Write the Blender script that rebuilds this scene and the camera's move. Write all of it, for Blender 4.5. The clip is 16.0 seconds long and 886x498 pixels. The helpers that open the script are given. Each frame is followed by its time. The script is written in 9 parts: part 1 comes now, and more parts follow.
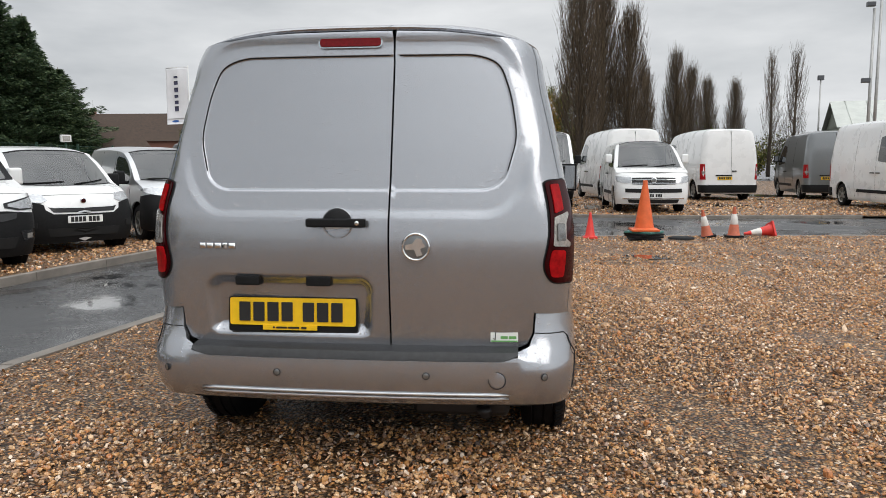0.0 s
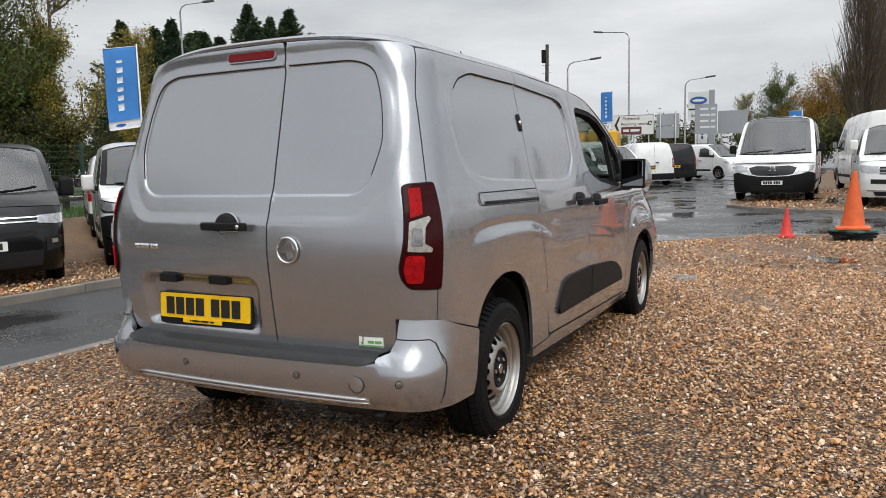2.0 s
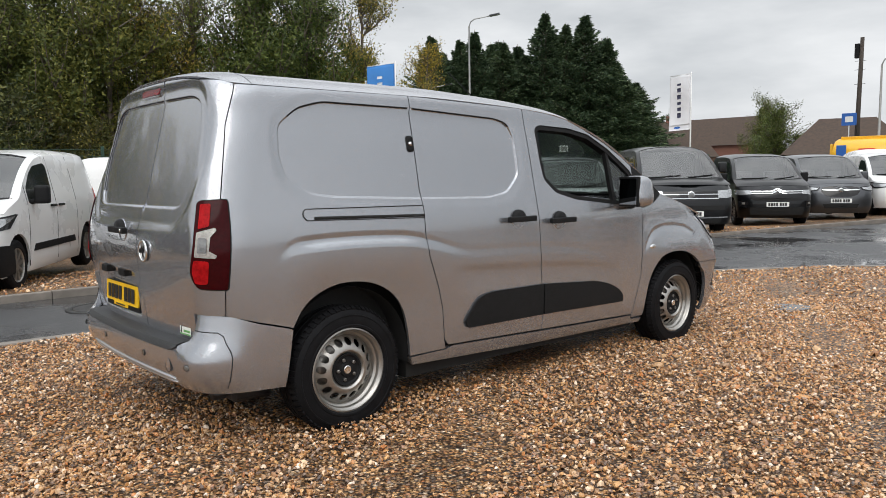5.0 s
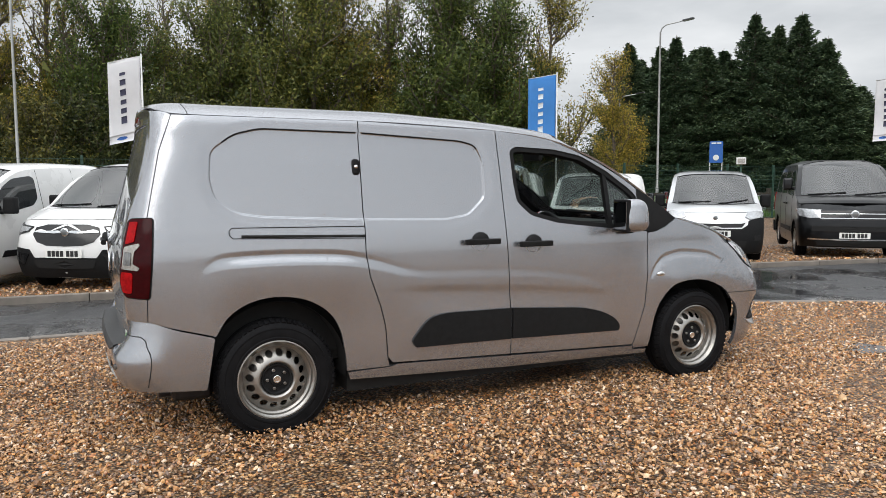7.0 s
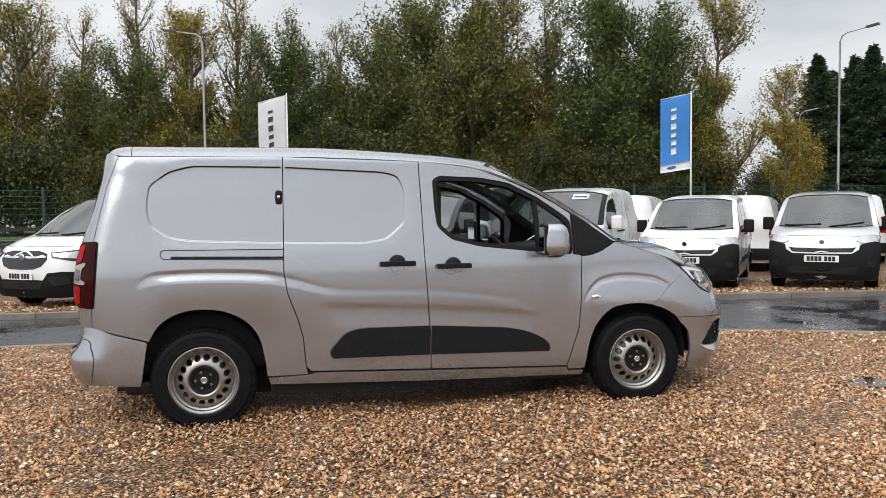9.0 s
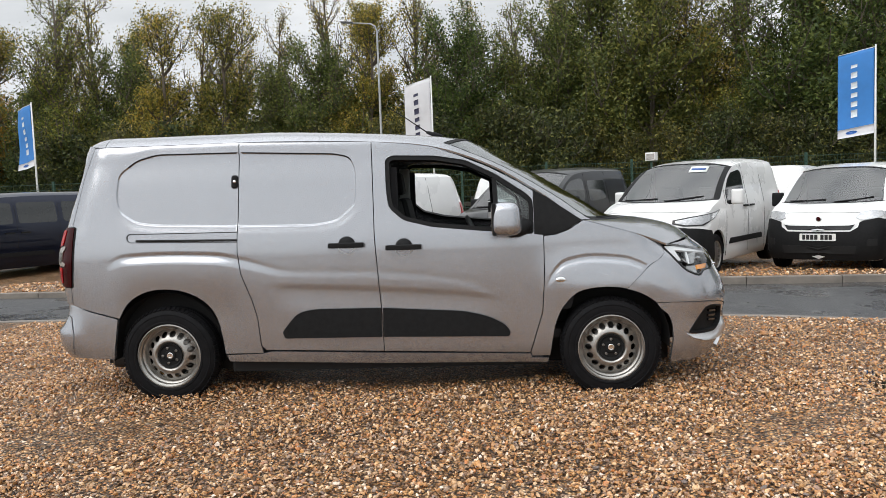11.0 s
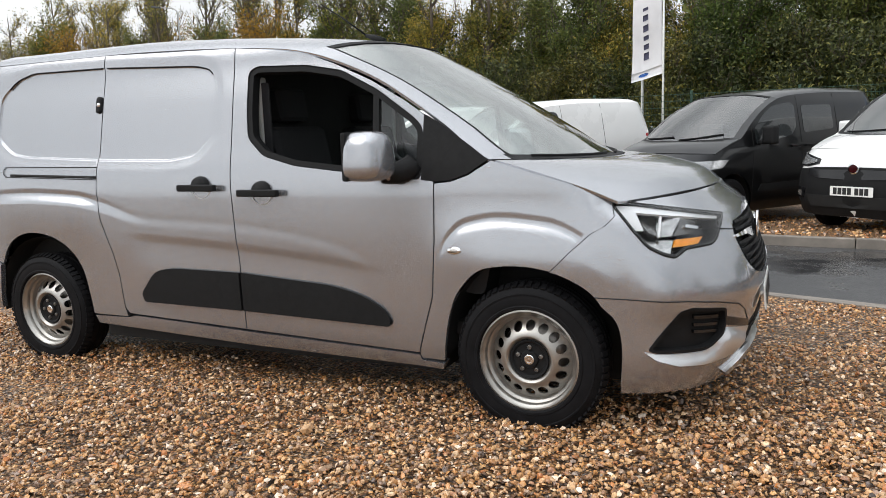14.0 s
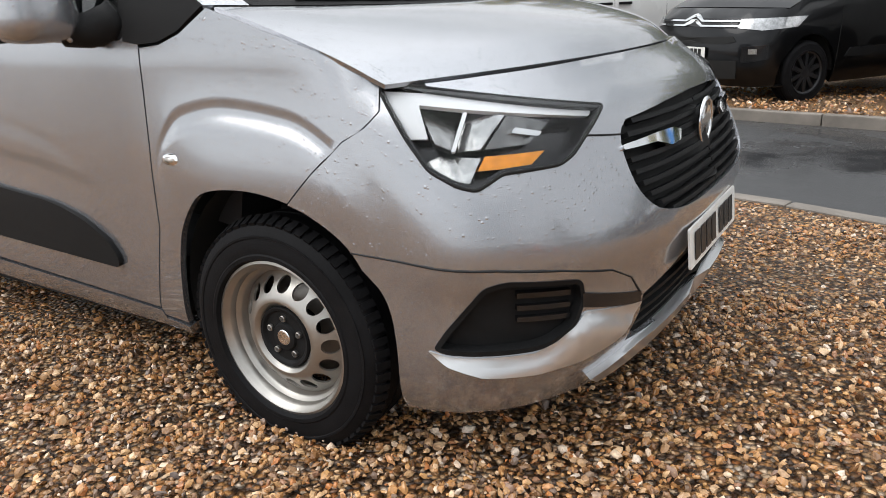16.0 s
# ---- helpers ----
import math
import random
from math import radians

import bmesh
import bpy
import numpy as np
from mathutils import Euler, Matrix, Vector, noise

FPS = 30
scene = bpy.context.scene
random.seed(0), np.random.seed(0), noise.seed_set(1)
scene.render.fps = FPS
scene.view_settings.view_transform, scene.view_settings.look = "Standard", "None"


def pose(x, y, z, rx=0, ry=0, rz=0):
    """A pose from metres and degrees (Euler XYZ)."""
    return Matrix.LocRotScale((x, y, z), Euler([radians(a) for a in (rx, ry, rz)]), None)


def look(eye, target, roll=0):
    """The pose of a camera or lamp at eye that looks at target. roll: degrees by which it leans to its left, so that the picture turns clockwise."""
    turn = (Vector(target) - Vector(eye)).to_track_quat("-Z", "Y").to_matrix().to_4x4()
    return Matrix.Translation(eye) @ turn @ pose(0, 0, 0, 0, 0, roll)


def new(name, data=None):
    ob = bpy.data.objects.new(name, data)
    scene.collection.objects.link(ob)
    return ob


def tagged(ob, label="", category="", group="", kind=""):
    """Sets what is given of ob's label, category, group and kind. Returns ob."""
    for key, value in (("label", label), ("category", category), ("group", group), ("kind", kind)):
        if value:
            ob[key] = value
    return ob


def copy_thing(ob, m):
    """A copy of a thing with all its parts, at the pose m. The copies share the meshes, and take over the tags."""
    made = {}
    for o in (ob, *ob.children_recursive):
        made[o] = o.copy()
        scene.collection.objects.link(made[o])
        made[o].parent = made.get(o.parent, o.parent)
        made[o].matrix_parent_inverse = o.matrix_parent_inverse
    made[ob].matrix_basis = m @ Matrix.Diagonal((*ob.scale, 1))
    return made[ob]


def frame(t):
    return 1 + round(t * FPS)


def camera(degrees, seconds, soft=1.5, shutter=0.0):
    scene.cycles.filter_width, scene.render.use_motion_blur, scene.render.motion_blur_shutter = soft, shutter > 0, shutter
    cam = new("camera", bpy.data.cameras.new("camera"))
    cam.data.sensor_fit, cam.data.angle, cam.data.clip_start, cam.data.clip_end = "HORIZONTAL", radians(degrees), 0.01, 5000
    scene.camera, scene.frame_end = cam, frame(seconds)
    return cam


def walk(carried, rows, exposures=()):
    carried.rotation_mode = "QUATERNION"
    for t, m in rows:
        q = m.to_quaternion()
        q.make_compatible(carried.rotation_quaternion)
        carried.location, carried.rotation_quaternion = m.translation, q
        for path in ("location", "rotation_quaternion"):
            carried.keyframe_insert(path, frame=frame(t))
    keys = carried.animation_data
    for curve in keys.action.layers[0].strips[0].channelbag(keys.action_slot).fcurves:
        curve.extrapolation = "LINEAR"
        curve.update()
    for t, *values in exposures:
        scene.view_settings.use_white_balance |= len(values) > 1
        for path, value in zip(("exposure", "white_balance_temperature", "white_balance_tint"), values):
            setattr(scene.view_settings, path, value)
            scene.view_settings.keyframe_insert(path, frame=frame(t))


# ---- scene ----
cam = camera(61.1, 16.0, soft=0.5)
PATH = [
    (0, (0.709, -2.765, 1.273), (0.494, -0.789, 1.053), -0.1),
    (0.5, (1.056, -2.66, 1.278), (0.679, -0.71, 1.048), -0.2),
    (1, (1.477, -2.593, 1.275), (0.924, -0.685, 1.038), -0.5),
    (1.5, (1.827, -2.416, 1.278), (1.099, -0.569, 1.04), -0.9),
    (2, (2.183, -2.319, 1.293), (1.3, -0.539, 1.066), -1.5),
    (2.5, (2.558, -2.252, 1.312), (1.546, -0.54, 1.098), -1.9),
    (3, (2.905, -2.062, 1.333), (1.781, -0.422, 1.118), -2.1),
    (3.5, (3.257, -1.891, 1.314), (2.036, -0.322, 1.093), -2.1),
    (4, (3.537, -1.678, 1.302), (2.215, -0.193, 1.085), -1.9),
    (4.2, (3.631, -1.569, 1.316), (2.272, -0.118, 1.1), -1.6),
    (4.9, (4.022, -1.263, 1.322), (2.535, 0.059, 1.121), -0.85),
    (5.6, (4.351, -0.906, 1.344), (2.747, 0.272, 1.155), -0.26),
    (6.3, (4.676, -0.518, 1.389), (2.967, 0.506, 1.216), 0.2),
    (6.5, (4.751, -0.387, 1.367), (3.016, 0.592, 1.194), 0.1),
    (7, (4.92, -0.044, 1.388), (3.124, 0.819, 1.217), -0.1),
    (7.5, (5.215, 0.285, 1.376), (3.369, 1.04, 1.221), -0.0),
    (8, (5.466, 0.682, 1.342), (3.58, 1.335, 1.207), 0.0),
    (8.5, (5.673, 1.053, 1.357), (3.751, 1.599, 1.247), -0.2),
    (9, (5.837, 1.4, 1.394), (3.884, 1.816, 1.29), -0.7),
    (9.9, (5.963, 2.112, 1.396), (3.979, 2.282, 1.284), -1.44),
    (10.6, (5.915, 2.694, 1.385), (3.922, 2.686, 1.25), -1.9),
    (11.5, (5.651, 3.453, 1.344), (3.67, 3.235, 1.179), -2.2),
    (12, (5.391, 3.84, 1.345), (3.427, 3.512, 1.16), -2.1),
    (12.5, (5.104, 4.221, 1.314), (3.17, 3.759, 1.104), -2.2),
    (13, (4.701, 4.477, 1.286), (2.808, 3.876, 1.047), -2.1),
    (13.5, (4.27, 4.67, 1.277), (2.426, 3.941, 1.01), -2.0),
    (14, (3.841, 4.837, 1.269), (2.048, 4.005, 0.966), -2.0),
    (14.5, (3.401, 4.931, 1.265), (1.664, 4.012, 0.895), -2.2),
    (15, (2.988, 5.108, 1.238), (1.313, 4.124, 0.765), -2.6),
    (15.5, (2.594, 5.203, 1.191), (0.966, 4.191, 0.619), -2.6),
    (16, (2.212, 5.211, 1.162), (0.619, 4.188, 0.519), -2.3),
]
walk(cam, [(t, look(eye, target, roll)) for t, eye, target, roll in PATH], [(0, 0.08), (3.5, 0.20), (9, 0.30), (12.5, 0.34), (16, 0.46)])

# ---- sky and light ----
world = bpy.data.worlds.new("world")
scene.world = world
world.use_nodes = True
wn, wl = world.node_tree.nodes, world.node_tree.links
wn.clear()
w_out = wn.new("ShaderNodeOutputWorld")
w_bg = wn.new("ShaderNodeBackground")
w_sky = wn.new("ShaderNodeTexSky")
w_sky.sky_type, w_sky.sun_disc = "NISHITA", False
w_sky.sun_elevation, w_sky.sun_rotation = radians(48), radians(120)
w_sky.air_density, w_sky.dust_density = 1.0, 4.0
w_co = wn.new("ShaderNodeTexCoord")
w_map = wn.new("ShaderNodeMapping")
w_map.inputs["Scale"].default_value = (1.0, 1.0, 3.6)
w_n = wn.new("ShaderNodeTexNoise")
w_n.inputs["Scale"].default_value, w_n.inputs["Detail"].default_value, w_n.inputs["Roughness"].default_value = 2.1, 6.0, 0.55
w_ramp = wn.new("ShaderNodeValToRGB")
w_ramp.color_ramp.elements[0].position, w_ramp.color_ramp.elements[0].color = 0.34, (0.48, 0.505, 0.53, 1)
w_ramp.color_ramp.elements[1].position, w_ramp.color_ramp.elements[1].color = 0.66, (0.78, 0.795, 0.81, 1)
# overcast sky: the zenith is brighter than the horizon
w_sep = wn.new("ShaderNodeSeparateXYZ")
w_zen = wn.new("ShaderNodeMapRange")
w_zen.inputs["From Min"].default_value, w_zen.inputs["From Max"].default_value = 0.55, 1.0
w_zen.inputs["To Min"].default_value, w_zen.inputs["To Max"].default_value = 1.0, 2.5
w_mul = wn.new("ShaderNodeVectorMath")
w_mul.operation = "SCALE"
w_mix = wn.new("ShaderNodeMix")
w_mix.data_type = "RGBA"
w_mix.inputs["Factor"].default_value = 0.97
w_str = wn.new("ShaderNodeVectorMath")
w_str.operation = "SCALE"
w_str.inputs["Scale"].default_value = 0.08
wl.new(w_co.outputs["Generated"], w_map.inputs["Vector"])
wl.new(w_map.outputs["Vector"], w_n.inputs["Vector"])
wl.new(w_n.outputs["Fac"], w_ramp.inputs["Fac"])
wl.new(w_co.outputs["Generated"], w_sep.inputs[0])
wl.new(w_sep.outputs["Z"], w_zen.inputs["Value"])
# and brighter towards the sun behind the cloud
w_dot = wn.new("ShaderNodeVectorMath")
w_dot.operation = "DOT_PRODUCT"
w_dot.inputs[1].default_value = Vector((8, -7, 6)).normalized()
w_glow = wn.new("ShaderNodeMapRange")
w_glow.interpolation_type = "SMOOTHSTEP"
w_glow.inputs["From Min"].default_value, w_glow.inputs["From Max"].default_value = -0.1, 1.0
w_glow.inputs["To Min"].default_value, w_glow.inputs["To Max"].default_value = 1.0, 1.45
w_both = wn.new("ShaderNodeMath")
w_both.operation = "MULTIPLY"
wl.new(w_co.outputs["Generated"], w_dot.inputs[0])
wl.new(w_dot.outputs["Value"], w_glow.inputs["Value"])
wl.new(w_zen.outputs["Result"], w_both.inputs[0])
wl.new(w_glow.outputs["Result"], w_both.inputs[1])
wl.new(w_ramp.outputs["Color"], w_mul.inputs[0])
wl.new(w_both.outputs[0], w_mul.inputs["Scale"])
wl.new(w_sky.outputs["Color"], w_str.inputs[0])
wl.new(w_str.outputs["Vector"], w_mix.inputs["A"])
wl.new(w_mul.outputs["Vector"], w_mix.inputs["B"])
wl.new(w_mix.outputs["Result"], w_bg.inputs["Color"])
w_bg.inputs["Strength"].default_value = 1.0
wl.new(w_bg.outputs["Background"], w_out.inputs["Surface"])
sun = new("sun", bpy.data.lights.new("sun", "SUN"))
sun.data.energy, sun.data.angle, sun.data.color = 0.75, radians(40), (1.0, 0.97, 0.93)
sun.matrix_world = look((8, -7, 12), (0, 2, 0))
scene.view_settings.exposure = 0.0

# ---- materials ----
def material(name):
    m = bpy.data.materials.new(name)
    m.use_nodes = True
    n = m.node_tree.nodes
    return m, n, m.node_tree.links, n["Principled BSDF"]


def noise_node(n, l, scale, detail=4.0, rough=0.55, coord="Object"):
    co = n.new("ShaderNodeTexCoord")
    t = n.new("ShaderNodeTexNoise")
    t.inputs["Scale"].default_value, t.inputs["Detail"].default_value, t.inputs["Roughness"].default_value = scale, detail, rough
    l.new(co.outputs[coord], t.inputs["Vector"])
    return t


def ramp_node(n, l, source, stops):
    r = n.new("ShaderNodeValToRGB")
    while len(r.color_ramp.elements) < len(stops):
        r.color_ramp.elements.new(0.5)
    for e, (p, c) in zip(r.color_ramp.elements, stops):
        e.position, e.color = p, (*c, 1)
    l.new(source, r.inputs["Fac"])
    return r


def bump_node(n, l, source, bsdf, strength, distance):
    b = n.new("ShaderNodeBump")
    b.inputs["Strength"].default_value, b.inputs["Distance"].default_value = strength, distance
    l.new(source, b.inputs["Height"])
    l.new(b.outputs["Normal"], bsdf.inputs["Normal"])
    return b


def simple(name, color, rough=0.5, metal=0.0, coat=0.0, vary=0.12, scale=9.0, bump=0.0, bump_scale=60.0, coord="Object", spec=0.5):
    """A surface with slight variation of tone at two scales, and fine relief."""
    m, n, l, b = material(name)
    t = noise_node(n, l, scale, 6.0, 0.6, coord)
    lo, hi = tuple(c * (1 - vary) for c in color), tuple(min(1, c * (1 + vary)) for c in color)
    r = ramp_node(n, l, t.outputs["Fac"], [(0.3, lo), (0.7, hi)])
    l.new(r.outputs["Color"], b.inputs["Base Color"])
    rr = n.new("ShaderNodeMapRange")
    rr.inputs["To Min"].default_value, rr.inputs["To Max"].default_value = max(0.02, rough * 0.8), min(1, rough * 1.2)
    l.new(t.outputs["Fac"], rr.inputs["Value"])
    l.new(rr.outputs["Result"], b.inputs["Roughness"])
    b.inputs["Metallic"].default_value = metal
    b.inputs["Coat Weight"].default_value = coat
    b.inputs["Coat Roughness"].default_value = 0.06
    b.inputs["Specular IOR Level"].default_value = spec
    if bump:
        f = noise_node(n, l, bump_scale, 4.0, 0.6, coord)
        bump_node(n, l, f.outputs["Fac"], b, bump, 0.004)
    return m


def metallic_paint(name, color, drops=True, coat=0.9, grime=0.12, rough=0.30):
    """Metallic car paint under clear coat, wet with small rain drops."""
    m, n, l, b = material(name)
    t = noise_node(n, l, 900.0, 2.0)
    r = ramp_node(n, l, t.outputs["Fac"], [(0.3, tuple(c * 0.86 for c in color)), (0.7, tuple(c * 1.12 for c in color))])
    g = noise_node(n, l, 3.0, 5.0)
    dirt = n.new("ShaderNodeMix")
    dirt.data_type = "RGBA"
    dirt.inputs["B"].default_value = (0.20, 0.17, 0.14, 1)
    gr = n.new("ShaderNodeMapRange")
    gr.inputs["From Min"].default_value, gr.inputs["From Max"].default_value = 0.5, 0.9
    gr.inputs["To Max"].default_value = grime
    l.new(g.outputs["Fac"], gr.inputs["Value"])
    l.new(gr.outputs["Result"], dirt.inputs["Factor"])
    l.new(r.outputs["Color"], dirt.inputs["A"])
    l.new(dirt.outputs["Result"], b.inputs["Base Color"])
    b.inputs["Metallic"].default_value = 0.80
    b.inputs["Roughness"].default_value = rough
    b.inputs["Coat Weight"].default_value = coat
    b.inputs["Coat Roughness"].default_value = 0.03
    if drops:
        rain_drops(n, l, b, 112.0)
    return m


def rain_drops(n, l, b, scale):
    """Beads of rain: sparse on upright faces, dense on those that face the sky."""
    co = n.new("ShaderNodeTexCoord")
    v = n.new("ShaderNodeTexVoronoi")
    v.inputs["Scale"].default_value = scale
    v.inputs["Randomness"].default_value = 1.0
    l.new(co.outputs["Object"], v.inputs["Vector"])
    sep = n.new("ShaderNodeSeparateColor")
    l.new(v.outputs["Color"], sep.inputs["Color"])
    geo = n.new("ShaderNodeNewGeometry")
    up = n.new("ShaderNodeSeparateXYZ")
    l.new(geo.outputs["Normal"], up.inputs[0])
    bare = n.new("ShaderNodeMapRange")
    bare.inputs["From Min"].default_value, bare.inputs["From Max"].default_value = -0.05, 0.75
    bare.inputs["To Min"].default_value, bare.inputs["To Max"].default_value = 0.88, 0.05
    l.new(up.outputs["Z"], bare.inputs["Value"])
    size = n.new("ShaderNodeMapRange")
    size.inputs["From Max"].default_value = 1.0
    size.inputs["To Min"].default_value, size.inputs["To Max"].default_value = 0.0, 0.45
    l.new(bare.outputs["Result"], size.inputs["From Min"])
    l.new(sep.outputs["Red"], size.inputs["Value"])
    h = n.new("ShaderNodeMath")
    h.operation = "SUBTRACT"
    l.new(size.outputs["Result"], h.inputs[0])
    l.new(v.outputs["Distance"], h.inputs[1])
    hp = n.new("ShaderNodeMath")
    hp.operation = "MAXIMUM"
    hp.inputs[1].default_value = 0.0
    l.new(h.outputs[0], hp.inputs[0])
    dome = n.new("ShaderNodeMath")
    dome.operation = "POWER"
    dome.inputs[1].default_value = 0.6
    l.new(hp.outputs[0], dome.inputs[0])
    bump_node(n, l, dome.outputs[0], b, 0.85, 0.0036)


def glass_material(name, tint=(0.8, 0.86, 0.84), mirror=0.07):
    """Window glass: a thin clear pane that shows what is behind and mirrors the sky."""
    m, n, l, b = material(name)
    out = n["Material Output"]
    tr = n.new("ShaderNodeBsdfTransparent")
    tr.inputs["Color"].default_value = (*tint, 1)
    gl = n.new("ShaderNodeBsdfGlossy")
    gl.inputs["Roughness"].default_value = 0.02
    lw = n.new("ShaderNodeLayerWeight")
    lw.inputs["Blend"].default_value = 0.5
    pw = n.new("ShaderNodeMath")
    pw.operation = "POWER"
    pw.inputs[1].default_value = 3.5
    l.new(lw.outputs["Facing"], pw.inputs[0])
    fr = n.new("ShaderNodeMath")
    fr.operation = "MULTIPLY_ADD"
    fr.inputs[1].default_value, fr.inputs[2].default_value = 1 - mirror, mirror
    l.new(pw.outputs[0], fr.inputs[0])
    mx = n.new("ShaderNodeMixShader")
    l.new(fr.outputs[0], mx.inputs["Fac"])
    l.new(tr.outputs["BSDF"], mx.inputs[1])
    l.new(gl.outputs["BSDF"], mx.inputs[2])
    l.new(mx.outputs["Shader"], out.inputs["Surface"])
    return m


M_SILVER = metallic_paint("silver_paint", (0.385, 0.395, 0.42), rough=0.27, grime=0.05)
M_WHITE = simple("white_paint", (0.80, 0.80, 0.79), 0.28, coat=0.6, vary=0.03, scale=2.0)
M_SILVERWHITE = metallic_paint("pale_silver_paint", (0.62, 0.63, 0.64), False)
M_BLACKCAR = metallic_paint("black_paint", (0.011, 0.0115, 0.013), False, 0.45, 0.015)
M_NAVYCAR = metallic_paint("navy_paint", (0.010, 0.014, 0.030), False, 0.6, 0.02)
M_GREYCAR = metallic_paint("grey_paint", (0.075, 0.078, 0.085), False, 0.6, 0.03)
M_GREYLIGHT = metallic_paint("mid_grey_paint", (0.22, 0.23, 0.235), False)
M_TRIM = simple("black_textured_plastic", (0.013, 0.0132, 0.0138), 0.58, vary=0.2, scale=30, bump=0.25, bump_scale=500, spec=0.14)
M_STEP = simple("wet_step_rubber", (0.030, 0.031, 0.033), 0.45, vary=0.3, scale=40, bump=0.5, bump_scale=220)
M_GLOSSBLACK = simple("gloss_black_plastic", (0.012, 0.012, 0.013), 0.18, vary=0.1)
# near-black for dark parts, and for shade painted into gaps, intakes and hollows
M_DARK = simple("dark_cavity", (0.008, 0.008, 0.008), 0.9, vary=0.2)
M_RUBBER = simple("tyre_rubber", (0.008, 0.008, 0.009), 0.62, vary=0.35, scale=14, bump=0.3, bump_scale=160, spec=0.12)
M_STEEL = simple("steel_wheel", (0.40, 0.385, 0.36), 0.38, metal=0.9, vary=0.10, scale=14, bump=0.03, bump_scale=120)
M_ALLOYDARK = simple("dark_alloy", (0.03, 0.03, 0.032), 0.3, metal=0.4, vary=0.1)
M_MIRROR = simple("mirror_glass", (0.30, 0.31, 0.32), 0.03, metal=1.0, vary=0.02)
M_CHROME = simple("chrome", (0.82, 0.83, 0.84), 0.08, metal=1.0, vary=0.03)
M_REDLENS = simple("red_lens", (0.34, 0.006, 0.008), 0.14, vary=0.4, scale=40, bump=0.10, bump_scale=220, spec=0.12)
M_DARKRED = simple("dark_red_lens", (0.032, 0.001, 0.002), 0.10, vary=0.2, scale=40, spec=0.15)
M_BRAKE = simple("brake_lens", (0.13, 0.004, 0.006), 0.2, vary=0.3, scale=60, spec=0.15)
M_CLEARLENS = simple("clear_lens", (0.42, 0.40, 0.37), 0.14, metal=0.6, coat=0.3, vary=0.35, scale=60, bump=0.4, bump_scale=160)
M_REFLECTOR = simple("lamp_reflector", (0.25, 0.25, 0.247), 0.16, metal=0.9, vary=0.35, scale=30, bump=0.35, bump_scale=60)
M_AMBER = simple("amber_lens", (0.85, 0.30, 0.02), 0.2, coat=0.6, vary=0.2, scale=50, bump=0.3, bump_scale=200)
M_LIGHTBAR = simple("white_light_guide", (0.70, 0.71, 0.72), 0.25, vary=0.04)
M_YELLOWPLATE = simple("yellow_plate", (0.90, 0.55, 0.01), 0.32, vary=0.06, scale=30)
M_WHITEPLATE = simple("white_plate", (0.85, 0.85, 0.82), 0.32, vary=0.04, scale=30)
M_PLATEINK = simple("plate_ink", (0.015, 0.015, 0.015), 0.4)
M_STICKER = simple("sticker_white", (0.82, 0.84, 0.80), 0.35, vary=0.03)
M_GREEN = simple("sticker_green", (0.13, 0.36, 0.10), 0.4)
M_GLASS = glass_material("window_glass")
M_DARKGLASS = simple("tinted_glass", (0.02, 0.023, 0.024), 0.05, coat=0.5, vary=0.1)
M_LAMPGLASS = glass_material("lamp_cover_glass", (0.95, 0.96, 0.97), 0.012)
M_SEAT = simple("seat_fabric", (0.011, 0.011, 0.013), 0.9, vary=0.25, scale=60, bump=0.3, bump_scale=400)
M_DASH = simple("dashboard_plastic", (0.018, 0.018, 0.02), 0.6, vary=0.15)
M_LINING = simple("pale_cab_lining", (0.42, 0.42, 0.41), 0.8, vary=0.08)
M_DISC = simple("brake_disc", (0.32, 0.30, 0.28), 0.4, metal=0.9, vary=0.2)


def asphalt_material():
    m, n, l, b = material("wet_asphalt")
    t = noise_node(n, l, 0.55, 6.0, 0.6)
    f = noise_node(n, l, 220.0, 3.0, 0.7)
    r = ramp_node(n, l, f.outputs["Fac"], [(0.3, (0.016, 0.016, 0.017)), (0.72, (0.064, 0.064, 0.066))])
    l.new(r.outputs["Color"], b.inputs["Base Color"])
    rr = ramp_node(n, l, t.outputs["Fac"], [(0.40, (0.06, 0.06, 0.06)), (0.56, (0.40, 0.40, 0.40))])
    l.new(rr.outputs["Color"], b.inputs["Roughness"])
    st = ramp_node(n, l, t.outputs["Fac"], [(0.40, (0.0, 0.0, 0.0)), (0.58, (0.5, 0.5, 0.5))])
    bp = bump_node(n, l, f.outputs["Fac"], b, 0.3, 0.006)
    l.new(st.outputs["Color"], bp.inputs["Strength"])
    b.inputs["Specular IOR Level"].default_value = 0.6
    return m


PEBBLE_STOPS = [(0.0, (0.045, 0.028, 0.019)), (0.10, (0.233, 0.112, 0.045)), (0.20, (0.604, 0.310, 0.116)), (0.29, (0.152, 0.125, 0.117)), (0.38, (0.479, 0.242, 0.100)), (0.47, (0.729, 0.425, 0.186)), (0.56, (0.296, 0.229, 0.190)),
                (0.64, (0.542, 0.208, 0.065)), (0.73, (0.750, 0.493, 0.271)), (0.82, (0.340, 0.187, 0.095)), (0.91, (0.833, 0.590, 0.372)), (1.0, (0.900, 0.774, 0.663))]


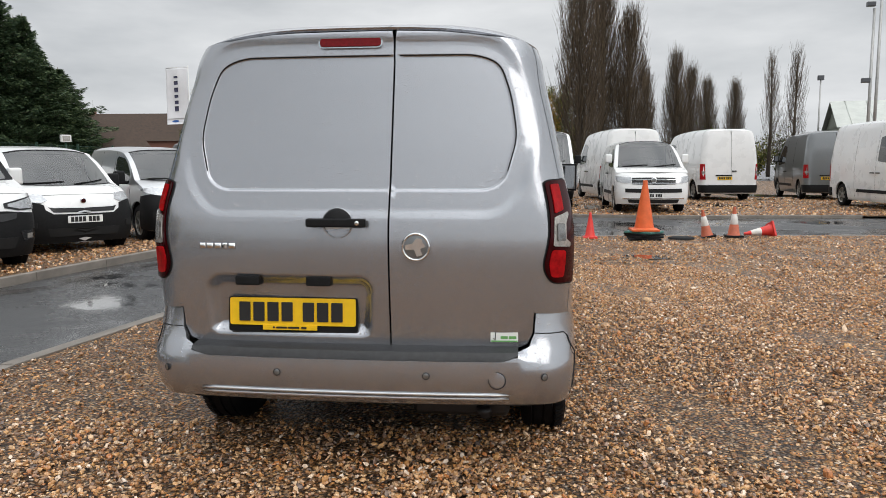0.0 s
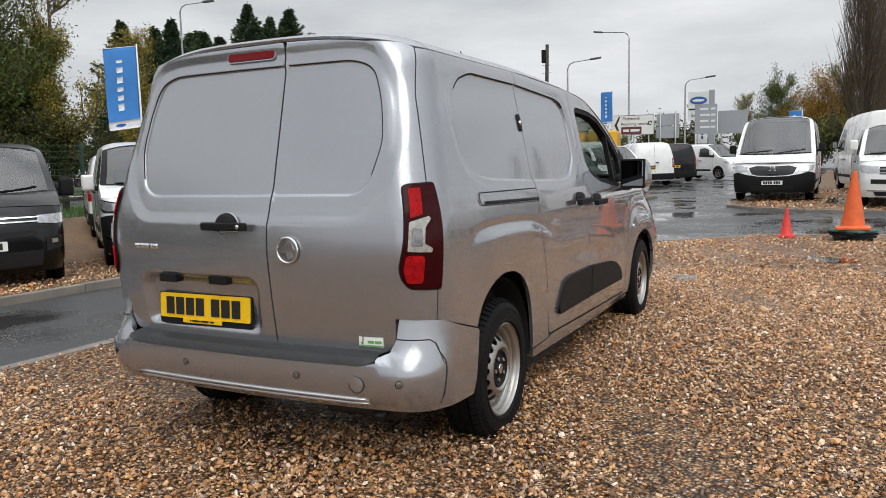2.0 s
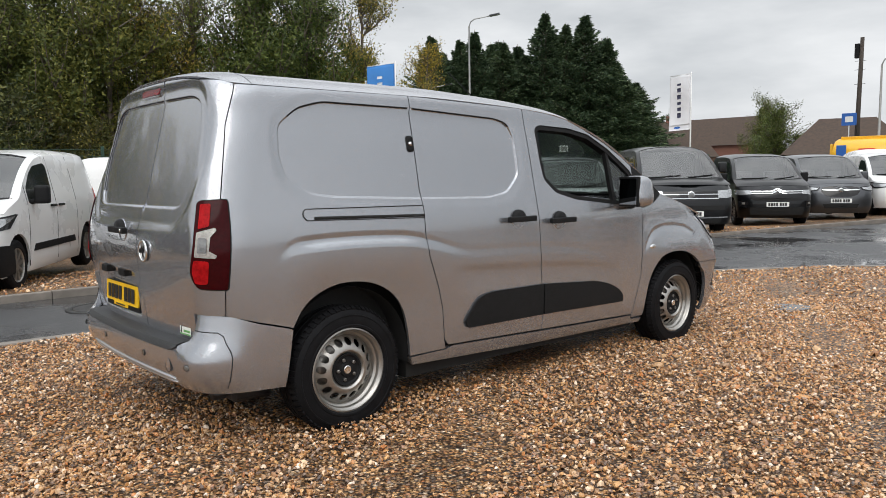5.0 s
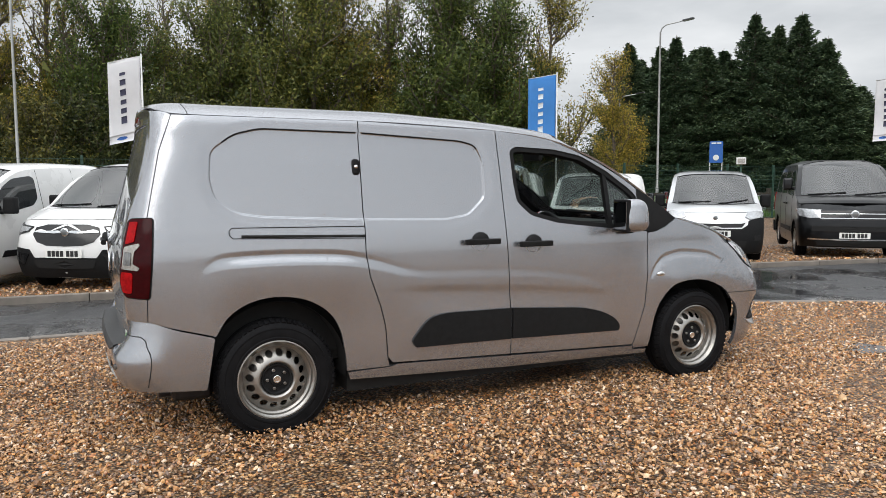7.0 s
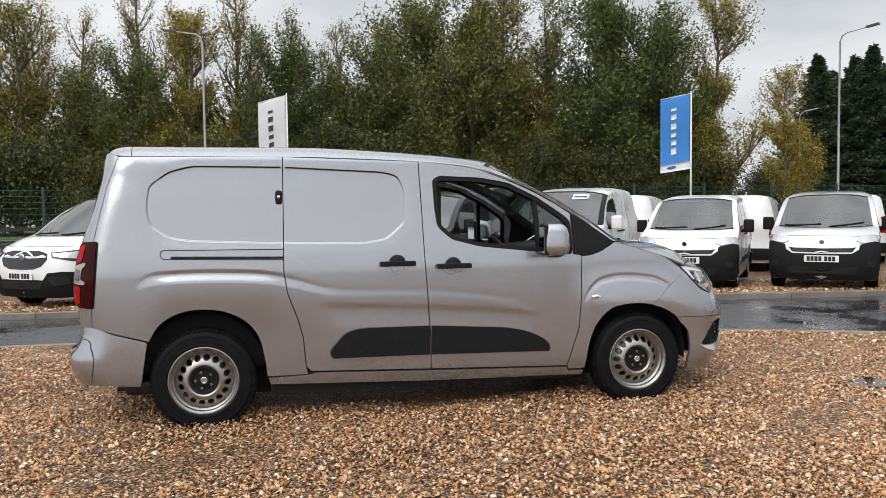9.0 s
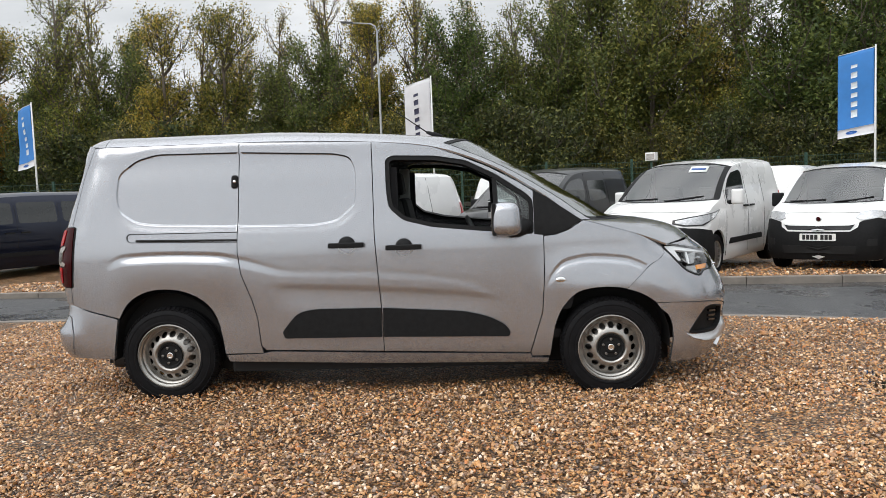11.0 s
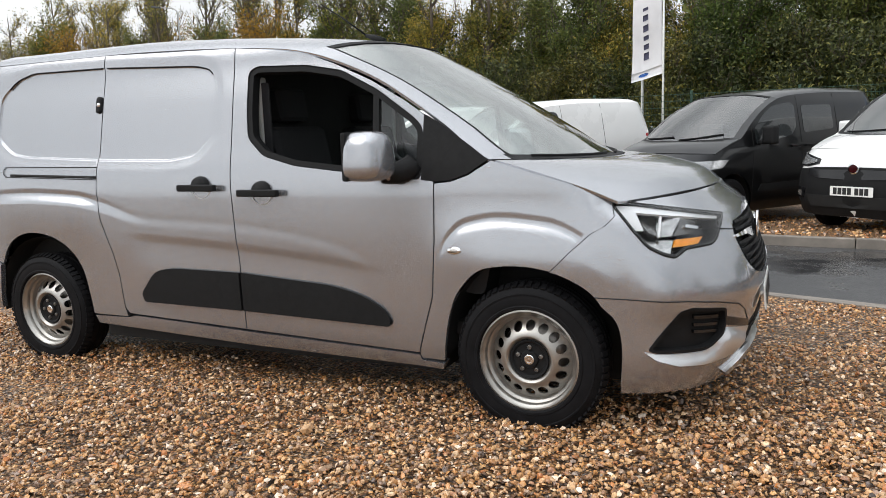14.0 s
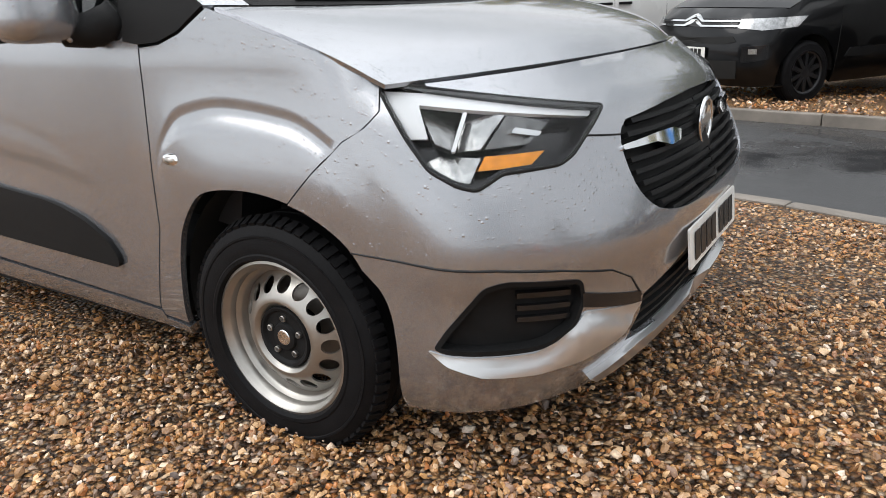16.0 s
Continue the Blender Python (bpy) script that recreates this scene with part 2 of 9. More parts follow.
def gravel_material(name, scale, lift):
    """Wet flint gravel: rounded stones in browns, ochres and greys."""
    m, n, l, b = material(name)
    co = n.new("ShaderNodeTexCoord")
    wv = noise_node(n, l, scale * 0.8, 2.0)
    mixv = n.new("ShaderNodeMix")
    mixv.data_type = "VECTOR"
    mixv.inputs["Factor"].default_value = 0.012
    l.new(co.outputs["Object"], mixv.inputs["A"])
    l.new(wv.outputs["Color"], mixv.inputs["B"])
    v = n.new("ShaderNodeTexVoronoi")
    v.inputs["Scale"].default_value = scale
    l.new(mixv.outputs["Result"], v.inputs["Vector"])
    sep = n.new("ShaderNodeSeparateColor")
    l.new(v.outputs["Color"], sep.inputs["Color"])
    c = ramp_node(n, l, sep.outputs["Red"], PEBBLE_STOPS)
    # shade between the stones, painted darker away from each stone's middle
    gap_shade = ramp_node(n, l, v.outputs["Distance"], [(0.30, (1.0, 1.0, 1.0)), (0.68, (0.10, 0.09, 0.08))])
    big = noise_node(n, l, 0.7, 5.0)
    tone = ramp_node(n, l, big.outputs["Fac"], [(0.3, (0.60, 0.60, 0.61)), (0.7, (1.0, 0.97, 0.90))])
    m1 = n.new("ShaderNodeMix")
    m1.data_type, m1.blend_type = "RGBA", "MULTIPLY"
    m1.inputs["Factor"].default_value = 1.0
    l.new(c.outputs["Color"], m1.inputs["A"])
    l.new(gap_shade.outputs["Color"], m1.inputs["B"])
    m2 = n.new("ShaderNodeMix")
    m2.data_type, m2.blend_type = "RGBA", "MULTIPLY"
    m2.inputs["Factor"].default_value = 1.0
    l.new(m1.outputs["Result"], m2.inputs["A"])
    l.new(tone.outputs["Color"], m2.inputs["B"])
    heap = noise_node(n, l, 11.0, 8.0, 0.75)
    speck = ramp_node(n, l, heap.outputs["Fac"], [(0.36, (0.50, 0.48, 0.46)), (0.64, (1.45, 1.42, 1.36))])
    m3 = n.new("ShaderNodeMix")
    m3.data_type, m3.blend_type = "RGBA", "MULTIPLY"
    m3.inputs["Factor"].default_value = 1.0
    l.new(m2.outputs["Result"], m3.inputs["A"])
    l.new(speck.outputs["Color"], m3.inputs["B"])
    l.new(m3.outputs["Result"], b.inputs["Base Color"])
    b.inputs["Roughness"].default_value = 0.34
    b.inputs["Specular IOR Level"].default_value = 0.3
    inv = n.new("ShaderNodeMath")
    inv.operation = "SUBTRACT"
    inv.inputs[0].default_value = 1.0
    l.new(v.outputs["Distance"], inv.inputs[1])
    bump_node(n, l, inv.outputs[0], b, 1.0, lift)
    return m


def pebble_material():
    """Single stones: a tone for each, with veins and a wet skin."""
    m, n, l, b = material("flint_pebble")
    g = n.new("ShaderNodeNewGeometry")
    c = ramp_node(n, l, g.outputs["Random Per Island"], PEBBLE_STOPS)
    t = noise_node(n, l, 90.0, 4.0)
    tone = ramp_node(n, l, t.outputs["Fac"], [(0.3, (0.68, 0.66, 0.64)), (0.7, (1.2, 1.16, 1.1))])
    m1 = n.new("ShaderNodeMix")
    m1.data_type, m1.blend_type = "RGBA", "MULTIPLY"
    m1.inputs["Factor"].default_value = 1.0
    l.new(c.outputs["Color"], m1.inputs["A"])
    l.new(tone.outputs["Color"], m1.inputs["B"])
    l.new(m1.outputs["Result"], b.inputs["Base Color"])
    b.inputs["Roughness"].default_value = 0.22
    b.inputs["Specular IOR Level"].default_value = 0.5
    bump_node(n, l, t.outputs["Fac"], b, 0.3, 0.004)
    return m


def leaf_material(name, stops, rough=0.5, through_light=0.0, tints=None):
    """Leaves: a tone for each, a tint for each tree, and some light let through."""
    m, n, l, b = material(name)
    g = n.new("ShaderNodeNewGeometry")
    c = ramp_node(n, l, g.outputs["Random Per Island"], stops)
    out = c.outputs["Color"]
    if tints:
        info = n.new("ShaderNodeObjectInfo")
        tint = ramp_node(n, l, info.outputs["Random"], tints)
        mx = n.new("ShaderNodeMix")
        mx.data_type, mx.blend_type = "RGBA", "MULTIPLY"
        mx.inputs["Factor"].default_value = 1.0
        l.new(out, mx.inputs["A"])
        l.new(tint.outputs["Color"], mx.inputs["B"])
        out = mx.outputs["Result"]
    l.new(out, b.inputs["Base Color"])
    b.inputs["Roughness"].default_value = rough
    b.inputs["Specular IOR Level"].default_value = 0.25
    if through_light:
        tr = n.new("ShaderNodeBsdfTranslucent")
        l.new(out, tr.inputs["Color"])
        ms = n.new("ShaderNodeMixShader")
        ms.inputs["Fac"].default_value = through_light
        l.new(b.outputs["BSDF"], ms.inputs[1])
        l.new(tr.outputs["BSDF"], ms.inputs[2])
        l.new(ms.outputs["Shader"], n["Material Output"].inputs["Surface"])
    return m


M_ASPHALT = asphalt_material()
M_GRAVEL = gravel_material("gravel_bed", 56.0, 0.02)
M_PEBBLE = pebble_material()
M_WATER = simple("standing_water", (0.020, 0.018, 0.015), 0.03, vary=0.3, scale=1.5, spec=0.6)
M_IRON = simple("wet_cast_iron", (0.03, 0.029, 0.028), 0.35, metal=0.6, vary=0.3, scale=20, bump=0.4, bump_scale=60)
M_KERB = simple("concrete_kerb", (0.20, 0.175, 0.15), 0.6, vary=0.3, scale=4, bump=0.5, bump_scale=80)
M_GRASS = leaf_material("grass_blades", [(0.0, (0.05, 0.10, 0.02)), (1.0, (0.12, 0.19, 0.05))])
M_GRASSBED = simple("grass_bed", (0.06, 0.10, 0.03), 0.8, vary=0.4, scale=3, bump=0.5, bump_scale=30)
TINTS = [(0.0, (0.72, 0.86, 0.68)), (0.3, (1.10, 1.10, 0.95)), (0.6, (1.32, 1.18, 0.90)), (0.8, (0.92, 0.95, 0.80)), (1.0, (1.55, 1.36, 0.95))]
M_LEAF_A = leaf_material("broadleaf_autumn", [(0.0, (0.055, 0.062, 0.022)), (0.35, (0.15, 0.155, 0.045)), (0.65, (0.27, 0.245, 0.062)), (0.85, (0.42, 0.345, 0.085)), (1.0, (0.46, 0.31, 0.09))], 0.5, 0.35, TINTS)
M_LEAF_G = leaf_material("broadleaf_green", [(0.0, (0.040, 0.058, 0.022)), (0.5, (0.105, 0.130, 0.042)), (1.0, (0.23, 0.235, 0.07))], 0.5, 0.30, TINTS)
M_SHRUBLEAF = leaf_material("shrub_leaves", [(0.0, (0.020, 0.027, 0.013)), (0.5, (0.062, 0.072, 0.028)), (0.85, (0.12, 0.125, 0.042)), (1.0, (0.24, 0.21, 0.06))], 0.5, 0.2, [(0.0, (0.75, 0.9, 0.75)), (0.6, (1.0, 1.0, 0.9)), (1.0, (1.45, 1.25, 0.9))])
M_LEAF_O = leaf_material("broadleaf_orange", [(0.0, (0.12, 0.09, 0.02)), (0.5, (0.34, 0.19, 0.03)), (1.0, (0.46, 0.25, 0.035))], 0.5, 0.35)
M_CONIFER = leaf_material("conifer_needles", [(0.0, (0.024, 0.042, 0.024)), (0.6, (0.062, 0.098, 0.052)), (1.0, (0.14, 0.18, 0.09))], 0.6, 0.15, [(0.0, (0.8, 0.85, 0.8)), (1.0, (1.15, 1.15, 1.05))])
M_BARK = simple("bark", (0.12, 0.095, 0.072), 0.85, vary=0.4, scale=6, bump=0.7, bump_scale=22)
M_TWIG = leaf_material("poplar_twigs", [(0.0, (0.055, 0.042, 0.032)), (0.6, (0.12, 0.09, 0.062)), (1.0, (0.18, 0.13, 0.08))], 0.8)

# ---- building helpers ----
from mathutils.geometry import delaunay_2d_cdt


def mesh_from(verts, faces, smooth=True, name="mesh"):
    me = bpy.data.meshes.new(name)
    me.from_pydata([tuple(map(float, v)) for v in verts], [], [tuple(map(int, f)) for f in faces])
    me.update()
    if smooth:
        me.polygons.foreach_set("use_smooth", [True] * len(me.polygons))
    return me


def part(name, me, mat, parent=None, label=""):
    """One mesh object under a thing or a part. me: a bmesh or a mesh."""
    if isinstance(me, bmesh.types.BMesh):
        data = bpy.data.meshes.new(name)
        me.to_mesh(data)
        me.free()
        me = data
    ob = new(name, me)
    if mat is not None and not me.materials:
        me.materials.append(mat)
    if parent is not None:
        ob.parent = parent
    if label:
        tagged(ob, label)
    return ob


def thing(name, label, category, m=None, group="", kind=""):
    ob = new(name)
    ob.empty_display_size = 0.2
    if m is not None:
        ob.matrix_basis = m
    return tagged(ob, label, category, group, kind)


def bm_box(bm, x0, y0, z0, x1, y1, z1, bevel=0.0, m=None, segments=2):
    made = bmesh.ops.create_cube(bm, size=1.0)["verts"]
    for v in made:
        v.co = Vector(((x0 + x1) / 2 + v.co.x * (x1 - x0), (y0 + y1) / 2 + v.co.y * (y1 - y0), (z0 + z1) / 2 + v.co.z * (z1 - z0)))
    if bevel:
        edges = list({e for v in made for e in v.link_edges})
        r = bmesh.ops.bevel(bm, geom=edges, offset=bevel, segments=segments, profile=0.7, affect="EDGES")
        made = list({v for f in r["faces"] for v in f.verts} | {v for v in made if v.is_valid})
    if m is not None:
        bmesh.ops.transform(bm, matrix=m, verts=[v for v in made if v.is_valid])
    return bm


def box(x0, y0, z0, x1, y1, z1, bevel=0.0, m=None, segments=2):
    return bm_box(bmesh.new(), x0, y0, z0, x1, y1, z1, bevel, m, segments)


def tube(points, radii, sides=8, cap=True, closed=False):
    """A tube along points, as lists of vertices and faces."""
    pts = [Vector(p) for p in points]
    verts, faces = [], []
    up = Vector((0.31, 0.17, 0.93)).normalized()
    for i, p in enumerate(pts):
        d = (pts[min(i + 1, len(pts) - 1)] - pts[max(i - 1, 0)])
        if closed:
            d = pts[(i + 1) % len(pts)] - pts[i - 1]
        d.normalize()
        a = d.cross(up)
        if a.length < 1e-4:
            a = d.cross(Vector((1, 0, 0)))
        a.normalize()
        b = d.cross(a)
        r = radii[i] if isinstance(radii, (list, tuple)) else radii
        for k in range(sides):
            w = 2 * math.pi * k / sides
            verts.append(p + (a * math.cos(w) + b * math.sin(w)) * r)
    n = len(pts)
    for i in range(n if closed else n - 1):
        j = (i + 1) % n
        for k in range(sides):
            q = (k + 1) % sides
            faces.append((i * sides + k, i * sides + q, j * sides + q, j * sides + k))
    if cap and not closed:
        faces.append(tuple(range(sides))[::-1])
        faces.append(tuple((n - 1) * sides + k for k in range(sides)))
    return verts, faces


def tube_mesh(points, radii, sides=8, closed=False):
    return mesh_from(*tube(points, radii, sides, True, closed))


def revolve(profile, segments=32, axis="x", close=False):
    """A body turned about the x (or z) axis. profile: (along, radius)."""
    verts, faces = [], []
    n = len(profile)
    for k in range(segments):
        w = 2 * math.pi * k / segments
        for a, r in profile:
            c, s = r * math.cos(w), r * math.sin(w)
            verts.append((a, c, s) if axis == "x" else (c, s, a))
    for k in range(segments):
        q = (k + 1) % segments
        for i in range(n - 1 if not close else n):
            j = (i + 1) % n
            f = (k * n + i, k * n + j, q * n + j, q * n + i)
            faces.append(f if axis == "z" else f[::-1])
    return verts, faces


def join(*lots):
    verts, faces = [], []
    for v, f in lots:
        o = len(verts)
        verts += list(v)
        faces += [tuple(i + o for i in q) for q in f]
    return verts, faces


def moved(lot, m):
    return [m @ Vector(v) for v in lot[0]], lot[1]


def grid_surface(fn, us, vs):
    verts = [fn(u, v) for v in vs for u in us]
    n = len(us)
    faces = [(j * n + i, j * n + i + 1, (j + 1) * n + i + 1, (j + 1) * n + i) for j in range(len(vs) - 1) for i in range(n - 1)]
    return verts, faces


def solid(verts, faces, depth):
    """Thickens an open sheet by depth, against its normals."""
    me = mesh_from(verts, faces)
    bm = bmesh.new()
    bm.from_mesh(me)
    bpy.data.meshes.remove(me)
    bmesh.ops.solidify(bm, geom=bm.faces[:], thickness=depth)
    for f in bm.faces:
        f.smooth = True
    return bm


def densify(poly, step, closed=True):
    out = []
    n = len(poly)
    for i in range(n if closed else n - 1):
        a, b = poly[i], poly[(i + 1) % n]
        k = max(1, int(math.hypot(b[0] - a[0], b[1] - a[1]) / step))
        out += [(a[0] + (b[0] - a[0]) * j / k, a[1] + (b[1] - a[1]) * j / k) for j in range(k)]
    if not closed:
        out.append(poly[-1])
    return out


def rounded(poly, radius, steps=4):
    """Rounds the corners of a polygon; radius may be a list."""
    out = []
    n = len(poly)
    for i in range(n):
        r = radius[i] if isinstance(radius, (list, tuple)) else radius
        p, a, b = Vector(poly[i]), Vector(poly[i - 1]), Vector(poly[(i + 1) % n])
        da, db = a - p, b - p
        k = min(r, da.length * 0.48, db.length * 0.48)
        if k < 1e-4:
            out.append(tuple(p))
            continue
        s, e = p + da.normalized() * k, p + db.normalized() * k
        for j in range(steps + 1):
            t = j / steps
            q = s * (1 - t) ** 2 + p * 2 * t * (1 - t) + e * t ** 2
            out.append((q.x, q.y))
    return out


def area2(poly):
    return sum(a[0] * b[1] - b[0] * a[1] for a, b in zip(poly, poly[1:] + poly[:1])) / 2


def offset_poly(poly, d):
    """Moves the outline inwards by d."""
    s = 1 if area2(poly) > 0 else -1
    out = []
    n = len(poly)
    for i in range(n):
        a, p, b = (np.array(poly[j % n]) for j in (i - 1, i, i + 1))
        e1, e2 = p - a, b - p
        l1, l2 = np.linalg.norm(e1), np.linalg.norm(e2)
        if l1 < 1e-9 or l2 < 1e-9:
            continue
        n1, n2 = np.array((-e1[1], e1[0])) / l1 * s, np.array((-e2[1], e2[0])) / l2 * s
        m = n1 + n2
        k = max(0.3, float(m @ m) / 2)
        out.append(tuple(p + m * d / k))
    return out


def inside(poly, pts):
    """Which of the points (an n x 2 array) lie in the polygon."""
    pts = np.asarray(pts, float)
    x, y = pts[:, 0], pts[:, 1]
    res = np.zeros(len(pts), bool)
    q = np.array(poly)
    a, b = q, np.roll(q, -1, 0)
    for (x0, y0), (x1, y1) in zip(a, b):
        if y0 == y1:
            continue
        c = ((y0 > y) != (y1 > y)) & (x < (x1 - x0) * (y - y0) / (y1 - y0) + x0)
        res ^= c
    return res


def edge_distance(poly, pts):
    pts = np.asarray(pts, float)
    best = np.full(len(pts), 1e9)
    q = np.array(poly)
    for a, b in zip(q, np.roll(q, -1, 0)):
        d = b - a
        t = np.clip(((pts - a) @ d) / max(1e-12, float(d @ d)), 0, 1)
        best = np.minimum(best, np.hypot(*(pts - a - t[:, None] * d).T))
    return best


def signed(poly, pts):
    """Distance to the outline, positive inside."""
    return np.where(inside(poly, pts), 1, -1) * edge_distance(poly, pts)


def smooth01(a, b, x):
    t = np.clip((x - a) / (b - a), 0, 1)
    return t * t * (3 - 2 * t)


def fill(outline, holes=(), loops=(), grid=0.05):
    """Triangles in an outline with holes; loops are lines that the edges follow."""
    pts, edges = [], []

    def add(poly, closed=True):
        o = len(pts)
        pts.extend(poly)
        n = len(poly)
        edges.extend((o + i, o + (i + 1) % n) for i in range(n if closed else n - 1))

    add(outline)
    for h in holes:
        add(h)
    for lp in loops:
        m = inside(outline, lp)
        for h in holes:
            m &= ~inside(h, lp)
        run = []
        for ok, p in zip(list(m) + [False], list(lp) + [None]):
            if ok:
                run.append(p)
            else:
                if len(run) > 1:
                    add(run, False)
                run = []
    q = np.array(outline)
    (x0, y0), (x1, y1) = q.min(0), q.max(0)
    xs, ys = np.arange(x0 + grid / 2, x1, grid), np.arange(y0 + grid / 2, y1, grid)
    if len(xs) and len(ys):
        g = np.stack(np.meshgrid(xs, ys), -1).reshape(-1, 2)
        keep = inside(outline, g) & (edge_distance(outline, g) > grid * 0.4)
        for h in holes:
            keep &= ~inside(h, g) & (edge_distance(h, g) > grid * 0.4)
        for lp in loops:
            keep &= edge_distance(lp, g) > grid * 0.25
        pts.extend(map(tuple, g[keep]))
    vs, _, fs, *_ = delaunay_2d_cdt([Vector(p) for p in pts], edges, [], 0, 1e-6)
    vs = np.array([tuple(v) for v in vs])
    fs = np.array([tuple(f) for f in fs if len(f) == 3])
    c = vs[fs].mean(1)
    keep = inside(outline, c)
    for h in holes:
        keep &= ~inside(h, c)
    fs = fs[keep]
    a, b, d = vs[fs[:, 0]], vs[fs[:, 1]], vs[fs[:, 2]]
    ar = (b[:, 0] - a[:, 0]) * (d[:, 1] - a[:, 1]) - (b[:, 1] - a[:, 1]) * (d[:, 0] - a[:, 0])
    fs[ar < 0] = fs[ar < 0][:, ::-1]
    fs = fs[np.abs(ar) > 1e-10]
    return vs, fs


def rim_edges(fs):
    count = {}
    for t in fs:
        for a, b in ((t[0], t[1]), (t[1], t[2]), (t[2], t[0])):
            count[(a, b)] = 1
    return [e for e in count if (e[1], e[0]) not in count]


SHEET_NORMALS = []


def true_normals(ob, normals, side=1):
    """Gives a panel the normals of the surface it was laid on; its turned-in rim keeps its own."""
    me = ob.data
    n = len(normals)
    me.update()
    out = []
    for p in me.polygons:
        own = tuple(p.normal)
        on = all(i < n for i in p.vertices)
        for i in p.vertices:
            out.append((side * normals[i][0], normals[i][1], normals[i][2]) if on else own)
    me.normals_split_custom_set(out)
    return ob


def sheet(outline, fn, holes=(), loops=(), grid=0.05, gap=0.003, depth=0.018, flip=False, step=0.03, inward=None, lift=0.0):
    """A panel on a surface: fn takes an n x 2 array to n points. The rim turns inwards by depth; gap is left to the neighbours."""
    o = offset_poly(densify(outline, step), gap) if gap else densify(outline, step)
    hs = [offset_poly(densify(h, step), -gap) if gap else densify(h, step) for h in holes]
    vs, fs = fill(o, hs, [densify(l, step) for l in loops], grid)
    p = np.asarray(fn(vs), float)
    e = 1e-3
    du, dv = np.asarray(fn(vs + (e, 0))) - p, np.asarray(fn(vs + (0, e))) - p
    nrm = np.cross(du, dv)
    nrm /= np.maximum(1e-12, np.linalg.norm(nrm, axis=1))[:, None]
    if flip:
        nrm, fs = -nrm, fs[:, ::-1]
    p = p + nrm * lift
    SHEET_NORMALS[:] = [nrm.copy()]
    verts, faces = list(map(tuple, p)), [tuple(f) for f in fs]
    if depth:
        rims = rim_edges(fs)
        ids = {}
        for a, b in rims:
            for i in (a, b):
                if i not in ids:
                    ids[i] = len(verts)
                    verts.append(tuple(p[i] - nrm[i] * depth))
        faces += [(b, a, ids[a], ids[b]) for a, b in rims]
    return verts, faces


def sharp(me, degrees=40):
    me.set_sharp_from_angle(angle=radians(degrees))
    return me


def smooth_curve(table):
    """A smooth function through (x, y) pairs (monotone cubic)."""
    t = np.array(table, float)
    x, y = t[:, 0], t[:, 1]
    h, d = np.diff(x), np.diff(y) / np.diff(x)
    m = np.zeros(len(x))
    m[0], m[-1] = d[0], d[-1]
    for i in range(1, len(x) - 1):
        m[i] = 0 if d[i - 1] * d[i] <= 0 else 2 * d[i - 1] * d[i] / (d[i - 1] + d[i])

    def f(q):
        q = np.asarray(q, float)
        i = np.clip(np.searchsorted(x, q) - 1, 0, len(x) - 2)
        s = np.clip((q - x[i]) / h[i], 0, 1)
        return ((1 + 2 * s) * (1 - s) ** 2 * y[i] + s * (1 - s) ** 2 * h[i] * m[i] + s * s * (3 - 2 * s) * y[i + 1] + s * s * (s - 1) * h[i] * m[i + 1])
    return f


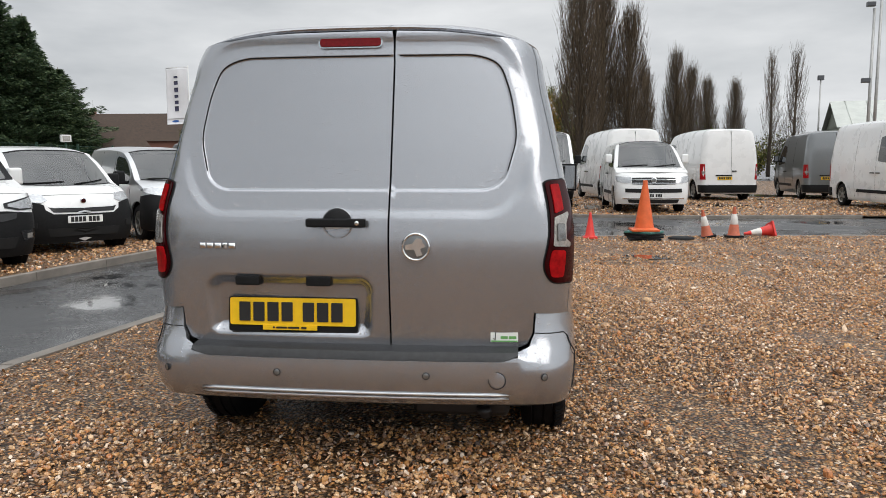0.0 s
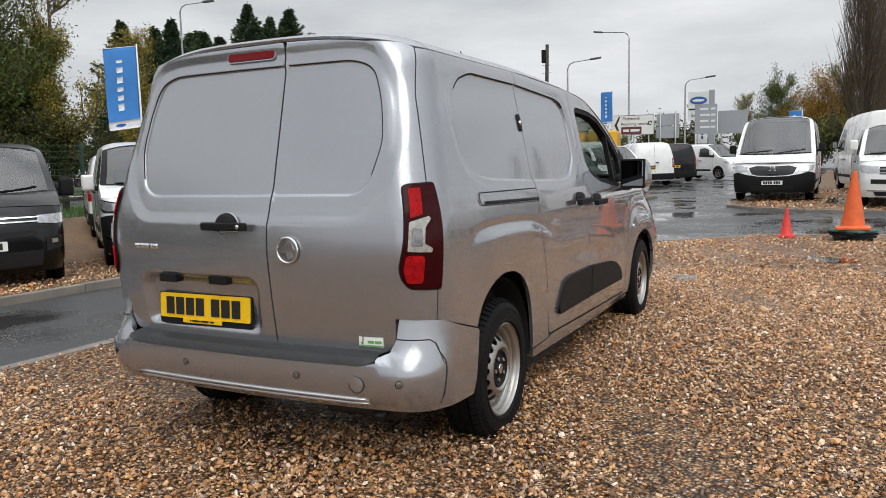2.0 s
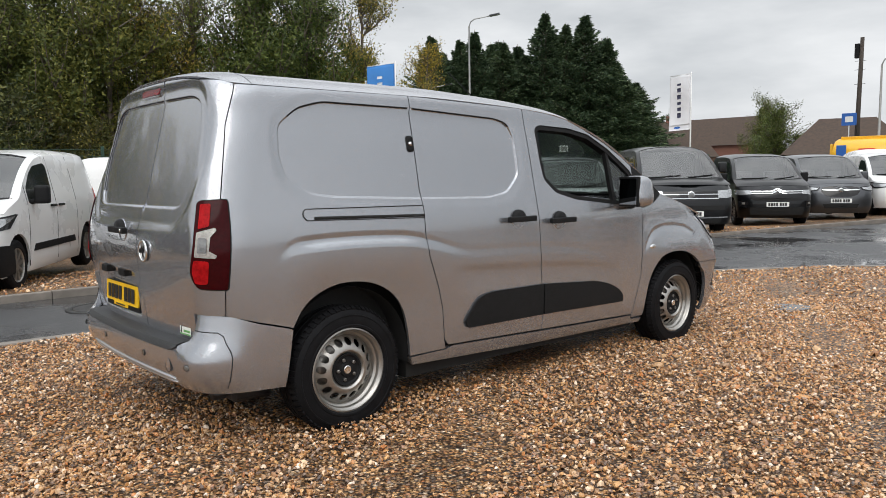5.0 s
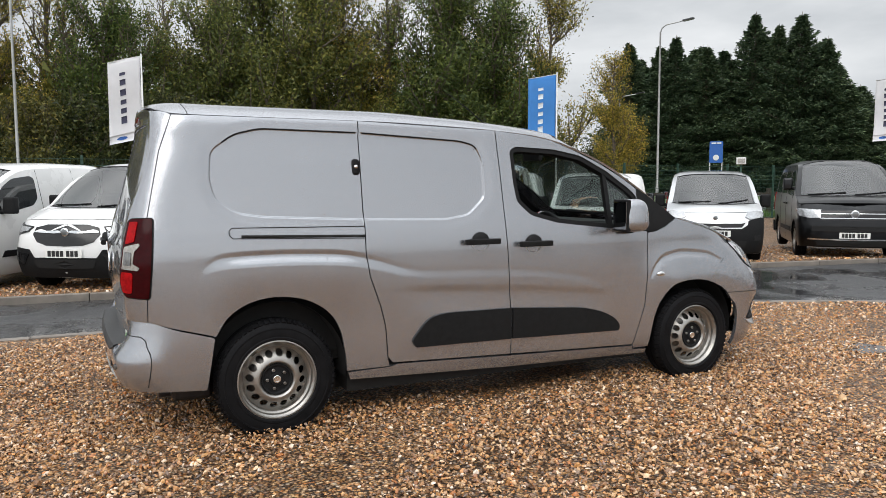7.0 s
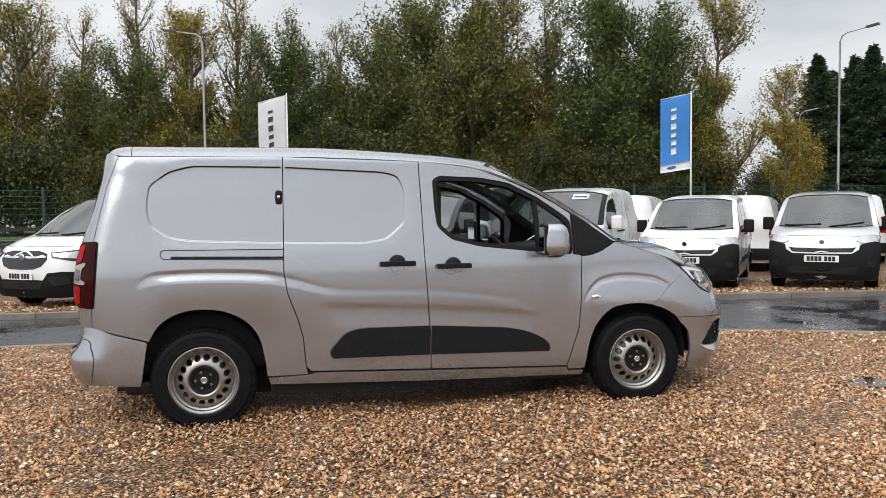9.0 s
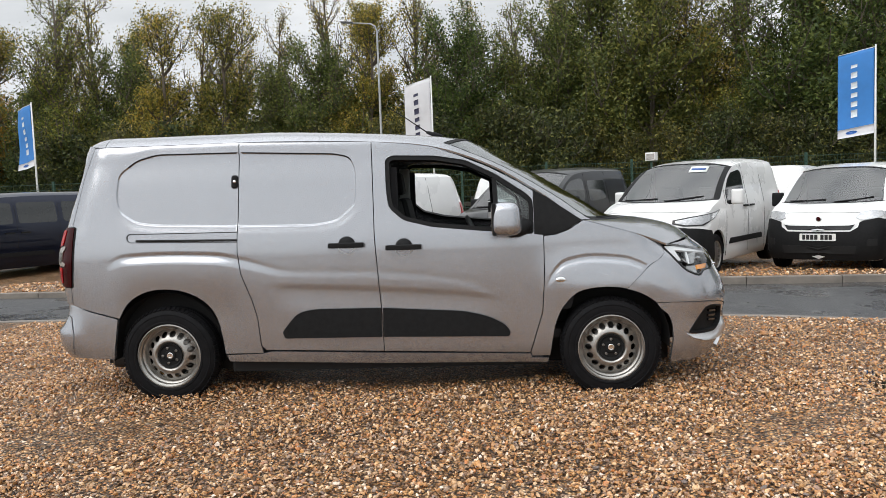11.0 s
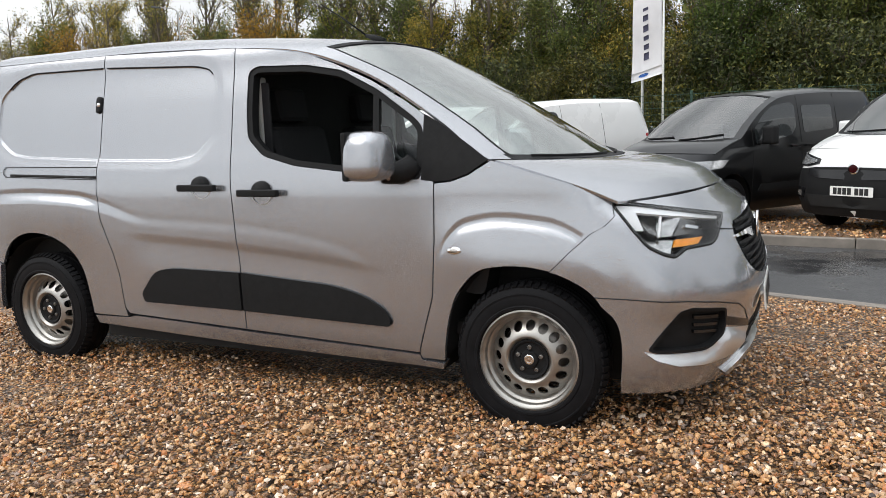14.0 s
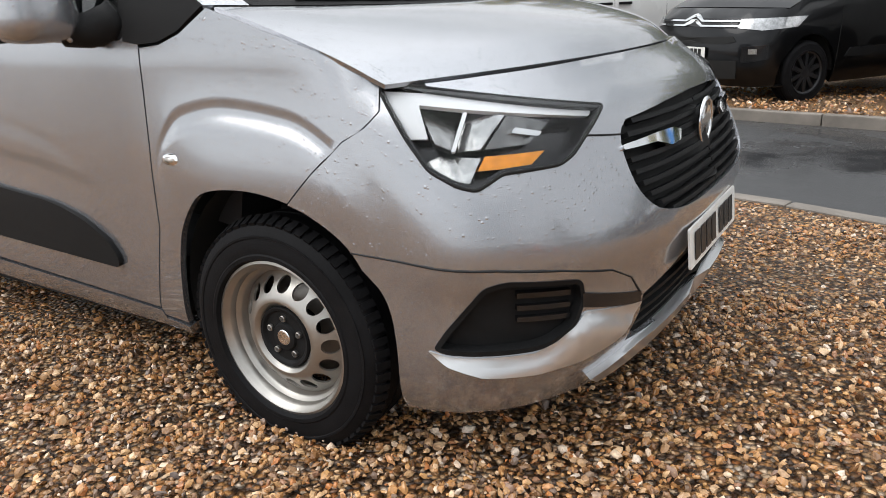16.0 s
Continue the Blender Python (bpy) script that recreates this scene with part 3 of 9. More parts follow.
class Shell:
    """A van's skin. Sides, rear and nose: a belt with coordinates (p, z), p running along the side as y and round the corners.
    Roof, windscreen and bonnet: a top with coordinates (u, s), u from the middle (0) to the edge (1), s along the edge as y."""

    def __init__(self, width, rear, front, top, rx=0.14, ry=0.20, bow=0.045, nose=0.55, power=((0.2, 3.0), (0.6, 3.0), (0.75, 2.8), (0.95, 2.3)), shape=None, crown=None):
        self.width, self.rear, self.front = smooth_curve(width), smooth_curve(rear), smooth_curve(front)
        self.ze, self.zc, self.yb = (smooth_curve([(r[0], r[k]) for r in top]) for k in (1, 2, 3))
        self.rx, self.ry, self.bow, self.nose, self.power = rx, ry, bow, nose, smooth_curve(power)
        self.lc, self.lf = 0.27, 1.0
        self.shape = shape
        self.crown = smooth_curve(crown or [(0, 3.2), (10, 3.2)])

    def start(self, z):
        return self.rear(z) + self.bow + self.ry

    def belt(self, q, side=1):
        q = np.asarray(q, float)
        p, z = q[:, 0], q[:, 1]
        w = self.width(z)
        ye, yf, n = self.start(z), self.front(z) - self.nose, self.power(z)
        x, y = w.copy(), p.copy()
        back = p < ye
        a = (ye - p)
        th = np.clip(a / self.lc, 0, 1) * math.pi / 2
        xr = np.where(a <= self.lc, w - self.rx + self.rx * np.cos(th), w - self.rx - (a - self.lc))
        yr = self.rear(z) + self.bow * (xr / w) ** 2 + self.ry * (1 - np.sin(th))
        x, y = np.where(back, xr, x), np.where(back, yr, y)
        ahead = p > yf
        tf = np.clip((p - yf) / self.lf, 0, 1) * math.pi / 2
        xf = w * np.clip(np.cos(tf), 0, 1) ** (2 / n)
        yn = yf + self.nose * np.clip(np.sin(tf), 0, 1) ** (2 / n)
        x, y = np.where(ahead, xf, x), np.where(ahead, yn, y)
        pts = np.stack((x, y, z), 1)
        if self.shape is not None:
            # push along the plan normal
            e = 1e-3
            nx = np.where(back, np.where(a <= self.lc, np.cos(th), 0), np.where(ahead, np.cos(tf) ** 0.8, 1))
            ny = np.where(back, -np.where(a <= self.lc, np.sin(th), 1), np.where(ahead, np.sin(tf) ** 0.8, 0))
            d = self.shape(pts)
            pts[:, 0] += nx * d
            pts[:, 1] += ny * d
        pts[:, 0] *= side
        return pts

    def rear_p(self, x, z):
        w = float(self.width(z))
        ye = float(self.start(z))
        if x <= w - self.rx:
            return ye - self.lc - (w - self.rx - x)
        return ye - self.lc * math.acos(min(1, (x - w + self.rx) / self.rx)) / (math.pi / 2)

    def side_p(self, y, z):
        """p of the place on the side or the rear corner that has this y."""
        lo, hi = float(self.start(z)) - self.lc, float(self.start(z))
        if y >= hi:
            return y
        for _ in range(30):
            m = (lo + hi) / 2
            if self.plain((m, z))[1] < y:
                lo = m
            else:
                hi = m
        return lo

    def plain(self, q):
        keep, self.shape = self.shape, None
        r = self.belt(np.array([q]))[0]
        self.shape = keep
        return r

    def front_p(self, x, z):
        w, n = float(self.width(z)), float(self.power(z))
        yf = float(self.front(z)) - self.nose
        c = min(1.0, max(0.0, x / w)) ** (n / 2)
        return yf + math.acos(c) / (math.pi / 2) * self.lf

    def top(self, q, side=1):
        q = np.asarray(q, float)
        u, s = q[:, 0], q[:, 1]
        ze, zc, yb = self.ze(s), self.zc(s), self.yb(s)
        xe = self.width(ze)
        # the rear corners of the roof follow the rounded plan of the belt
        t = np.clip((self.rear(ze) + self.bow + self.ry - s) / self.ry, 0, 1)
        xe = xe - self.rx * (1 - np.sqrt(1 - t * t))
        k = self.crown(s)
        v = np.abs(u)
        return np.stack((u * xe * side, s + yb * (1 - v ** 2.2), zc - (zc - ze) * v ** k), 1)


def mirror_lot(lot):
    return [(-v[0], v[1], v[2]) for v in lot[0]], [f[::-1] for f in lot[1]]


def tyre_lot(radius, width, rim, segments=48):
    """A tyre about the x axis, with a rounded shoulder and tread grooves."""
    w, r = width / 2, radius
    prof = [(-w * 0.80, rim), (-w * 0.96, rim + 0.02), (-w, rim + 0.055), (-w * 0.97, r - 0.045), (-w * 0.86, r - 0.014), (-w * 0.70, r - 0.002),
            (-w * 0.52, r), (-w * 0.50, r - 0.007), (-w * 0.42, r - 0.007), (-w * 0.40, r), (-w * 0.06, r + 0.001), (-w * 0.04, r - 0.007),
            (w * 0.04, r - 0.007), (w * 0.06, r + 0.001), (w * 0.40, r), (w * 0.42, r - 0.007), (w * 0.50, r - 0.007), (w * 0.52, r),
            (w * 0.70, r - 0.002), (w * 0.86, r - 0.014), (w * 0.955, r - 0.036), (w * 0.985, r - 0.037), (w * 0.985, r - 0.043), (w * 0.965, r - 0.045), (w, rim + 0.048), (w * 0.985, rim + 0.028), (w * 1.015, rim + 0.024), (w * 1.01, rim + 0.014), (w * 0.95, rim + 0.011), (w * 0.80, rim)]
    return revolve(prof, segments)


def circle(cx, cy, r, n=12, ry=None, turn=0.0):
    c, s = math.cos(turn), math.sin(turn)
    out = []
    for k in range(n):
        a, b = r * math.cos(2 * math.pi * k / n), (ry or r) * math.sin(2 * math.pi * k / n)
        out.append((cx + a * c - b * s, cy + a * s + b * c))
    return out


def plate_lot(w, h, d=0.006, r=0.01):
    """A flat plate in the x-z plane that faces -y, with rounded corners."""
    o = rounded([(-w / 2, -h / 2), (w / 2, -h / 2), (w / 2, h / 2), (-w / 2, h / 2)], r)
    return sheet(o, lambda q: np.stack((q[:, 0], 0 * q[:, 0], q[:, 1]), 1), grid=1.0, gap=0, depth=d, step=9)


def bars_lot(w, h, slots, d=0.0015):
    """Plain bars in a row, for writing that is not spelt out. slots: (from, to) as parts of the width."""
    lots = []
    for a, b in slots:
        lots.append(moved(plate_lot((b - a) * w, h, d, 0.003), Matrix.Translation(((a + b - 1) / 2 * w, 0, 0))))
    return join(*lots)


PLATE_SLOTS = [(0.05, 0.145), (0.17, 0.265), (0.29, 0.385), (0.41, 0.505), (0.59, 0.685), (0.71, 0.805), (0.83, 0.925)]


def number_plate(parent, m, mat, w=0.52, h=0.111):
    p = part("number_plate", mesh_from(*moved(plate_lot(w, h), m), smooth=False), mat, parent)
    for slot in PLATE_SLOTS:
        part("plate_bar", mesh_from(*moved(bars_lot(w * 0.94, h * 0.70, [slot]), m @ Matrix.Translation((0, -0.004, 0))), smooth=False), M_PLATEINK, p)
    return p

# ---- ground ----
NEAR_EDGE = [(-2.75, -60.0), (-2.72, -6.0), (-2.62, -1.5), (-2.5, 1.5), (-2.28, 3.2), (-1.98, 4.7), (-1.55, 6.1), (-0.95, 7.6), (0.0, 9.2), (1.3, 10.35), (2.6, 10.75), (4.5, 10.95), (8.0, 11.2), (60.0, 13.0)]
FAR_EDGE = [(-5.9, -60.0), (-5.75, -6.0), (-5.6, -2.0), (-5.5, 1.0), (-5.35, 3.5), (-5.1, 5.5), (-4.8, 8.0), (-4.45, 10.5), (-3.95, 13.0), (-3.6, 16.0), (-3.0, 20.0), (-2.6, 23.5), (-3.3, 25.4), (-6.0, 26.0), (-17.0, 26.5)]
LOT_EDGE = [(60.0, 19.4), (9.0, 16.8), (4.0, 16.3), (2.0, 16.6), (0.9, 17.3), (0.2, 18.4), (0.0, 20.5), (0.6, 25.0), (2.2, 34.0), (3.0, 60.0)]


def flat_region(outline, z, grid, wave=0.0, name="mesh"):
    vs, fs = fill(densify(outline, grid * 1.5), [], [], grid)
    base = z(vs[:, 0], vs[:, 1]) if callable(z) else np.full(len(vs), z)
    zz = base + np.array([wave * noise.noise(Vector((x * 0.9, y * 0.9, 3.1))) + wave * 0.6 * noise.noise(Vector((x * 3.1, y * 3.1, 7.7))) for x, y in vs])
    return mesh_from(np.column_stack((vs, zz)), fs, True, name)


ROW_BED = FAR_EDGE + [(-17.0, -60.0)]


def row_fall(x, y):
    """How far the gravel strip under the parked row falls away from the road's edge."""
    q = np.stack((np.asarray(x, float), np.asarray(y, float)), 1)
    d = np.where(inside(ROW_BED, q), edge_distance(FAR_EDGE, q), 0.0)
    return np.minimum(0.20, 0.05 * d) * (1 - smooth01(13.0, 16.0, -q[:, 0]))


# the broad sheet that reaches the horizon, and the wet road laid on it
ground_me = mesh_from([(-1500, -1500, -0.40), (1500, -1500, -0.40), (1500, 1500, -0.40), (-1500, 1500, -0.40)], [(0, 1, 2, 3)])
tagged(part("ground", ground_me, M_ASPHALT), "flat open ground around the vehicle yard", "ground", kind="structure")
road_me = flat_region([(-60, -60), (60, -60), (60, 75), (-60, 75)], lambda x, y: -0.03 - 1.4 * row_fall(x, y), 2.5, 0.004, "road")
tagged(part("road", road_me, M_ASPHALT), "wet dark asphalt road with standing water", "road", kind="structure")

yard = NEAR_EDGE + [(60.0, -60.0)]
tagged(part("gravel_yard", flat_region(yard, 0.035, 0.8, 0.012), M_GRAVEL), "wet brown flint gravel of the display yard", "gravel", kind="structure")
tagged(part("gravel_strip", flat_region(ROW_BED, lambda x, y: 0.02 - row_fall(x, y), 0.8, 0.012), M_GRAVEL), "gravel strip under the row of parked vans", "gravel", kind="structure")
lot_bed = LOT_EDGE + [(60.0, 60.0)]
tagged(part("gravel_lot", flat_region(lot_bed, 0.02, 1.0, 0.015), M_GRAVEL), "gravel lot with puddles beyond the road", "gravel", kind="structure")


def kerb_line(path, label, width=0.11, height=0.045):
    """A row of concrete edging stones along a path."""
    root = thing("kerb", label, "kerb", kind="structure")
    pts = densify([p for p in path if abs(p[0]) < 20 and abs(p[1]) < 40], 0.92, False)
    shared = box(-0.5, -width / 2, -0.14, 0.5, width / 2, 0.0, 0.012)
    data = bpy.data.meshes.new("edging_stone")
    shared.to_mesh(data)
    shared.free()
    data.materials.append(M_KERB)
    for a, b in zip(pts, pts[1:]):
        d = Vector(b) - Vector(a)
        ob = new("edging_stone", data)
        ob.parent = root
        ob.matrix_basis = Matrix.LocRotScale(((a[0] + b[0]) / 2, (a[1] + b[1]) / 2, height + random.uniform(-0.004, 0.004)), Euler((0, 0, math.atan2(d.y, d.x) + random.uniform(-0.006, 0.006))), (d.length - 0.008, 1, 1))
    return root


kerb_line(NEAR_EDGE, "weathered concrete edging between gravel and road")
kerb_line(FAR_EDGE, "weathered concrete edging before the parked row", height=0.026)
kerb_line(LOT_EDGE, "weathered concrete edging of the far lot")

# ---- the silver panel van ----
PANEL_RECESS = rounded([(0.56, 1.42), (0.585, 1.31), (0.70, 1.235), (0.83, 1.215), (1.41, 1.19), (1.92, 1.18), (2.08, 1.205), (2.20, 1.31), (2.205, 1.54), (2.165, 1.63), (2.06, 1.655),
                        (1.41, 1.688), (0.84, 1.695), (0.70, 1.66), (0.575, 1.57)], 0.04)
REAR_RECESS = rounded([(-0.645, 1.385), (-0.60, 1.22), (-0.54, 1.178), (0.54, 1.178), (0.60, 1.22), (0.645, 1.385), (0.62, 1.55), (0.575, 1.68), (0.48, 1.715), (-0.48, 1.715), (-0.575, 1.68), (-0.62, 1.55)], 0.05)
REAR_BAND = rounded([(-0.735, 1.36), (-0.67, 1.17), (-0.58, 1.075), (0.58, 1.075), (0.67, 1.17), (0.735, 1.36), (0.70, 1.60), (0.60, 1.755), (0.46, 1.79), (-0.46, 1.79), (-0.60, 1.755), (-0.70, 1.60)], 0.08)
PLATE_RECESS = rounded([(-0.60, 0.60), (0.07, 0.60), (0.085, 0.80), (0.05, 0.838), (-0.56, 0.838), (-0.605, 0.80)], 0.04)
CREASE = smooth_curve([(0.30, 0.62), (0.44, 0.80), (0.50, 0.95), (0.62, 1.005), (0.87, 1.012), (1.22, 1.0), (1.40, 0.97), (1.75, 0.885), (2.35, 0.86), (2.90, 0.79), (3.10, 0.70), (3.20, 0.55), (3.24, 0.40)])
CREASE_F = smooth_curve([(3.40, 0.62), (3.50, 0.82), (3.58, 0.885), (3.74, 0.912), (3.95, 0.895), (4.11, 0.83), (4.30, 0.66)])
RIDGE = smooth_curve([(0.3, 0.0), (0.48, 0.0), (0.74, 1.0), (1.25, 1.0), (1.42, 0.40), (1.8, 0.08), (3.0, 0.06), (3.2, 0.0)])

FOLD = smooth_curve([(1.4, 0.80), (1.72, 0.785), (2.33, 0.752), (2.9, 0.705), (3.25, 0.65)])


def hero_shape(pts):
    x, y, z = pts[:, 0], pts[:, 1], pts[:, 2]
    d = np.zeros(len(pts))
    side = smooth01(0.40, 0.5, y)
    sd = signed(PANEL_RECESS, pts[:, 1:3])
    d -= 0.011 * smooth01(-0.004, 0.008, sd) * side
    # shallow channel round the blank window
    d -= 0.005 * smooth01(-0.060, -0.005, sd) * side
    for c, y0, y1, k in ((CREASE, 0.34, 3.22, RIDGE), (CREASE_F, 3.44, 4.28, None)):
        q = c(y) - z
        on = smooth01(y0, y0 + 0.10, y) * (1 - smooth01(y1 - 0.10, y1, y)) * (k(y) if k is not None else 1.0)
        d += on * (-0.0065 * smooth01(-0.034, 0.002, q) * (1 - smooth01(0.002, 0.045, q)) + (0.018 if k is not None else 0.0040) * smooth01(-0.004, 0.055, q) * (1 - smooth01(0.075, 0.42, q)))
    # fold above the rubbing strips
    q = FOLD(y) - z
    d -= 0.006 * smooth01(1.56, 1.80, y) * (1 - smooth01(2.95, 3.22, y)) * smooth01(-0.02, 0.030, q) * (1 - smooth01(0.035, 0.20, q))
    # flare of the front wing and bumper
    d += 0.042 * smooth01(3.30, 3.75, y) * (1 - smooth01(4.35, 4.62, y)) * (1 - smooth01(0.70, 1.0, z))
    # the nose leans back above the bumper's shoulder
    d += smooth01(4.22, 4.42, y) * (0.020 * smooth01(0.50, 0.60, z) * (1 - smooth01(0.60, 0.80, z)) - 0.006 * smooth01(0.74, 0.82, z) * (1 - smooth01(0.86, 0.95, z)))
    rear = 1 - smooth01(0.30, 0.42, y)
    if rear.max() > 0:
        xz = pts[:, (0, 2)]
        r1, r2, r3 = signed(REAR_RECESS, xz), signed(REAR_BAND, xz), signed(PLATE_RECESS, xz)
        d -= rear * (0.013 * smooth01(-0.02, 0.04, r2) + 0.012 * smooth01(-0.004, 0.008, r1) + 0.040 * smooth01(-0.014, 0.044, r3))
        # brow over the blank windows
        d += rear * 0.006 * np.exp(-((z - 1.80) / 0.03) ** 2) * (np.abs(x) < 0.7)
    return d


HERO = Shell(
    width=[(0.15, 0.79), (0.25, 0.848), (0.35, 0.866), (0.55, 0.872), (0.80, 0.875), (1.0, 0.872), (1.1, 0.862), (1.25, 0.832), (1.485, 0.786), (1.64, 0.752), (1.70, 0.742), (1.76, 0.720), (1.80, 0.68), (1.84, 0.5)],
    rear=[(0.20, 0.14), (0.55, 0.13), (0.62, 0.122), (0.80, 0.10), (0.96, 0.088), (1.06, 0.095), (1.20, 0.125), (1.50, 0.20), (1.765, 0.266), (1.81, 0.279), (1.85, 0.30)],
    front=[(0.15, 4.60), (0.22, 4.66), (0.30, 4.70), (0.45, 4.735), (0.60, 4.735), (0.80, 4.70), (0.90, 4.655), (0.98, 4.553), (1.0, 4.537), (1.05, 4.48), (1.3, 4.3)],
    top=[(0.30, 1.793, 1.817, -0.045), (0.322, 1.788, 1.826, -0.045), (0.345, 1.779, 1.836, -0.05), (0.38, 1.766, 1.843, -0.055), (0.45, 1.760, 1.845, -0.05), (0.60, 1.758, 1.843, -0.03), (1.50, 1.756, 1.843, 0.0), (2.0, 1.742, 1.822, 0.03), (2.31, 1.726, 1.80, 0.08),
         (2.60, 1.700, 1.775, 0.15), (2.75, 1.672, 1.752, 0.20), (2.94, 1.612, 1.635, 0.25), (3.14, 1.525, 1.50, 0.29), (3.34, 1.405, 1.355, 0.33), (3.46, 1.325, 1.275, 0.34), (3.70, 1.155, 1.135, 0.36),
         (3.72, 1.150, 1.140, 0.36), (3.83, 1.118, 1.135, 0.35), (4.04, 1.052, 1.095, 0.34), (4.15, 1.012, 1.055, 0.33), (4.22, 0.982, 1.005, 0.31)],
    shape=hero_shape,
    crown=[(0.3, 3.0), (0.5, 6.5), (2.2, 6.5), (2.7, 4.0), (2.9, 2.6), (3.6, 2.2), (4.3, 2.2)])


def sp(points, sh=HERO):
    return [(sh.side_p(y, z), z) for y, z in points]




def flowing(points, n=4):
    """A soft curve through the points."""
    p = [Vector(q) for q in points]
    p = [2 * p[0] - p[1]] + p + [2 * p[-1] - p[-2]]
    out = []
    for i in range(1, len(p) - 2):
        for k in range(n):
            t = k / n
            out.append(tuple(0.5 * (2 * p[i] + (p[i + 1] - p[i - 1]) * t + (2 * p[i - 1] - 5 * p[i] + 4 * p[i + 1] - p[i + 2]) * t * t + (3 * p[i] - p[i - 1] - 3 * p[i + 1] + p[i + 2]) * t ** 3)))
    return out + [tuple(p[-2])]


ARCH_R = [(0.515, 0.315), (0.54, 0.47)] + flowing([(0.565, 0.59), (0.63, 0.69), (0.735, 0.757), (0.87, 0.783), (1.03, 0.762), (1.16, 0.69), (1.235, 0.585), (1.268, 0.44), (1.28, 0.33)])
ARCH_CURVE = flowing([(3.465, 0.265), (3.487, 0.40), (3.508, 0.49), (3.55, 0.585), (3.635, 0.676), (3.725, 0.708), (3.85, 0.716), (3.968, 0.700), (4.06, 0.668), (4.14, 0.618), (4.188, 0.55), (4.21, 0.465), (4.208, 0.36), (4.18, 0.205)])
ARCH_F = ARCH_CURVE[:28]
ARCH_NOSE = ARCH_CURVE[28:]
SLIDE_REAR = [(1.408, 1.757), (1.402, 1.16), (1.40, 1.01), (1.42, 0.87), (1.485, 0.69), (1.515, 0.57), (1.53, 0.385), (1.56, 0.35)]
B_SEAM = [(2.36, 0.322), (2.36, 0.53), (2.345, 0.76), (2.325, 1.10), (2.318, 1.48), (2.312, 1.727)]
DOOR_FRONT = [(3.335, 0.288), (3.42, 0.56), (3.438, 0.80), (3.44, 1.06)]
FRAME_TOP = [(2.55, 1.703), (2.72, 1.676), (2.90, 1.612), (3.10, 1.525), (3.28, 1.425), (3.40, 1.345), (3.44, 1.30), (3.452, 1.255)]
WINDOW = rounded([(2.405, 1.60), (2.41, 1.40), (2.425, 1.28), (2.52, 1.195), (2.71, 1.145), (3.07, 1.105), (3.375, 1.075), (3.375, 1.30), (3.33, 1.345), (3.14, 1.475), (2.94, 1.575), (2.74, 1.612), (2.45, 1.625)], 0.03)
ARCH_SEAM = [(3.968, 0.700), (4.05, 0.782), (4.13, 0.856), (4.205, 0.925)]

van = thing("panel_van", "silver-grey wet panel van standing on brown gravel", "van", Matrix.Translation((0.035, 0, 0)))
belt_r = lambda q: HERO.belt(q, 1)


def both_sides(name, outline, mat=M_SILVER, holes=(), loops=(), parent=None, **kw):
    """A panel on the right flank and its mirror on the left."""
    lot = sheet(outline, belt_r, holes, loops, **kw)
    nrm = SHEET_NORMALS[0]
    return [true_normals(part(name, mesh_from(*l), mat, parent or van), nrm, s) for s, l in ((1, lot), (-1, mirror_lot(lot)))]


rings = [offset_poly(densify(PANEL_RECESS, 0.02), k) for k in (-0.065, -0.04, -0.018, -0.010, -0.004, 0.0, 0.004, 0.008, 0.015)]
crease_lines = [[(y, float(CREASE(y)) - k) for y in np.arange(0.38, 3.18, 0.04)] for k in (-0.05, -0.034, -0.018, -0.006, 0.006, 0.022, 0.04, 0.06, 0.1, 0.15)]
fold_lines = [[(y, float(FOLD(y)) - k) for y in np.arange(1.6, 3.2, 0.05)] for k in (-0.02, -0.004, 0.012, 0.030, 0.06, 0.12)]
crease_f_lines = [[(y, float(CREASE_F(y)) - k) for y in np.arange(3.46, 4.26, 0.03)] for k in (-0.05, -0.034, -0.018, -0.006, 0.006, 0.022, 0.04, 0.06, 0.1)]
REAR_SEAM = [(0.392, 1.757), (0.322, 1.56), (0.25, 1.222), (0.236, 0.815), (0.235, 0.69)]
quarter = sp(REAR_SEAM) + sp([(0.38, 0.645), (0.545, 0.598)]) + ARCH_R[2:] + [(1.545, 0.33)] + SLIDE_REAR[::-1][1:]
both_sides("quarter_panel", quarter, loops=rings + crease_lines, grid=0.045)
slide_door = both_sides("sliding_door", SLIDE_REAR + B_SEAM, loops=rings + crease_lines + fold_lines, grid=0.045)
front_door = both_sides("front_door", B_SEAM[::-1] + DOOR_FRONT + FRAME_TOP[::-1], holes=[WINDOW], loops=crease_lines + fold_lines, grid=0.045)
wing = [(3.44, 1.06), (3.438, 0.80), (3.42, 0.56), (3.335, 0.288)] + [(3.345, 0.262)] + ARCH_F + ARCH_SEAM + [(4.205, 0.985), (4.04, 1.052), (3.83, 1.118), (3.70, 1.155), (3.60, 1.095), (3.52, 1.068)]
both_sides("front_wing", wing, loops=crease_f_lines, grid=0.045)
both_sides("sill", [(1.285, 0.325), (1.54, 0.330), (1.60, 0.343), (1.75, 0.338), (2.36, 0.314), (3.335, 0.282), (3.345, 0.255), (3.46, 0.252), (3.45, 0.215), (2.36, 0.235), (1.30, 0.275)], grid=0.08, depth=0.05)
# sail panel between window and bonnet
both_sides("sail_panel", [(3.378, 1.072), (3.44, 1.064), (3.52, 1.07), (3.60, 1.097), (3.692, 1.156), (3.60, 1.222), (3.46, 1.318), (3.378, 1.362)], M_TRIM, grid=0.05, gap=0.002, lift=0.004)
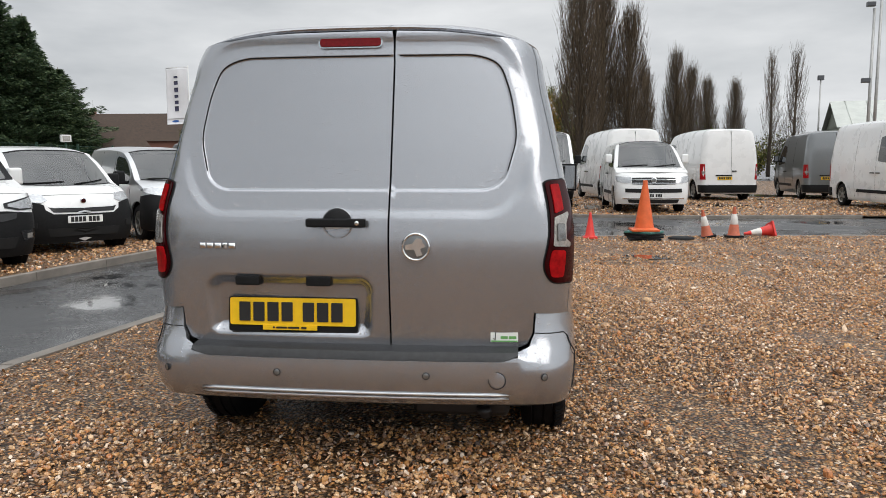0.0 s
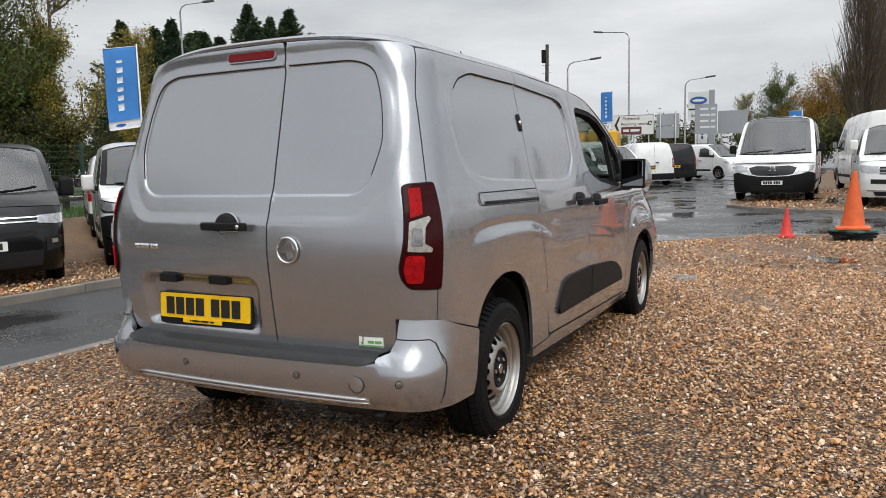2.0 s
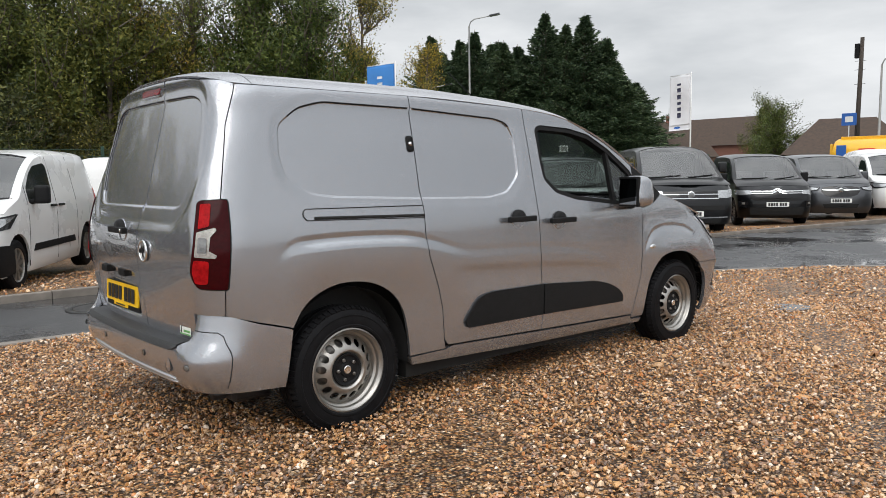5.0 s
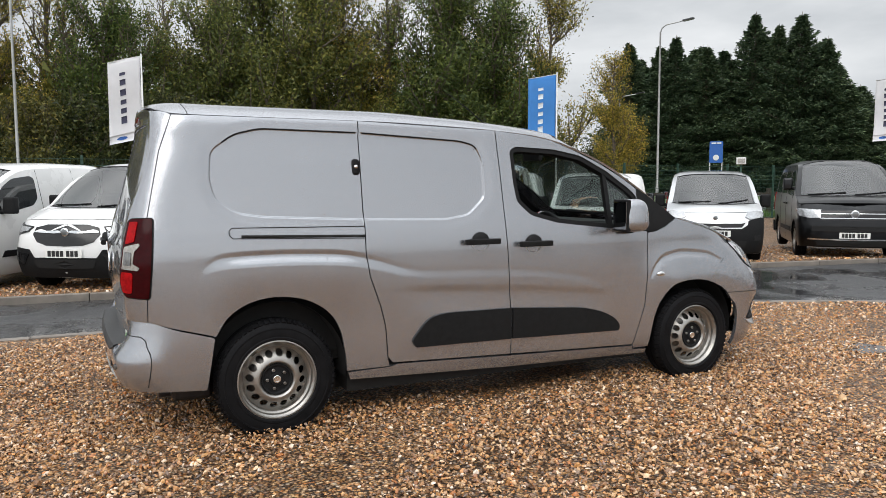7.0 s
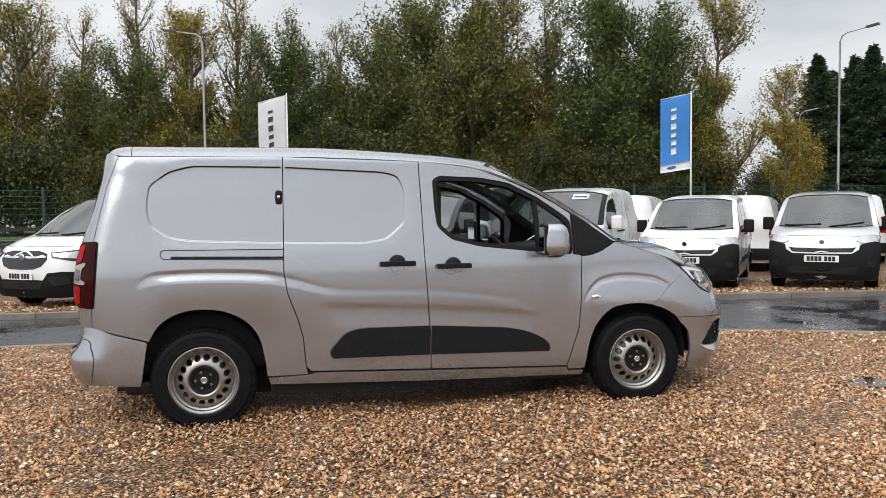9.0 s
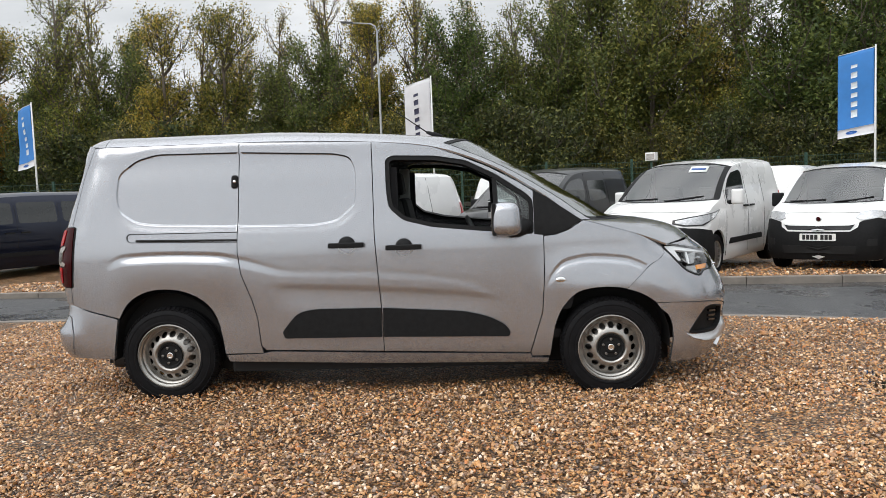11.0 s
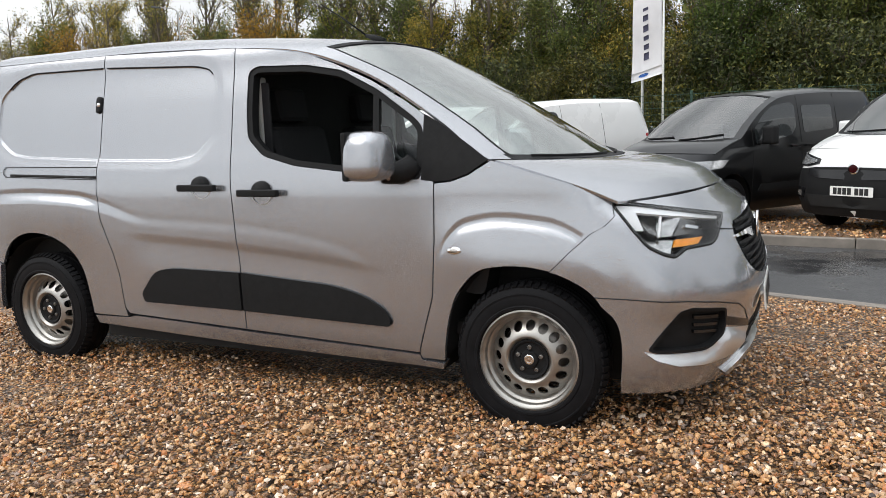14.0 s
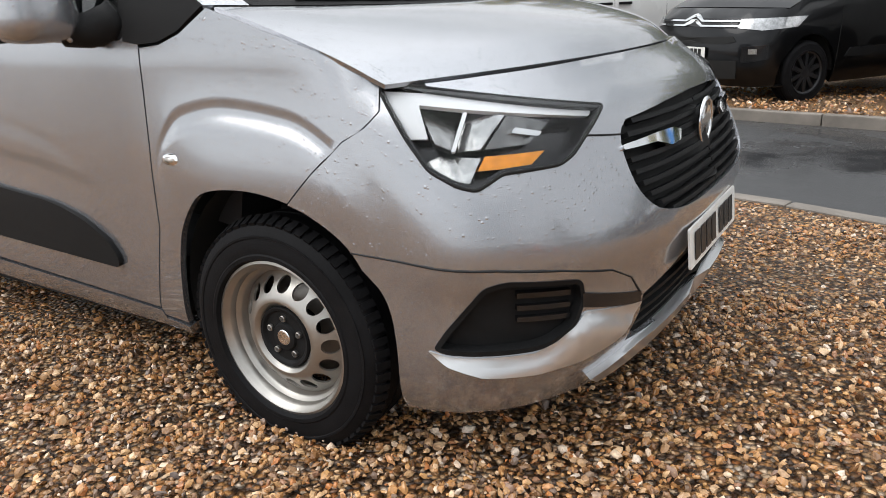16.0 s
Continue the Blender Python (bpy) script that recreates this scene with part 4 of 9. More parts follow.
# window rubber, divider and quarter light
both_sides("window_seal", WINDOW, M_TRIM, holes=[offset_poly(densify(WINDOW, 0.03), 0.026)], grid=0.05, gap=0.0, lift=-0.006, depth=0.05)
both_sides("window_divider", [(3.125, 1.10), (3.158, 1.10), (3.142, 1.47), (3.112, 1.49)], M_TRIM, grid=0.05, gap=0.0, lift=-0.010, depth=0.03)
for ob in both_sides("quarter_light", rounded([(3.16, 1.115), (3.35, 1.098), (3.35, 1.30), (3.145, 1.452)], 0.02), M_GLASS, grid=0.06, gap=0.0, lift=-0.020, depth=0.004):
    ob.visible_shadow = False
# rubbing strips
for nm, o, root in (("rubbing_strip", rounded([(1.682, 0.475), (1.70, 0.43), (2.352, 0.424), (2.352, 0.618), (1.90, 0.622), (1.79, 0.60)], [0.02, 0.015, 0, 0, 0.05, 0.05]), slide_door),
                    ("rubbing_strip", rounded([(2.366, 0.424), (3.20, 0.405), (3.205, 0.44), (3.17, 0.488), (3.06, 0.545), (2.90, 0.582), (2.366, 0.618)], [0, 0.02, 0.02, 0.04, 0.06, 0.06, 0]), front_door)):
    lot = sheet(o, belt_r, loops=[offset_poly(densify(o, 0.04), 0.02)], grid=0.06, gap=0.0, depth=0.03, lift=0.016)
    for l, r in ((lot, root[0]), (mirror_lot(lot), root[1])):
        part(nm, sharp(mesh_from(*l), 35), M_TRIM, r, "matt black plastic strip")
# sliding door track and slot
lot = sheet([(0.71, 1.108), (1.398, 1.092), (1.398, 1.106), (0.71, 1.122)], belt_r, grid=0.1, gap=0.0, depth=0.006, lift=0.0075)
for l in (lot, mirror_lot(lot)):
    part("track_slot", mesh_from(*l), M_DARK, van)
line = [(1.398, 1.087), (0.665, 1.106), (0.647, 1.125), (0.647, 1.148), (0.662, 1.162), (1.398, 1.154)]
pts3 = HERO.belt(np.array(densify(line, 0.04, False)))
for s in (1, -1):
    part("track_joint", tube_mesh([(s * (p[0] + 0.004), p[1], p[2]) for p in pts3], 0.0022, 5), M_DARK, van)

# dark tube along each blank window's upper edge, put in as the recess's shade
ring = offset_poly(densify(PANEL_RECESS, 0.03), 0.001)
for lo, hi in ((0.4, 1.40), (1.415, 2.4)):
    q3 = HERO.belt(np.array(sorted([tuple(p) for p in ring if lo < p[0] < hi and p[1] > 1.60])))
    for s in (1, -1):
        part("panel_seal", tube_mesh([(s * (p[0] + 0.0005), p[1], p[2]) for p in q3], 0.0048, 6), M_TRIM, van)

# ---- top of the van ----
M_HEROSCREEN = glass_material("wet_windscreen_glass", (0.78, 0.85, 0.82), 0.30)
top_fn = lambda q: HERO.top(q)


def top_part(name, us, ss, mat, lift=0.0, parent=None, thick=0.012):
    v, f = grid_surface(lambda u, s: tuple(HERO.top(np.array([(u, s)]))[0] + (0, 0, lift)), us, ss)
    return part(name, sharp(mesh_from(*_solid_lists(v, f, thick)), 45), mat, parent or van)


def _solid_lists(v, f, thick):
    bm = solid(v, f, thick)
    vs = [tuple(q.co) for q in bm.verts]
    fs = [tuple(q.index for q in face.verts) for face in bm.faces]
    bm.free()
    return vs, fs


U = lambda a, b, n: list(np.linspace(a, b, n))
fine = [-1, -0.985, -0.96, -0.92, -0.87, -0.8, -0.7, -0.55, -0.35, -0.12, 0.12, 0.35, 0.55, 0.7, 0.8, 0.87, 0.92, 0.96, 0.985, 1]
roof = top_part("roof", fine, U(0.475, 2.745, 34), M_SILVER)
for a, b in ((-1, 0.21), (0.218, 1)):
    us = sorted({u for u in fine if a < u < b} | {a, b})
    top_part("door_header", us, [0.322, 0.33, 0.345, 0.36, 0.38, 0.40, 0.43, 0.47], M_SILVER)
for s in (1, -1):
    us = [s * k for k in ([0.878, 0.91, 0.94, 0.97, 0.99, 1.0] if s > 0 else [1.0, 0.99, 0.97, 0.94, 0.91, 0.878])]
    top_part("windscreen_pillar", us, U(2.745, 3.69, 20), M_SILVER)
windscreen = top_part("windscreen", U(-0.872, 0.872, 15), U(2.775, 3.655, 12), M_HEROSCREEN, -0.004, thick=0.004)
windscreen.visible_shadow = False
for s in (1, -1):
    us = [s * k for k in ([0.869, 0.881] if s > 0 else [0.881, 0.869])]
    top_part("windscreen_seal", us, U(2.75, 3.68, 16), M_TRIM, 0.001)
top_part("windscreen_seal", U(-0.88, 0.88, 13), [2.750, 2.776], M_TRIM, 0.001)
top_part("cowl", U(-0.90, 0.90, 13), [3.65, 3.672, 3.698], M_TRIM, 0.002)
top_part("bonnet", U(-0.985, 0.985, 25), U(3.705, 4.224, 14), M_SILVER)

# ---- rear of the van ----
rp = lambda pts: [(HERO.rear_p(x, z), z) for x, z in pts]
rear_rings = [offset_poly(densify(r, 0.04), k) for r, ks in ((REAR_RECESS, (-0.010, -0.004, 0.002, 0.008, 0.014)), (REAR_BAND, (-0.02, 0.0, 0.02, 0.04)), (PLATE_RECESS, (-0.014, 0.0, 0.015, 0.03, 0.044))) for k in ks]


def rear_loops(side):
    """The relief lines of the doors, in belt coordinates of one side."""
    out = []
    for r in rear_rings:
        r = [tuple(p) for p in r]
        k = min(range(len(r)), key=lambda i: side * r[i][0])
        out.append([(HERO.rear_p(side * x, z), z) for x, z in r[k:] + r[:k] if side * x > -0.3 and abs(x) < 0.84])
    return out


def rear_door(split, side):
    lower = [(split, 0.558), (0.655, 0.558), (0.692, 0.574), (0.712, 0.62), (0.716, 0.70)]
    o = rp(lower) + sp(REAR_SEAM[::-1]) + sp([(0.37, 1.768), (0.345, 1.776)]) + rp([(0.53, 1.786), (0.45, 1.797), (0.35, 1.806), (0.25, 1.810), (split, 1.812)]) + rp([(split, z) for z in np.arange(1.78, 0.58, -0.03)])
    fn = (lambda q: HERO.belt(q, 1)) if side > 0 else (lambda q: HERO.belt(q, -1))
    fix = fn
    if side < 0:
        # relief of the left door is not the mirror of the right one
        def fix(q):
            keep, HERO.shape = HERO.shape, (lambda pts: hero_shape(pts * (-1, 1, 1)))
            r = HERO.belt(q, -1)
            HERO.shape = keep
            return r
    lot = sheet(o, fix, loops=rear_loops(side), grid=0.04, step=0.04, gap=0.0015, flip=side < 0)
    return true_normals(part("rear_door", mesh_from(*lot), M_SILVER, van), SHEET_NORMALS[0])


ring = [tuple(p) for p in offset_poly(densify(REAR_RECESS, 0.02), 0.001)]


def panel_seal(door, lo, hi):
    """A thin dark tube, put in as shade round the top and sides of a blank window."""
    run = [p for p in ring if lo < p[0] < hi and p[1] > 1.24]
    run.sort(key=lambda p: math.atan2(p[0] - 0.0, p[1] - 1.30))
    q3 = [HERO.belt(np.array([(HERO.rear_p(abs(x), z), z)]), 1 if x >= 0 else -1)[0] for x, z in run]
    part("panel_seal", tube_mesh([(p[0], p[1] + 0.001, p[2]) for p in q3], 0.0032, 5), M_TRIM, door)


door_right = rear_door(0.152, 1)
door_left = rear_door(-0.148, -1)
panel_seal(door_right, 0.156, 0.9)
panel_seal(door_left, -0.9, 0.144)
TAIL = rounded(sp([(0.246, 0.815)])[:1] + [(0.132, 0.824), (0.095, 0.862), (0.085, 0.90), (0.112, 1.0), (0.132, 1.10), (0.156, 1.205), (0.184, 1.213)] + [(0.287, 1.217)], [0.01, 0.02, 0.02, 0.04, 0.03, 0.03, 0.02, 0.01, 0.01])
for s in (1, -1):
    fn = (lambda q: HERO.belt(q, 1))
    lots = {}
    lots["tail_lamp"] = sheet(TAIL, fn, loops=[offset_poly(densify(TAIL, 0.03), 0.012)], grid=0.04, gap=0, depth=0.035, lift=0.010)
    lots["lamp_seal"] = sheet(offset_poly(TAIL, -0.006), fn, grid=0.05, gap=0, depth=0.02, lift=0.0045)
    lots["upper_lens"] = sheet(rounded([(0.150, 1.088), (0.200, 1.100), (0.222, 1.200), (0.176, 1.198)], 0.008), fn, grid=0.04, gap=0, depth=0.01, lift=0.014)
    lots["clear_lens"] = sheet(rounded([(0.122, 0.966), (0.214, 0.958), (0.222, 0.972), (0.190, 0.992), (0.200, 1.052), (0.228, 1.082), (0.224, 1.094), (0.142, 1.074)], 0.006), fn, grid=0.04, gap=0, depth=0.01, lift=0.014)
    lots["lower_lens"] = sheet(rounded([(0.118, 0.846), (0.180, 0.842), (0.188, 0.946), (0.118, 0.952), (0.104, 0.90)], 0.015), fn, grid=0.04, gap=0, depth=0.01, lift=0.014)
    lots["lens_element"] = sheet(rounded([(0.140, 0.985), (0.180, 0.982), (0.186, 1.048), (0.150, 1.052)], 0.006), fn, grid=0.04, gap=0, depth=0.004, lift=0.018)
    mats = {"tail_lamp": M_DARKRED, "lamp_seal": M_TRIM, "upper_lens": M_REDLENS, "clear_lens": M_CLEARLENS, "lower_lens": M_REDLENS, "lens_element": M_REFLECTOR}
    root = None
    for nm, lot in lots.items():
        lot = lot if s > 0 else mirror_lot(lot)
        ob = part(nm, sharp(mesh_from(*lot), 40), mats[nm], root or van)
        root = root or ob

# bumper with its rubber step
BUMP = Shell(
    width=[(0.20, 0.83), (0.30, 0.868), (0.40, 0.884), (0.55, 0.886), (0.70, 0.880), (0.9, 0.87)],
    rear=[(0.20, 0.17), (0.33, 0.105), (0.345, 0.088), (0.37, 0.070), (0.40, 0.055), (0.47, 0.043), (0.53, 0.046), (0.548, 0.055), (0.56, 0.085), (0.60, 0.105), (0.70, 0.125), (0.8, 0.13)],
    front=[(0.1, 9.0), (1, 9.0)], top=[(0, 1, 1, 0), (1, 1, 1, 0)], rx=0.15, ry=0.21)
bp = lambda pts: [(BUMP.rear_p(x, z), z) for x, z in pts]
bs = lambda pts: [(BUMP.side_p(y, z), z) for y, z in pts]
half = bp([(0.0, z) for z in np.arange(0.55, 0.34, -0.012)]) + bp([(0.0, 0.333), (0.35, 0.333), (0.62, 0.338), (0.74, 0.34)]) + bs([(0.32, 0.328), (0.512, 0.315), (0.538, 0.47), (0.556, 0.585), (0.543, 0.594), (0.38, 0.641), (0.26, 0.686)]) + bp([(0.80, 0.697), (0.724, 0.697), (0.718, 0.62), (0.698, 0.572), (0.66, 0.556), (0.3, 0.556), (0.0, 0.556)])
lot = sheet(half, lambda q: BUMP.belt(q), loops=[bp([(x, z) for x in np.arange(0.02, 0.70, 0.04)]) for z in (0.36, 0.40, 0.47, 0.53, 0.548)], grid=0.045, gap=0.0, depth=0.03)
bumper = part("rear_bumper", sharp(mesh_from(*join(lot, mirror_lot(lot))), 55), M_SILVER, van)
strip = []
for x in np.linspace(-0.655, 0.655, 41):
    y = lambda z: float(BUMP.rear(z)) + BUMP.bow * (x / 0.886) ** 2
    e = smooth01(0.655, 0.60, abs(x))
    zl = 0.520 + 0.022 * (1 - e)
    strip.append([(x, y(zl) + 0.002, zl), (x, y(zl) - 0.007, zl + 0.004), (x, y(0.54) - 0.006, 0.540), (x, y(0.548) - 0.002, 0.556), (x, y(0.556) + 0.01, 0.562), (x, 0.155 + BUMP.bow * (x / 0.886) ** 2, 0.566), (x, 0.155, 0.55)])
verts = [p for row in strip for p in row]
faces = [(i * 7 + j, (i + 1) * 7 + j, (i + 1) * 7 + j + 1, i * 7 + j + 1) for i in range(40) for j in range(6)]
part("step_pad", sharp(mesh_from(verts, faces), 40), M_STEP, bumper, "ribbed black rubber step")
# recessed body-colour ribs drawn as raised tubes, their highlight put in as paler paint
for z in (0.368, 0.386):
    line = BUMP.belt(np.array(densify(bp([(x, z) for x in np.linspace(-0.62, 0.62, 24)]), 0.05, False)))
    part("bright_moulding", tube_mesh([(p[0], p[1] - 0.003, p[2]) for p in line], [0.001] + [0.007] * (len(line) - 2) + [0.001], 6), M_SILVERWHITE, bumper)
joint = BUMP.belt(np.array(densify(bp([(0.72, 0.622)]) + bs([(0.20, 0.618), (0.22, 0.60), (0.245, 0.50), (0.225, 0.36)]), 0.03, False)))
for s in (1, -1):
    part("bumper_joint", tube_mesh([(s * p[0], p[1], p[2]) for p in joint], 0.0024, 5), M_DARK, bumper)


def rear_point(x, z, sh=HERO, relief=True):
    q = np.array([(sh.rear_p(abs(x), z), z)])
    p = sh.belt(q, 1 if x >= 0 else -1)[0]
    return Vector(p)


def disc_lot(r, d, n=20, dome=0.0):
    """A round disc that faces -y, with a bevelled rim."""
    v, f = revolve([(0.0, r), (d * 0.7, r), (d, r * 0.93), (d + dome, 0.001)], n)
    return moved((v, f), Matrix.Rotation(radians(-90), 4, "Z"))


for x in (-0.765, -0.295, 0.30, 0.757):
    p = rear_point(x, 0.463, BUMP)
    turn = Matrix.Rotation(radians(38 if x > 0.6 else -38 if x < -0.6 else 0), 4, "Z")
    part("parking_sensor", mesh_from(*moved(disc_lot(0.0125, 0.002), Matrix.Translation(p) @ turn)), M_GREYLIGHT, bumper)
    part("sensor_ring", mesh_from(*moved(tube([(0.0135 * math.cos(k), -0.001, 0.0135 * math.sin(k)) for k in np.linspace(0, 6.0, 14)], 0.0016, 5, True, True), Matrix.Translation(p) @ turn)), M_DARK, bumper)
p = rear_point(0.575, 0.448, BUMP)
part("towing_eye_cover", mesh_from(*moved(disc_lot(0.031, 0.0015), Matrix.Translation(p))), M_SILVER, bumper)
part("cover_joint", mesh_from(*moved(tube([(0.033 * math.cos(k), -0.0005, 0.033 * math.sin(k)) for k in np.linspace(0, 6.1, 22)], 0.0016, 5, True, True), Matrix.Translation(p))), M_DARK, bumper)

# plate, lamps, handle and badges on the doors
tilt = Matrix.Rotation(radians(-3), 4, "X")
m = Matrix.Translation((-0.253, 0.137, 0.683)) @ tilt
surround = part("plate_surround", mesh_from(*moved(plate_lot(0.535, 0.142, 0.012, 0.012), m @ Matrix.Translation((0, 0.002, -0.006))), smooth=False), M_TRIM, door_left)
number_plate(surround, m @ Matrix.Translation((0, -0.004, 0.006)), M_YELLOWPLATE)
part("dealer_strip", mesh_from(*moved(plate_lot(0.225, 0.020, 0.004, 0.002), m @ Matrix.Translation((-0.01, -0.007, -0.058))), smooth=False), M_YELLOWPLATE, surround)
part("strip_marking", mesh_from(*moved(bars_lot(0.14, 0.008, [(0.0, 0.06), (0.1, 0.42), (0.45, 0.78), (0.84, 1.0)]), m @ Matrix.Translation((-0.01, -0.0095, -0.058))), smooth=False), M_PLATEINK, surround)
for x in (-0.425, -0.135):
    part("plate_lamp", box(x - 0.05, 0.098, 0.80, x + 0.05, 0.15, 0.838, 0.008), M_TRIM, door_left)
hp = rear_point(-0.05, 1.055)
part("handle_recess", mesh_from(*moved(disc_lot(0.058, 0.0015, 26), Matrix.Translation(hp + Vector((0, -0.001, -0.002))))), M_SILVERWHITE, door_left)
part("recess_rim", mesh_from(*moved(tube([(0.058 * math.cos(k), -0.003, 0.058 * math.sin(k)) for k in np.linspace(0, 6.1, 26)], 0.0035, 6, True, True), Matrix.Translation(hp + Vector((0, -0.001, -0.002))))), M_SILVER, door_left)
handle = part("door_handle", box(-0.118, -0.045, -0.017, 0.118, -0.018, 0.017, 0.012, Matrix.Translation(hp), 3), M_TRIM, door_left, "black plastic pull handle")
dome = revolve([(0.0, 0.056), (0.02, 0.054), (0.032, 0.045), (0.036, 0.001)], 24)
dome = moved(dome, Matrix.Translation(hp + Vector((0, -0.002, 0))) @ Matrix.Rotation(radians(-90), 4, "Z"))
top_half = [tuple(v if v.z > hp.z else Vector((v.x, v.y, hp.z))) for v in dome[0]]
part("handle_boss", mesh_from(top_half, dome[1]), M_TRIM, handle)
part("key_lock", mesh_from(*moved(disc_lot(0.009, 0.003), Matrix.Translation(hp + Vector((0.085, -0.045, 0))))), M_CHROME, handle)
ep = rear_point(0.258, 0.962) + Vector((0, -0.004, 0))


def emblem(parent, m, r):
    """A chrome ring with a plain raised shape in it."""
    ring = tube([(r * math.cos(k), -0.004, r * math.sin(k)) for k in np.linspace(0, 6.15, 30)], r * 0.11, 6, True, True)
    e = part("emblem", mesh_from(*moved(ring, m)), M_CHROME, parent)
    part("emblem_ground", mesh_from(*moved(disc_lot(r * 0.95, 0.003, 26), m)), M_GREYLIGHT, e)
    a = rounded([(-0.95, -0.28), (-0.15, -0.20), (0.10, -0.86), (0.62, -0.70), (0.40, -0.15), (0.92, 0.05), (0.62, 0.38), (0.58, 0.74), (0.05, 0.80), (-0.30, 0.30), (-0.95, 0.18)], 0.08)
    v, f = sheet([(x * r * 0.85, z * r * 0.85) for x, z in a], lambda q: np.stack((q[:, 0], 0 * q[:, 0] - 0.008, q[:, 1]), 1), grid=0.02, gap=0, depth=0.006)
    part("emblem_figure", mesh_from(*moved((v, f), m), smooth=False), M_CHROME, e)
    return e


emblem(door_right, Matrix.Translation(ep), 0.051)
tp = rear_point(-0.545, 0.958)
part("model_badge", mesh_from(*moved(bars_lot(0.15, 0.022, [(0, 0.16), (0.2, 0.38), (0.42, 0.6), (0.64, 0.78), (0.82, 1.0)], 0.004), Matrix.Translation(tp + Vector((0, -0.005, 0))) @ Matrix.Rotation(radians(-4), 4, "Z"))), M_CHROME, door_left)
kp = rear_point(0.60, 0.605) + Vector((0, -0.002, 0))
m = Matrix.Translation(kp) @ Matrix.Rotation(radians(4), 4, "Z")
stick = part("sticker", mesh_from(*moved(plate_lot(0.108, 0.046, 0.001, 0.004), m), smooth=False), M_STICKER, door_right, "small white and green dealer sticker")
part("sticker_band", mesh_from(*moved(plate_lot(0.104, 0.006, 0.001, 0.001), m @ Matrix.Translation((0, -0.0012, -0.019))), smooth=False), M_GREEN, stick)
part("sticker_marking", mesh_from(*moved(bars_lot(0.062, 0.011, [(0, 0.46), (0.52, 1.0)]), m @ Matrix.Translation((0.016, -0.0012, -0.004))), smooth=False), M_GREEN, stick)
part("sticker_figure", mesh_from(*moved(tube([(-0.034, -0.0015, 0.018), (-0.036, -0.0015, -0.014), (-0.044, -0.0015, -0.006)], 0.002, 5), m)), M_PLATEINK, stick)
bl = rounded([(-0.155, 1.752), (0.095, 1.752), (0.095, 1.787), (-0.155, 1.787)], 0.016)
v, f = sheet(bl, lambda q: np.stack((q[:, 0], 0.262 + 0.3 * (q[:, 1] - 1.752) + 0.045 * (q[:, 0] / 0.7) ** 2, q[:, 1]), 1), grid=0.03, gap=0, depth=0.05)
part("brake_light", sharp(mesh_from(v, f)), M_BRAKE, door_left, "red high-level brake light")
v, f = sheet(offset_poly(bl, -0.007), lambda q: np.stack((q[:, 0], 0.266 + 0.3 * (q[:, 1] - 1.752) + 0.045 * (q[:, 0] / 0.7) ** 2, q[:, 1]), 1), grid=0.03, gap=0, depth=0.05)
part("brake_light_surround", sharp(mesh_from(v, f)), M_SILVER, door_left)

# ---- nose of the van ----
FP = HERO.front_p
HEADLIGHT = rounded([(4.202, 0.972), (4.225, 0.984), (4.318, 0.970), (4.766, 0.906), (4.738, 0.874), (4.674, 0.818), (4.636, 0.802), (4.48, 0.798), (4.412, 0.768), (4.366, 0.778), (4.306, 0.808), (4.262, 0.87), (4.228, 0.93)], 0.014)
MID = lambda z: float(HERO.front(z)) - HERO.nose + HERO.lf
GRILLE_RIM = flowing([(FP(0.450, 0.866), 0.866), (4.822, 0.838), (4.840, 0.775), (4.876, 0.712), (4.945, 0.660), (5.06, 0.630), (MID(0.622), 0.622)], 3)
GRILLE = GRILLE_RIM + [(MID(z), z) for z in np.arange(0.65, 0.88, 0.03)] + [(MID(0.886), 0.886), (FP(0.22, 0.881), 0.881)]
FOG = rounded([(4.285, 0.402), (4.318, 0.455), (4.41, 0.562), (4.465, 0.574), (4.684, 0.550), (4.702, 0.495), (4.672, 0.43), (4.60, 0.395), (4.54, 0.388), (4.315, 0.392)], 0.02)
LOWER = [(4.912, 0.448), (MID(0.50), 0.505), (MID(0.32), 0.32), (5.0, 0.318), (4.86, 0.325), (4.905, 0.405)]
hood_front = [(FP(u * 0.872, z), z) for u, z in ((0.90, 0.978), (0.78, 0.986), (0.62, 0.992), (0.42, 0.998), (0.2, 1.0))] + [(MID(1.0), 1.0)]
nose_half = ARCH_NOSE + [(4.38, 0.218), (4.64, 0.212), (4.9, 0.205), ] + [(MID(z), z) for z in (0.20, 0.23, 0.26, 0.29, 0.32)] + LOWER[3:] + LOWER[:1] + [(MID(z), z) for z in (0.505, 0.53, 0.56, 0.59, 0.622)] + GRILLE_RIM[:-1][::-1] + [GRILLE[-1]] + [(MID(z), z) for z in (0.886, 0.91, 0.935, 0.96, 0.985)] + hood_front[::-1] + [(4.318, 0.970), (4.225, 0.984), (4.208, 0.984)] + ARCH_SEAM[::-1][0:]
nose_half = [q for i, q in enumerate(nose_half) if i == 0 or math.dist(q, nose_half[i - 1]) > 1e-4]
lot = sheet(nose_half, belt_r, holes=[FOG, offset_poly(HEADLIGHT, 0.007)], grid=0.04, gap=0.0, depth=0.025, step=0.04)
nose = part("front_bumper", sharp(mesh_from(*join(lot, mirror_lot(lot))), 55), M_SILVER, van)


def nose_part(name, outline, mat, lift, depth=0.02, parent=None, holes=(), loops=(), grid=0.04, label=""):
    lot = sheet(outline, belt_r, holes=holes, loops=loops, grid=grid, gap=0.0, depth=depth, lift=lift)
    return [part(name, sharp(mesh_from(*l), 45), mat, parent[i] if isinstance(parent, list) else (parent or nose), label) for i, l in enumerate((lot, mirror_lot(lot)))]


